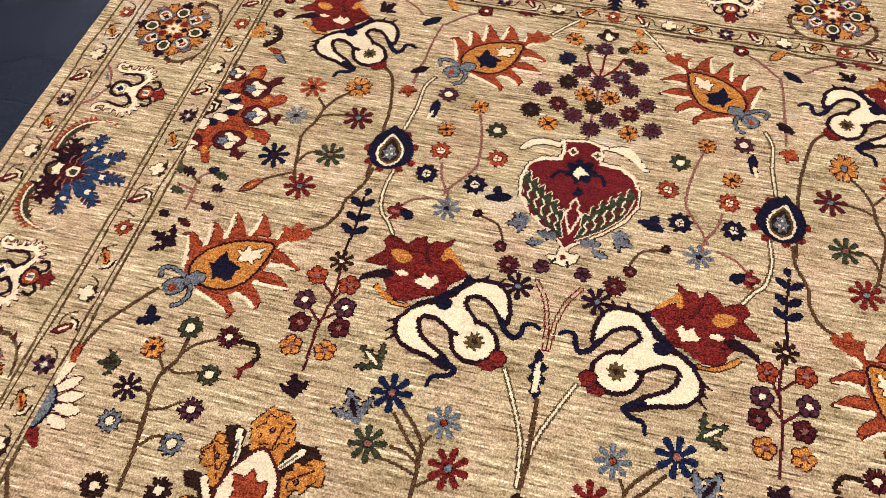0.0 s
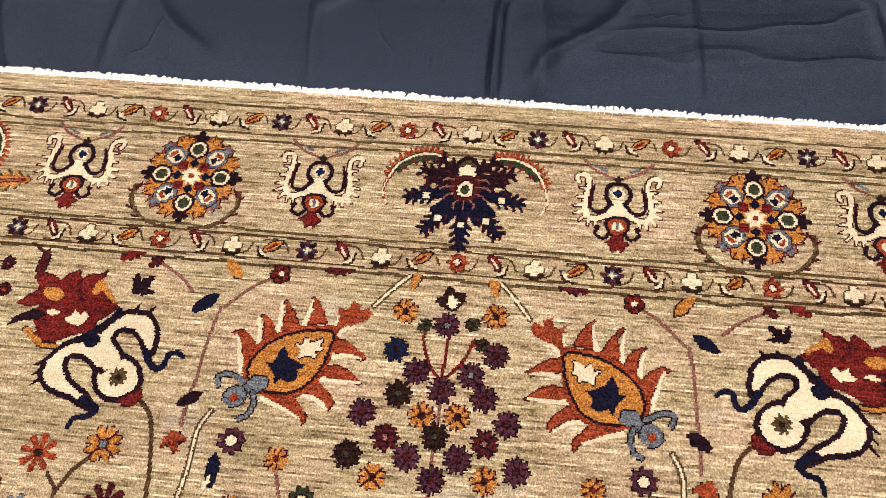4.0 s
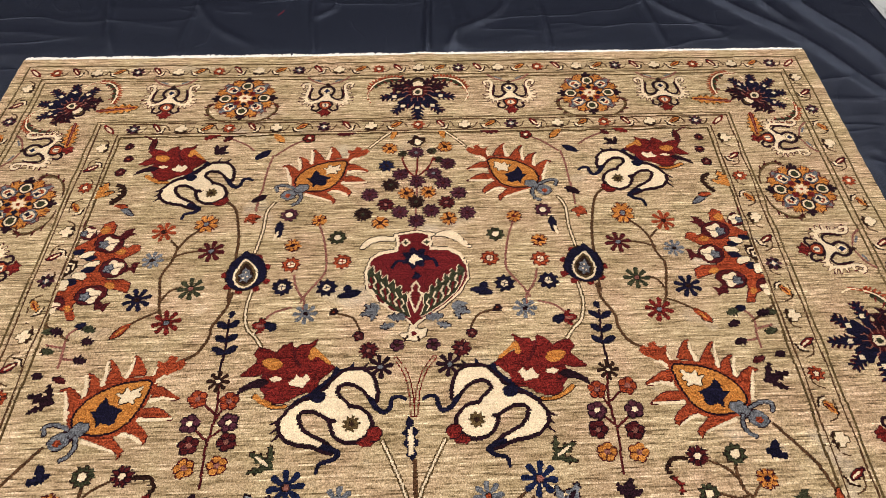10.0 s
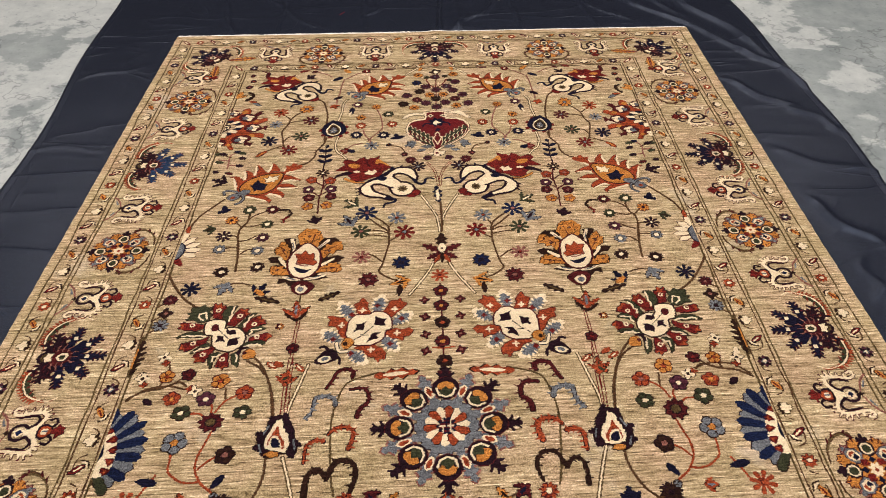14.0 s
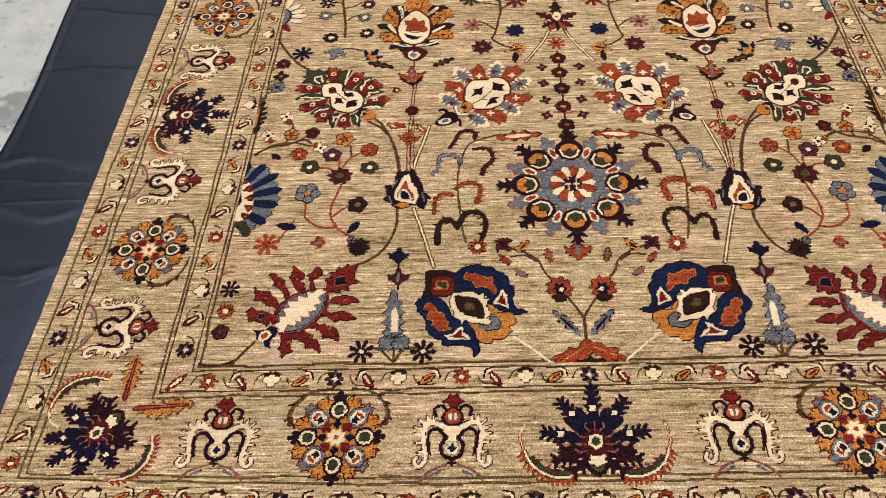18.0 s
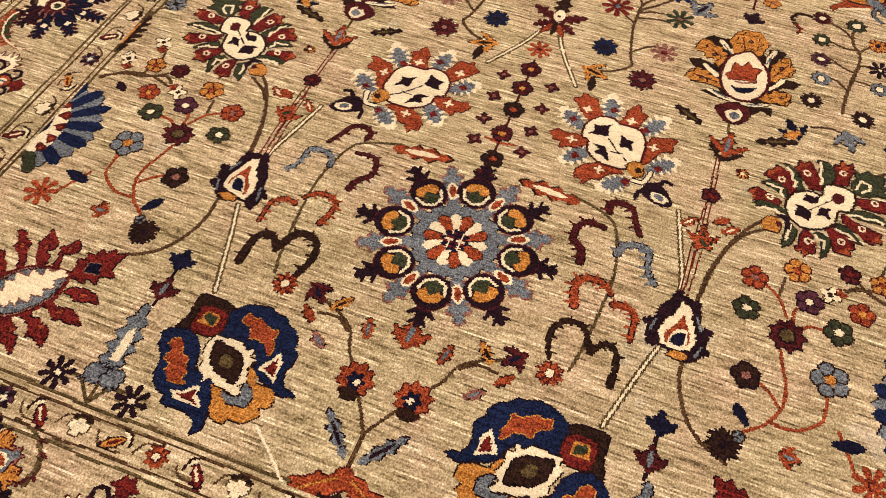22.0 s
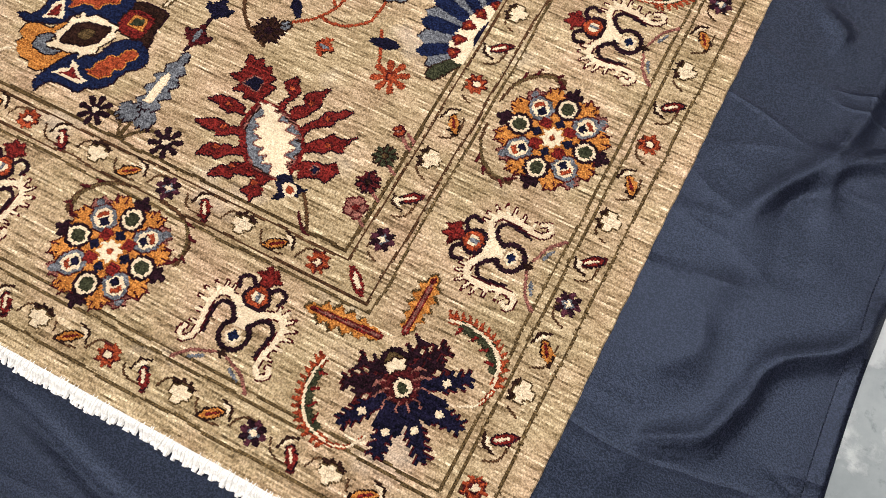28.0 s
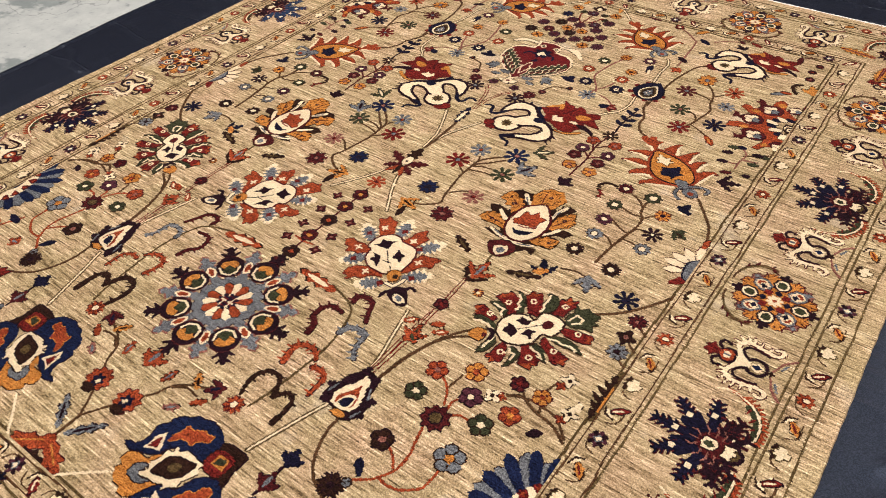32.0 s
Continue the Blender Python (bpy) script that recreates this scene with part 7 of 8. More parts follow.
    m.line("pink", "tracery", [(0, -22), (0, -42)], 3.6)
    m.poly("ivory", "bead", [(-7, -82), (7, -82), (7, -69), (-7, -69)])


def corner_palmette(m):
    spiked_palmette(m, "navy", True)


def blue_palmette(m):
    spiked_palmette(m, "denim")


def rosette_hooks(m):
    """Toothed half-leaves that curl round a rosette's corners on the field's side."""
    m.joined = True
    for s in (-1, 1):
        leaf = [(s * 26, 122), (s * 58, 118), (s * 92, 100), (s * 116, 66), (s * 114, 34)]
        m.curve("umber", "hooked_leaf", leaf, (4, 13))
        for foot, tip in (((88, 104), (104, 104)), ((106, 86), (122, 82)), ((114, 50), (128, 42)), ((112, 40), (102, 24))):
            m.line("maroon", "tooth", [(s * foot[0], foot[1]), (s * tip[0], tip[1])], (8, 4))
    for s in (-1, 1):
        m.curve("moss", "leaf_light", [(s * 62, 117), (s * 94, 98), (s * 114, 66), (s * 114, 48)], (3, 6))


def middle_rosette(m):
    m.bloom("sky", "ground", (0, 0), 110, 16, 0.08, edge="plum")
    for k in range(8):
        a = (k + 0.5) * math.pi / 4
        c, s = math.cos(a), math.sin(a)
        at = lambda r, q=0.0: (r * c - q * s, (r * s + q * c) * 0.97)
        m.leaf("pink", "bud_frill", [at(96), at(222)], w=54, teeth=5, fat=0.6)
        m.leaf("sky", "bud_tail", [at(90), at(216)], w=46, teeth=5, fat=0.6)
        m.leaf("ivory", "bud_rim", [at(116), at(168)], w=28)
        m.leaf("rust", "bud_heart", [at(124), at(160)], w=16)
    for k in range(8):
        a = k * math.pi / 4
        c, s = math.cos(a), math.sin(a)
        at = lambda r, q=0.0: (r * c - q * s, (r * s + q * c) * 0.97)
        m.line("plum", "stalk", [at(170), at(228)], (30, 15))
        for q in (-1, 1):
            m.line("plum", "fork", [at(192, q * 6), at(206, q * 27)], (14, 7))
            m.line("plum", "fork", [at(212), at(228, q * 18)], (12, 6))
        ring = [at(146 + 44 * math.cos(b), 42 * math.sin(b)) for b in np.arange(0, 6.28, 0.3)]
        m.poly("plum", "bulb", ring, edge="maroon")
        ring = [at(154 + 18 * math.cos(b), 28 * math.sin(b)) for b in np.arange(0, 6.28, 0.3)]
        m.poly("orange", "bulb_glow", ring)
        m.poly("green", "bulb_leaf", [at(112, -18), at(112, 18), at(132, 22), at(146, 8), at(154, 0), at(146, -8), at(132, -22)])
        m.line("ivory", "bulb_rim", [at(144, -30), at(120, -22), at(110, 0), at(120, 22), at(144, 30)], 6)
    for k in range(14):
        a = k * math.pi / 7 + 0.1
        m.leaf("rust" if k % 2 else "ivory", "petal", [(22 * math.cos(a), 22 * math.sin(a)), (73 * math.cos(a), 73 * math.sin(a))], w=25, fat=0.8, edge="brown" if k % 2 else "none")
    m.bloom("navy", "core", (0, 0), 33, 10, 0.12)
    m.poly("wine", "lattice", [(-22, -14), (-14, -22), (14, -22), (22, -14), (22, 14), (14, 22), (-14, 22), (-22, 14)])
    for q in (-12, 0, 12):
        m.line("navy" if q else "ivory", "lattice_line", [(-22, q), (22, q)], 4)
        m.line("ivory" if q else "navy", "lattice_line", [(q, -22), (q, 22)], 4)


def plus(m):
    m.poly("brown", "shadow", [(-16, 4), (16, 4), (22, 16), (12, 20), (9, 26), (2, 19), (-6, 26), (-10, 20), (-22, 18)])
    m.poly("ivory", "cross", [(-18, -4), (-8, -8), (-7, -17), (7, -17), (8, -8), (18, -5), (18, 8), (7, 9), (5, 15), (-6, 15), (-8, 8), (-18, 8)], edge="olive")
    m.poly("ivory", "cross_light", [(-6, -6), (6, -6), (6, 6), (-6, 6)])


def small_star(m):
    for k in range(8):
        a = k * math.pi / 4
        m.leaf("plum" if k % 2 else "violet", "petal", [(0, 0), (24 * math.cos(a), 24 * math.sin(a))], w=11, fat=0.7)
    m.bloom("sky", "ring", (0, 0), 11, 4, 0.2)
    m.bloom("ivory", "heart", (0, 0), 7, 4, 0.2)


def small_rosette(m):
    m.bloom("maroon", "outline", (0, 0), 23, 8, 0.16)
    m.bloom("rust", "petals", (0, 0), 21, 8, 0.2)
    m.bloom("maroon", "ring", (0, 0), 10, 5, 0.1)
    m.bloom("ivory", "heart", (0, 0), 7, 5, 0.1)


def hooked_leaf(m, colour="red"):
    m.line("brown", "hook", [(-2, 24), (19, 19), (25, 0)], 4)
    m.line("ivory", "hook_light", [(4, 18), (15, 14), (18, 5)], 4.5)
    m.leaf("brown" if colour != "red" else "maroon", "rim", [(13, 9), (-28, -18)], w=23, teeth=3)
    m.leaf(colour, "leaf", [(10, 7), (-23, -15)], w=16)
    m.line("ivory" if colour == "red" else "red", "vein", [(5, 4), (-12, -8)], 5)


def amber_leaf(m):
    hooked_leaf(m, "orange")


def frame_line(colour, u, top, bottom, wide):
    """One woven line all the way round, never quite straight."""
    m = Motif("border_line")
    m.under, m.joined, m.outlined = True, True, False
    rng = random.Random(int(u * 7 + top))
    corners = [(-u, bottom), (u, bottom), (u, top), (-u, top), (-u, bottom)]
    for (x0, y0), (x1, y1) in zip(corners, corners[1:]):
        n = 44
        way = [(x0 + (x1 - x0) * k / n + rng.gauss(0, 1.7), y0 + (y1 - y0) * k / n + rng.gauss(0, 1.7)) for k in range(n + 1)]
        m.line(colour, "border_line", [(x0, y0)] + way[1:-1] + [(x1, y1)], wide)


def guard(u, top, bottom, n_wide, n_high, shift):
    """A narrow band of small flowers and hooked leaves all round, joined by a broken vine."""
    kinds = ((small_rosette, "guard_rosette"), (hooked_leaf, "guard_leaf"), (plus, "guard_cross"), (amber_leaf, "guard_leaf"),
             (small_star, "guard_star"), (hooked_leaf, "guard_leaf"), (plus, "guard_cross"), (amber_leaf, "guard_leaf"))
    for (a, b, count, turn, start) in (((-u, top), (u, top), n_wide, 180, shift), ((-u, bottom), (u, bottom), n_wide, 0, shift + 4),
                                       ((-u, bottom), (-u, top), n_high, -90, 3), ((u, bottom), (u, top), n_high, 90, 3)):
        for k in range(1, count):
            s = k / count
            p = (a[0] + (b[0] - a[0]) * s, a[1] + (b[1] - a[1]) * s)
            fn, name = kinds[(k - count // 2 + start) % 8]
            vine = Motif("vine", p, turn)
            side = 15 if k % 2 else -15
            vine.curve("umber", "vine", [(-40, -side * 0.5), (-30, side * 0.8), (-10, side * 1.2), (14, side)], 3.4)
            flip = 1 if (k % 4 < 2) else -1
            fn(Motif(name, p, turn + (0 if flip > 0 or fn in (plus, small_star, small_rosette) else 90)))
    for x in (-u, u):
        for y in (bottom, top):
            m = Motif("guard_leaf", (x, y), 45 if x * (y - 500) > 0 else -45)
            m.leaf("red", "guard_leaf", [(-30, 0), (30, 0)], w=20)
            m.leaf("ivory", "vein", [(-18, 0), (18, 0)], w=9)


def weave_border():
    BORDER_U, TOP, BOTTOM = 1164, 2287, -730
    for u, top, bottom, wide, colour in ((1352, 2470, -912, 5, "moss"), (1288, 2400, -838, 5, "moss"), (1272, 2382, -824, 5, "moss"),
                                         (1034, 2176, -626, 5, "moss"), (1022, 2164, -614, 4, "umber"), (956, 2115, -561, 4, "umber"), (943, 2102, -548, 6, "olive")):
        frame_line(colour, u, top, bottom, wide)
    guard(1318, 2434, -878, 38, 40, 2)
    guard(988, 2140, -587, 26, 32, 0)
    corner = "navy and plum spiked palmette between red and green arcs in the rug's corner"
    spiked, rose, scrolled = "navy and plum spiked palmette between red and green arcs", "amber rosette with green and ivory eyes", "ivory scroll with a rust pendant"
    for u in (-1146, 1146):
        figure(corner_palmette, "corner_palmette", (u, 2262), 135 if u > 0 else -135, 0.86, False, corner)
        figure(corner_palmette, "corner_palmette", (u, -712), 45 if u > 0 else -45, 0.9, False, corner)
    figure(spiked_palmette, "border_palmette", (-2, 2297), 0, 1.0, False, spiked)
    figure(spiked_palmette, "border_palmette", (0, -745), 180, 1.0, False, spiked)
    for fn, u, v in ((blue_palmette, -1178, 1320), (spiked_palmette, 1180, 1290), (spiked_palmette, -1174, 311), (spiked_palmette, 1182, 303)):
        figure(fn, "border_palmette", (u, v), 90 if u < 0 else -90, 0.96, False, spiked if fn is spiked_palmette else "indigo and plum spiked palmette between red and green arcs")
    for v in (1823, 794, -198):
        figure(rosette, "border_rosette", (-1160, v), 0, 0.93, True, rose)
    figure(rosette, "border_rosette", (-582, TOP), 0, 0.93, True, rose)
    figure(rosette, "border_rosette", (-588, BOTTOM), 0, 0.95, True, rose)
    for v in (1823, 794, -198):
        figure(rosette_hooks, "rosette_tendril", (-1162, v), -90, 0.97, True)
    figure(rosette_hooks, "rosette_tendril", (-582, TOP), 180, 0.97, True)
    figure(rosette_hooks, "rosette_tendril", (-588, BOTTOM), 0, 0.97, True)
    for v in (2050, 1590, 1040, 560, 45, -434):
        figure(scroll, "border_scroll", (-1168, v), 90, 0.97, True, scrolled)
    for u in (310, 832):
        figure(scroll, "border_scroll", (-u, 2288), 0, 1.0, True, scrolled)
    for u in (323, 856):
        figure(scroll, "border_scroll", (-u, -728), 180, 1.0, True, scrolled)
    for sx in (-1, 1):
        for (x0, y0), (x1, y1) in (((1050, 2232), (920, 2250)), ((1104, 2168), (1098, 2055)), ((1102, -626), (1102, -512)), ((1068, -652), (930, -661))):
            m = Motif("corner_leaf", (0, 0), mirror=sx < 0)
            m.leaf("olive", "corner_leaf_edge", [(x0, y0), (x1, y1)], w=46, teeth=6, fat=0.6)
            m.leaf("orange", "corner_leaf", [(x0, y0), (x1 * 0.97 + x0 * 0.03, y1 * 0.97 + y0 * 0.03)], w=38, teeth=6, fat=0.6)
            m.line("red", "vein", [(x0, y0), (x1 * 0.88 + x0 * 0.12, y1 * 0.88 + y0 * 0.12)], (13, 8))
            m.line("pink", "vein_light", [(x0, y0), (x1 * 0.8 + x0 * 0.2, y1 * 0.8 + y0 * 0.2)], 4)


lay_ground(True)
weave_border()


def frame_plant(m):
    """Half a thorny leaf that leans on the field's frame."""
    m.line("olive", "plant", [(0, -78), (0, 78)], (13, 9))
    for k, long in enumerate((16, 24, 32, 30, 22, 14)):
        y = -62 + k * 22
        m.leaf("brown", "thorn", [(2, y - 8), (-long, y + 10)], w=15, fat=0.4)
        m.line("brown", "thorn_foot", [(-4, y - 12), (-4, y + 12)], 9)
    m.line("orange", "vein", [(3, -50), (3, 26)], (7, 5))


figure(frame_plant, "frame_plant", (950, 292), 0, 1.0, True, "dark brown thorny half leaf with an amber vein on the field frame")
figure(middle_rosette, "middle_rosette", (3, 2), size=0.92, both=False, label="round grey-blue rosette with ivory and rust petals and dark bulbs")


# ---- the knots become meshes ----
def swell(u, v):
    """The rug's slight waves, in metres, from plan metres."""
    z = 0.0016 * np.sin(2.3 * u + 1.1 * v) * np.sin(1.7 * v - 0.6 * u) + 0.0012 * np.sin(5.1 * v + 0.8 * u)
    return z + 0.006 * np.exp(-((u - 0.01) / 0.05) ** 2) * np.clip((v - 1.9) / 0.6, 0, 1)


def plan_to_place(u_mm, v_mm, lift):
    u, v = u_mm / 1000.0, v_mm / 1000.0
    x, y = warp(u, v)
    return np.stack([x, y, RUG_Z + swell(u, v) + lift], -1)


rug_rows = np.linspace(V0, V1, 90)
rug_cols = np.linspace(U0, U1, 70)


def rug_body():
    gu, gv = np.meshgrid(rug_cols, rug_rows)
    top = plan_to_place(gu * 1000, gv * 1000, -0.0025).reshape(-1, 3)
    low = top.copy()
    low[:, 2] = 0.003
    w, h = len(rug_cols), len(rug_rows)
    n = w * h
    faces = [(j * w + i, j * w + i + 1, (j + 1) * w + i + 1, (j + 1) * w + i) for j in range(h - 1) for i in range(w - 1)]
    rim = [i for i in range(w)] + [j * w + w - 1 for j in range(1, h)] + [(h - 1) * w + i for i in range(w - 2, -1, -1)] + [j * w for j in range(h - 2, 0, -1)]
    faces += [(b, a, a + n, b + n) for a, b in zip(rim, rim[1:] + rim[:1])]
    return part("area_rug", np.vstack([top, low]).tolist(), faces, WOOL["selvage"])


rug = tagged(rug_body(), "camel-ground hand-knotted wool rug with vase, palmettes and flowering branches", "rug")


def runs_of(grid):
    change = np.ones((NV, NU), bool)
    change[:, 1:] = grid[:, 1:] != grid[:, :-1]
    rows, first = np.nonzero(change)
    last = np.append(first[1:], 0)
    last[np.append(rows[1:] != rows[:-1], True)] = NU
    return rows, first, last, grid[rows, first]


def patches(rows, first, last, who):
    """Numbers the connected patches of knots of one owner: one number a run."""
    boss = list(range(len(rows)))

    def top(k):
        while boss[k] != k:
            boss[k] = boss[boss[k]]
            k = boss[k]
        return k

    row_at = np.searchsorted(rows, np.arange(NV + 1)).tolist()
    f, e, w = first.tolist(), last.tolist(), who.tolist()
    for j in range(1, NV):
        a, b = row_at[j - 1], row_at[j]
        end_a, end_b = b, row_at[j + 1]
        while a < end_a and b < end_b:
            if w[a] == w[b] and f[a] <= e[b] and f[b] <= e[a]:
                p, q = top(a), top(b)
                if p != q:
                    boss[max(p, q)] = min(p, q)
            if e[a] < e[b]:
                a += 1
            else:
                b += 1
    return np.array([top(k) for k in range(len(boss))])


def weave():
    for _ in range(2):  # stray knots take the colour beside them
        rows, first, last, who = runs_of(OWNER)
        patch = patches(rows, first, last, who)
        size = np.bincount(patch, last - first, len(rows))
        for k in np.nonzero((size[patch] < 3) & (first > 0))[0]:
            OWNER[rows[k], first[k]:last[k]] = OWNER[rows[k], first[k] - 1]
    rows, first, last, who = runs_of(OWNER)
    patch = patches(rows, first, last, who)
    patch[who < GROUNDS] = who[who < GROUNDS] - GROUNDS
    grid = np.repeat(patch, last - first).reshape(NV, NU)
    jj, ii = np.nonzero(grid >= -GROUNDS)
    key = grid[jj, ii]
    order = np.argsort(key, kind="stable")
    jj, ii, key = jj[order], ii[order], key[order]
    names, begin = np.unique(key, return_index=True)
    begin = np.append(begin, len(key))
    groups = {}
    for n, k in enumerate(names):
        groups.setdefault(int(OWNER[jj[begin[n]], ii[begin[n]]]), []).append((begin[n + 1] - begin[n], np.arange(begin[n], begin[n + 1])))
    made = {}
    parents = {p for _, _, p, _ in PIECES}
    for k, (name, colour, parent, label) in enumerate(PIECES):
        above = rug if not parent else made.get(parent)
        if k not in groups:
            if k in parents:
                made[k] = new(name)
                made[k].parent = above
                tagged(made[k], label)
            continue
        found = sorted(groups[k], key=lambda g: -g[0])
        whole = [found[0][1]] + [g for n, g in found[1:] if n >= 30]
        whole[0] = np.concatenate([whole[0]] + [g for n, g in found[1:] if n < 30])
        for at in whole:
            ob = knots(name, jj[at], ii[at], k >= GROUNDS, colour, above)
            if k not in made:
                made[k] = tagged(ob, label)


def knots(name, j, i, raised, colour, above):
    """One mesh of knots that share their corners; a figure stands proud of the ground and has sides."""
    e = i + 1
    if not raised:  # plain ground: strips of up to twelve knots
        turn = np.ones(len(i), bool)
        turn[1:] = (j[1:] != j[:-1]) | (i[1:] != i[:-1] + 1) | (i[1:] % 12 == 0)
        begin = np.nonzero(turn)[0]
        end = np.append(begin[1:], len(i)) - 1
        j, i, e = j[begin], i[begin], i[end] + 1
    corner = np.concatenate([j * (NU + 1) + i, j * (NU + 1) + e, (j + 1) * (NU + 1) + e, (j + 1) * (NU + 1) + i])
    ids, index = np.unique(corner, return_inverse=True)
    quads = index.reshape(4, -1).T
    u, v = U0 * 1000 + (ids % (NU + 1)) * STEP, V0 * 1000 + (ids // (NU + 1)) * STEP
    verts = plan_to_place(u, v, 0.0007 if raised else 0.0)
    if raised:
        edges = np.concatenate([quads[:, [0, 1]], quads[:, [1, 2]], quads[:, [2, 3]], quads[:, [3, 0]]])
        low, high = edges.min(1), edges.max(1)
        code = low.astype(np.int64) * len(ids) + high
        _, where, count = np.unique(code, return_index=True, return_counts=True)
        rim = edges[where[count == 1]]
        n = len(ids)
        skirt = verts.copy()
        skirt[:, 2] -= 0.0012
        verts = np.concatenate([verts, skirt])
        quads = np.concatenate([quads, np.stack([rim[:, 1], rim[:, 0], rim[:, 0] + n, rim[:, 1] + n], 1)])
    me = bpy.data.meshes.new(name)
    me.vertices.add(len(verts))
    me.vertices.foreach_set("co", verts.astype(np.float32).ravel())
    me.loops.add(quads.size)
    me.loops.foreach_set("vertex_index", quads.astype(np.int32).ravel())
    me.polygons.add(len(quads))
    me.polygons.foreach_set("loop_start", np.arange(0, quads.size, 4, dtype=np.int32))
    me.update(calc_edges=True)
    me.materials.append(WOOL[colour])
    ob = new(name, me)
    ob.parent = above
    return ob


weave()


# ---- cloth under the rug ----
CREASES = [  # from x, y to x, y, half width, height in metres
    (1.49, 2.98, 1.76, 2.26, 0.030, 0.016), (1.20, 2.92, 1.67, 2.24, 0.026, 0.012), (1.67, 2.24, 1.86, 1.84, 0.028, 0.012),
    (1.42, 1.95, 1.68, 1.66, 0.024, 0.011), (1.68, 1.66, 1.83, 1.44, 0.024, 0.011), (1.46, 1.30, 1.84, 1.10, 0.030, 0.007),
    (1.67, 0.30, 1.50, -0.18, 0.034, 0.013), (1.72, 0.14, 1.59, -0.09, 0.030, 0.012), (1.415, 0.272, 1.472, 0.194, 0.008, 0.005),
    (1.46, 0.37, 1.515, 0.22, 0.020, 0.009), (1.50, 0.62, 1.47, 0.42, 0.024, 0.006), (1.44, 0.98, 1.60, 0.70, 0.026, 0.010),
    (1.60, -0.01, 1.56, -0.24, 0.030, -0.009), (1.73, -0.25, 1.57, -0.49, 0.026, 0.013), (1.57, -0.49, 1.44, -0.68, 0.026, 0.013),
    (1.50, -0.30, 1.45, -0.50, 0.040, 0.008), (1.80, 0.75, 1.48, 0.45, 0.030, 0.007), (1.45, -0.85, 1.70, -1.10, 0.030, 0.009),
    (-0.33, 3.9, -0.33, 2.55, 0.016, 0.006), (0.115, 4.1, 0.10, 2.50, 0.013, 0.020), (0.185, 4.1, 0.165, 2.50, 0.060, 0.012), (0.085, 4.1, 0.07, 2.50, 0.012, -0.007),
    (0.51, 3.8, 0.51, 2.50, 0.012, 0.005), (0.95, 3.6, 0.94, 2.55, 0.014, 0.005), (0.44, 2.92, 0.18, 2.59, 0.020, 0.006),
    (-0.23, 2.98, -0.32, 2.76, 0.018, 0.006), (-0.85, 3.5, -0.80, 2.60, 0.014, 0.004), (-1.30, 3.3, -1.05, 2.62, 0.020, 0.006),
    (-0.95, 3.05, -0.60, 2.62, 0.022, 0.005), (0.80, 3.1, 1.15, 2.62, 0.022, 0.006), (1.05, 3.5, 1.45, 2.75, 0.026, 0.010),
    (-1.76, 1.49, -1.39, 1.48, 0.012, 0.004), (-1.76, 0.14, -1.40, 0.13, 0.014, 0.005), (-1.70, -0.26, -1.40, -0.27, 0.014, 0.006),
    (-1.72, -0.07, -1.41, -0.06, 0.014, 0.005), (-1.74, 0.62, -1.45, 0.52, 0.018, 0.004), (-1.72, 2.1, -1.38, 2.25, 0.018, 0.004),
    (-1.30, -1.02, -0.60, -1.10, 0.030, 0.007), (-0.30, -1.05, 0.40, -1.16, 0.030, 0.007), (0.50, -1.02, 1.10, -1.05, 0.026, 0.008),
]


def cloth_height(x, y):
    z = 0.0025 + 0.0012 * np.sin(3.1 * x + 2.0 * y) + 0.0010 * np.sin(5.3 * y - 2.2 * x)
    for x0, y0, x1, y1, wide, high in CREASES:
        wide, high = wide * 0.85, high * 1.5
        dx, dy = x1 - x0, y1 - y0
        d2 = dx * dx + dy * dy
        s = ((x - x0) * dx + (y - y0) * dy) / d2
        bend = 0.02 * np.sin(7.0 * s + 40 * x0)
        away = ((x - x0) * dy - (y - y0) * dx) / math.sqrt(d2) + bend
        z = z + high * (np.exp(-(away / wide) ** 2) * 0.5 + 0.5 * np.exp(-abs(away) / wide * 2.2)) * np.clip((s + 0.15) / 0.25, 0, 1) * np.clip((1.15 - s) / 0.25, 0, 1)
    out = np.maximum(np.maximum(-1.40 - x, x - 1.43), np.maximum(-0.96 - y, y - 2.50))
    return 0.001 + np.maximum(z, 0.0004) * np.clip(out / 0.07, 0, 1)


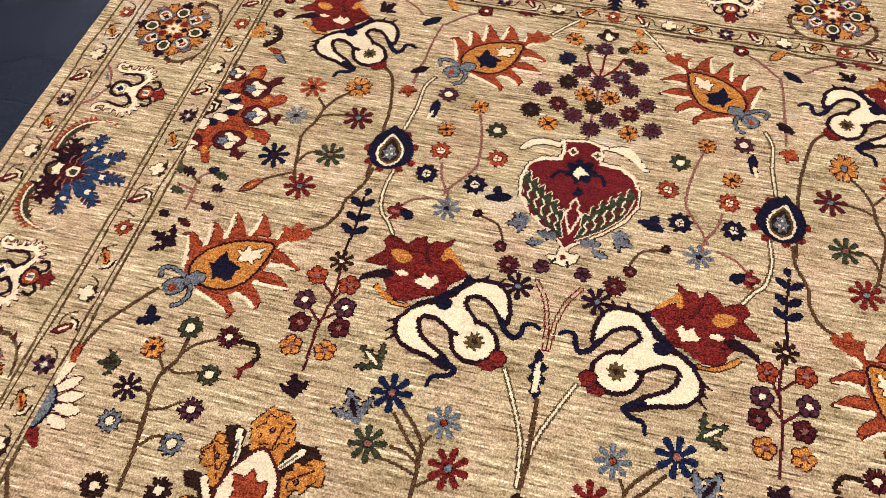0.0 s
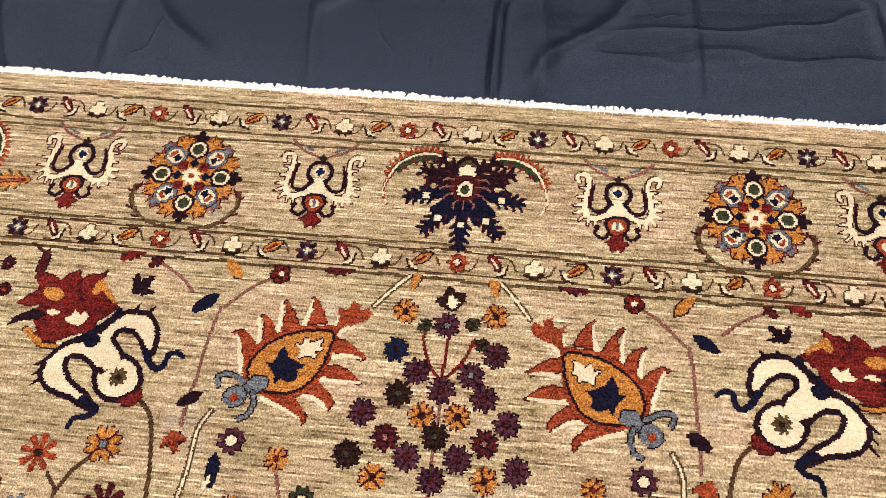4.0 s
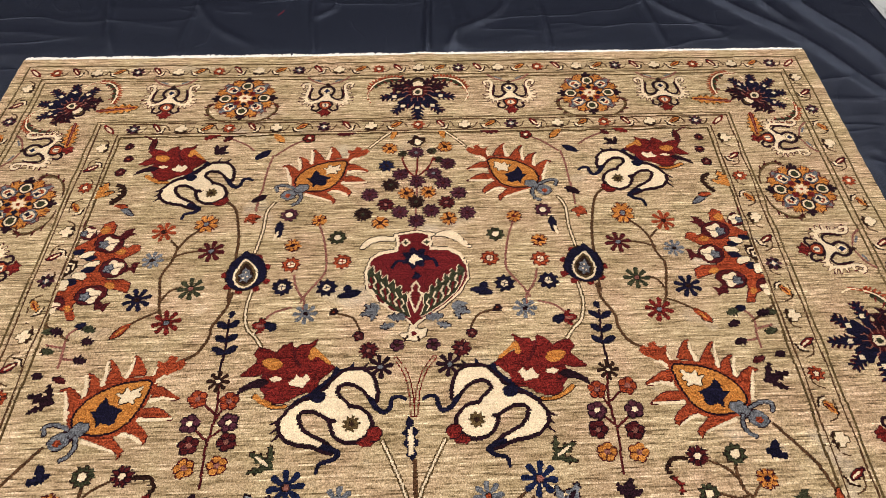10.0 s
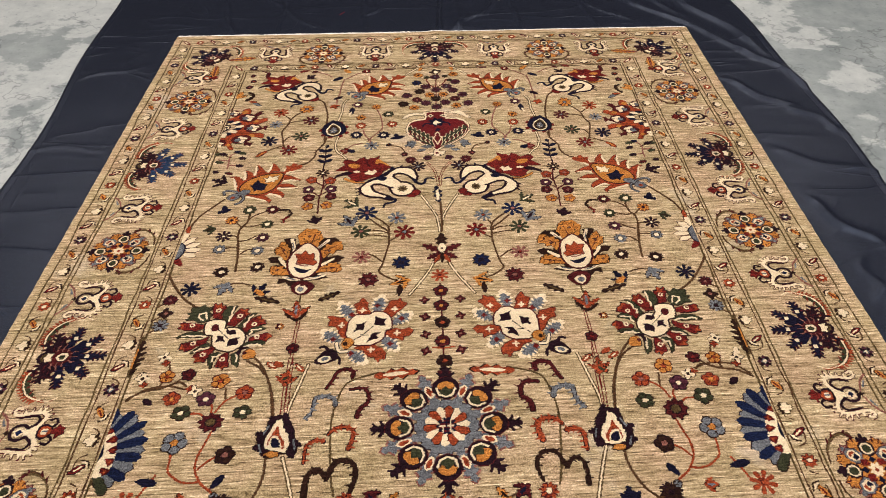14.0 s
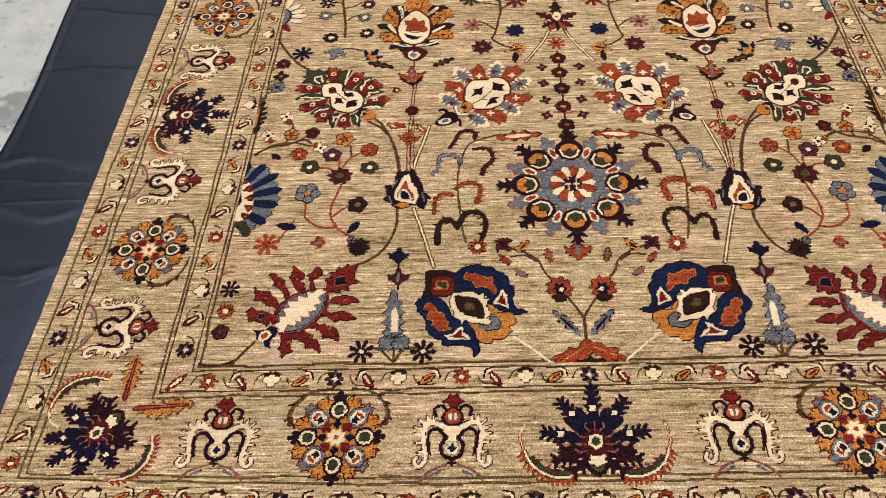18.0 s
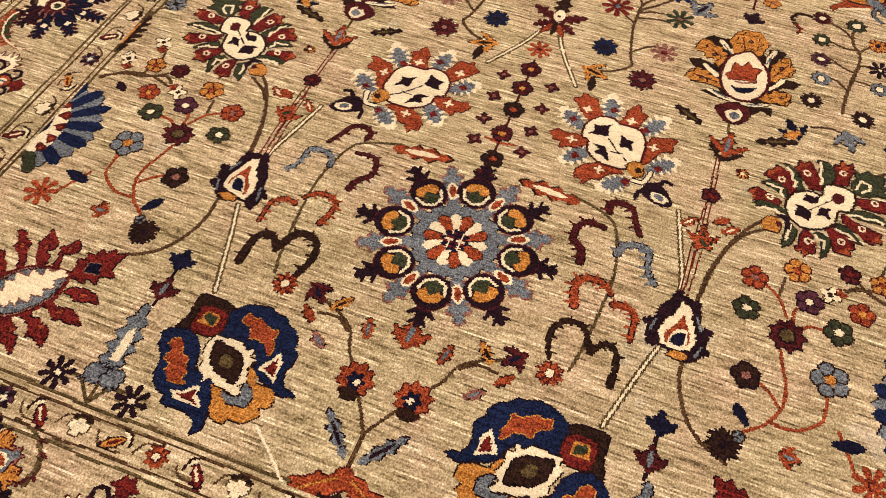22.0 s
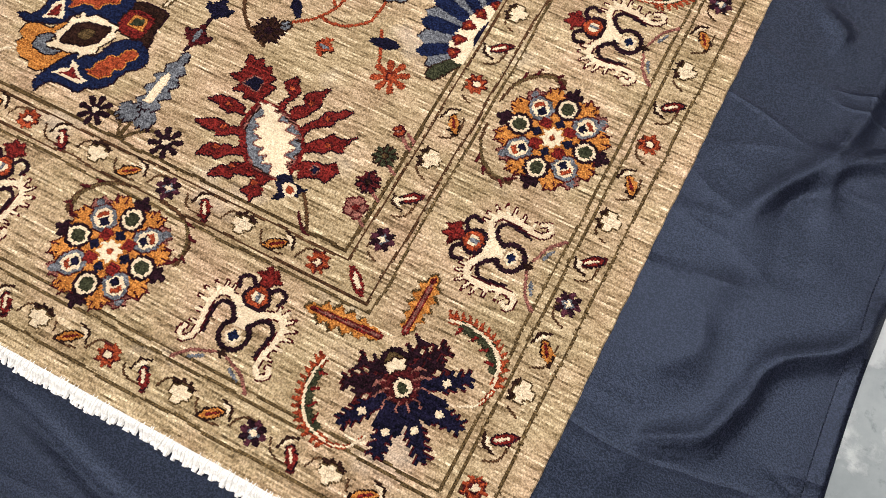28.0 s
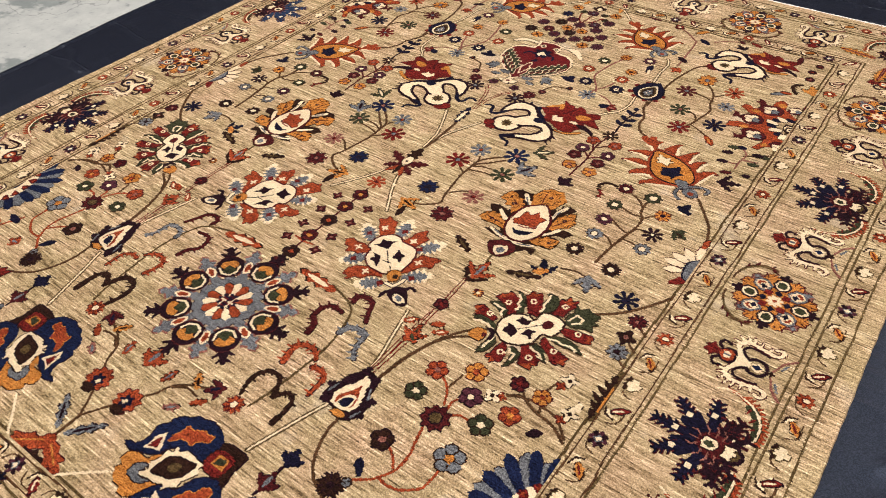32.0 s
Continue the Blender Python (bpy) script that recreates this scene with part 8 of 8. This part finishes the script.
def cloth():
    t, ys = np.linspace(0, 1, 360), np.linspace(-1.75, 4.3, 520)
    left = -1.775 + 0.035 * np.sin(1.3 * ys + 0.4) + 0.012 * np.sin(4.7 * ys)
    right = 1.795 + 0.045 * np.sin(1.1 * ys - 0.6) + 0.010 * np.sin(5.3 * ys)
    gx = left[:, None] + (right - left)[:, None] * t[None]
    gy = np.repeat(ys[:, None], len(t), 1)
    z = cloth_height(gx, gy)
    edge = np.minimum(gx - left[:, None], right[:, None] - gx)
    z = z + 0.0016 * (edge < 0.028) - 0.0012 * (abs(edge - 0.032) < 0.006)
    verts = np.stack([gx, gy, z], -1).reshape(-1, 3)
    w, h = len(t), len(ys)
    n = w * h
    faces = [(j * w + i, j * w + i + 1, (j + 1) * w + i + 1, (j + 1) * w + i) for j in range(h - 1) for i in range(w - 1)]
    low = verts.copy()
    low[:, 2] = 0.0
    rim = [i for i in range(w)] + [j * w + w - 1 for j in range(1, h)] + [(h - 1) * w + i for i in range(w - 2, -1, -1)] + [j * w for j in range(h - 2, 0, -1)]
    faces += [(b, a, a + n, b + n) for a, b in zip(rim, rim[1:] + rim[:1])]
    ob = part("ground_cloth", np.vstack([verts, low]).tolist(), faces, CLOTH)
    ob.data.polygons.foreach_set("use_smooth", np.ones(len(faces), bool))
    tagged(ob, "creased black satin cloth spread on the concrete floor", "cloth")
    for name, side, off in (("hem_seam", left, 0.032), ("hem_seam", right, -0.032)):  # a row of stitches along each hem
        v, f = [], []
        for k in range(0, 900):
            y = -1.74 + k * 0.0067
            x = float(np.interp(y, ys, side)) + off
            zz = float(cloth_height(np.array(x), np.array(y))) + 0.0006
            b = len(v)
            v += [(x - 0.001, y, zz - 0.001), (x + 0.001, y, zz - 0.001), (x + 0.001, y + 0.004, zz - 0.001), (x - 0.001, y + 0.004, zz - 0.001), (x, y + 0.002, zz + 0.0008)]
            f += [(b, b + 1, b + 4), (b + 1, b + 2, b + 4), (b + 2, b + 3, b + 4), (b + 3, b, b + 4)]
        tagged(part(name, v, f, CLOTH, ob, "row of black stitches"), kind="stuff")
    return ob


cloth()


# ---- cotton fringes and loose ends ----
def fringe(v_edge, out, length):
    """A knotted cotton end: a plaited band and a row of short slanting tassels."""
    rng = random.Random(11)
    v, f = [], []

    def rope(points, wide):
        b = len(v)
        for x, y, z in points:
            for a in range(5):
                v.append((x + wide * math.cos(a * 1.2566), y, z + wide * math.sin(a * 1.2566)))
        for k in range(len(points) - 1):
            for a in range(5):
                f.append((b + k * 5 + a, b + k * 5 + (a + 1) % 5, b + (k + 1) * 5 + (a + 1) % 5, b + (k + 1) * 5 + a))
        f.append(tuple(b + (len(points) - 1) * 5 + a for a in range(5)))

    count = 820
    for k in range(count):
        u = U0 + 0.004 + (U1 - U0 - 0.008) * k / (count - 1)
        x, y = warp(u, v_edge)
        z = RUG_Z + float(swell(u, v_edge)) - 0.004
        lean, long = rng.uniform(-0.005, 0.010), length * rng.uniform(0.8, 1.12) * (0.92 + 0.12 * math.sin(k * 0.11) * math.sin(k * 0.037))
        pts = [(x, y - out * 0.004, z), (x + lean * 0.3, y + out * long * 0.4, z + 0.001), (x + lean * 0.7, y + out * long * 0.75, max(z - 0.005, 0.006)), (x + lean, y + out * long, 0.006)]
        rope(pts, rng.uniform(0.0028, 0.0046))
    ob = part("fringe", v, f, FRINGE, rug, "short white cotton fringe")
    return tagged(ob, kind="stuff")


fringe(V1, 1, 0.021)
fringe(V0, -1, 0.026)


def selvage_cord(u_edge):
    """The overcast side of the rug: a thin wavering cord."""
    v, f = [], []
    n = 420
    for k in range(n + 1):
        w = V0 + (V1 - V0) * k / n
        x, y = warp(u_edge, w)
        x += 0.0006 * math.sin(k * 0.21) + 0.0006 * math.sin(k * 0.77 + 1)
        z = RUG_Z + float(swell(u_edge, w)) - 0.0045
        for a in range(6):
            v.append((x + 0.0052 * math.cos(a * 1.0472), y, z + 0.0052 * math.sin(a * 1.0472)))
    for k in range(n):
        for a in range(6):
            f.append((k * 6 + a, k * 6 + (a + 1) % 6, k * 6 + 6 + (a + 1) % 6, k * 6 + 6 + a))
    part("selvage_cord", v, f, WOOL["selvage"], rug, "overcast pale wool edge cord")


selvage_cord(U0)
selvage_cord(U1)


def thread(points, label):
    v, f = [], []
    for k, (x, y) in enumerate(points):
        z = float(cloth_height(np.array(x), np.array(y))) + 0.0012
        for a in range(4):
            v.append((x + 0.0014 * math.cos(a * 1.571), y, z + 0.0012 * math.sin(a * 1.571)))
    for k in range(len(points) - 1):
        for a in range(4):
            f.append((k * 4 + a, k * 4 + (a + 1) % 4, k * 4 + 4 + (a + 1) % 4, k * 4 + 4 + a))
    tagged(part("wool_thread", v, f, THREAD), label, "thread")


thread([(-0.482, 2.785), (-0.476, 2.797), (-0.468, 2.806), (-0.462, 2.822)], "short crimson wool thread lying on the black cloth")


def paper_scrap(x, y):
    """A curled shred of white paper."""
    z = float(cloth_height(np.array(x), np.array(y))) + 0.0006
    v, f = [], []
    for k in range(6):
        s = k / 5
        lift = 0.0025 * math.sin(math.pi * s)
        for side, up in ((-1, 0), (1, 0), (1, 0.0005), (-1, 0.0005)):
            v.append((x + 0.011 * (s - 0.5), y + side * 0.0018 * (1 - 0.5 * s) - 0.004 * s * s, z + lift + up))
    for k in range(5):
        for a in range(4):
            f.append((k * 4 + a, k * 4 + (a + 1) % 4, k * 4 + 4 + (a + 1) % 4, k * 4 + 4 + a))
    f += [(3, 2, 1, 0), (20, 21, 22, 23)]
    tagged(part("paper_scrap", v, f, FRINGE), "tiny curled white paper shred lying on the black cloth", "scrap")


paper_scrap(*[float(q) for q in warp(0.390, 2.936)])
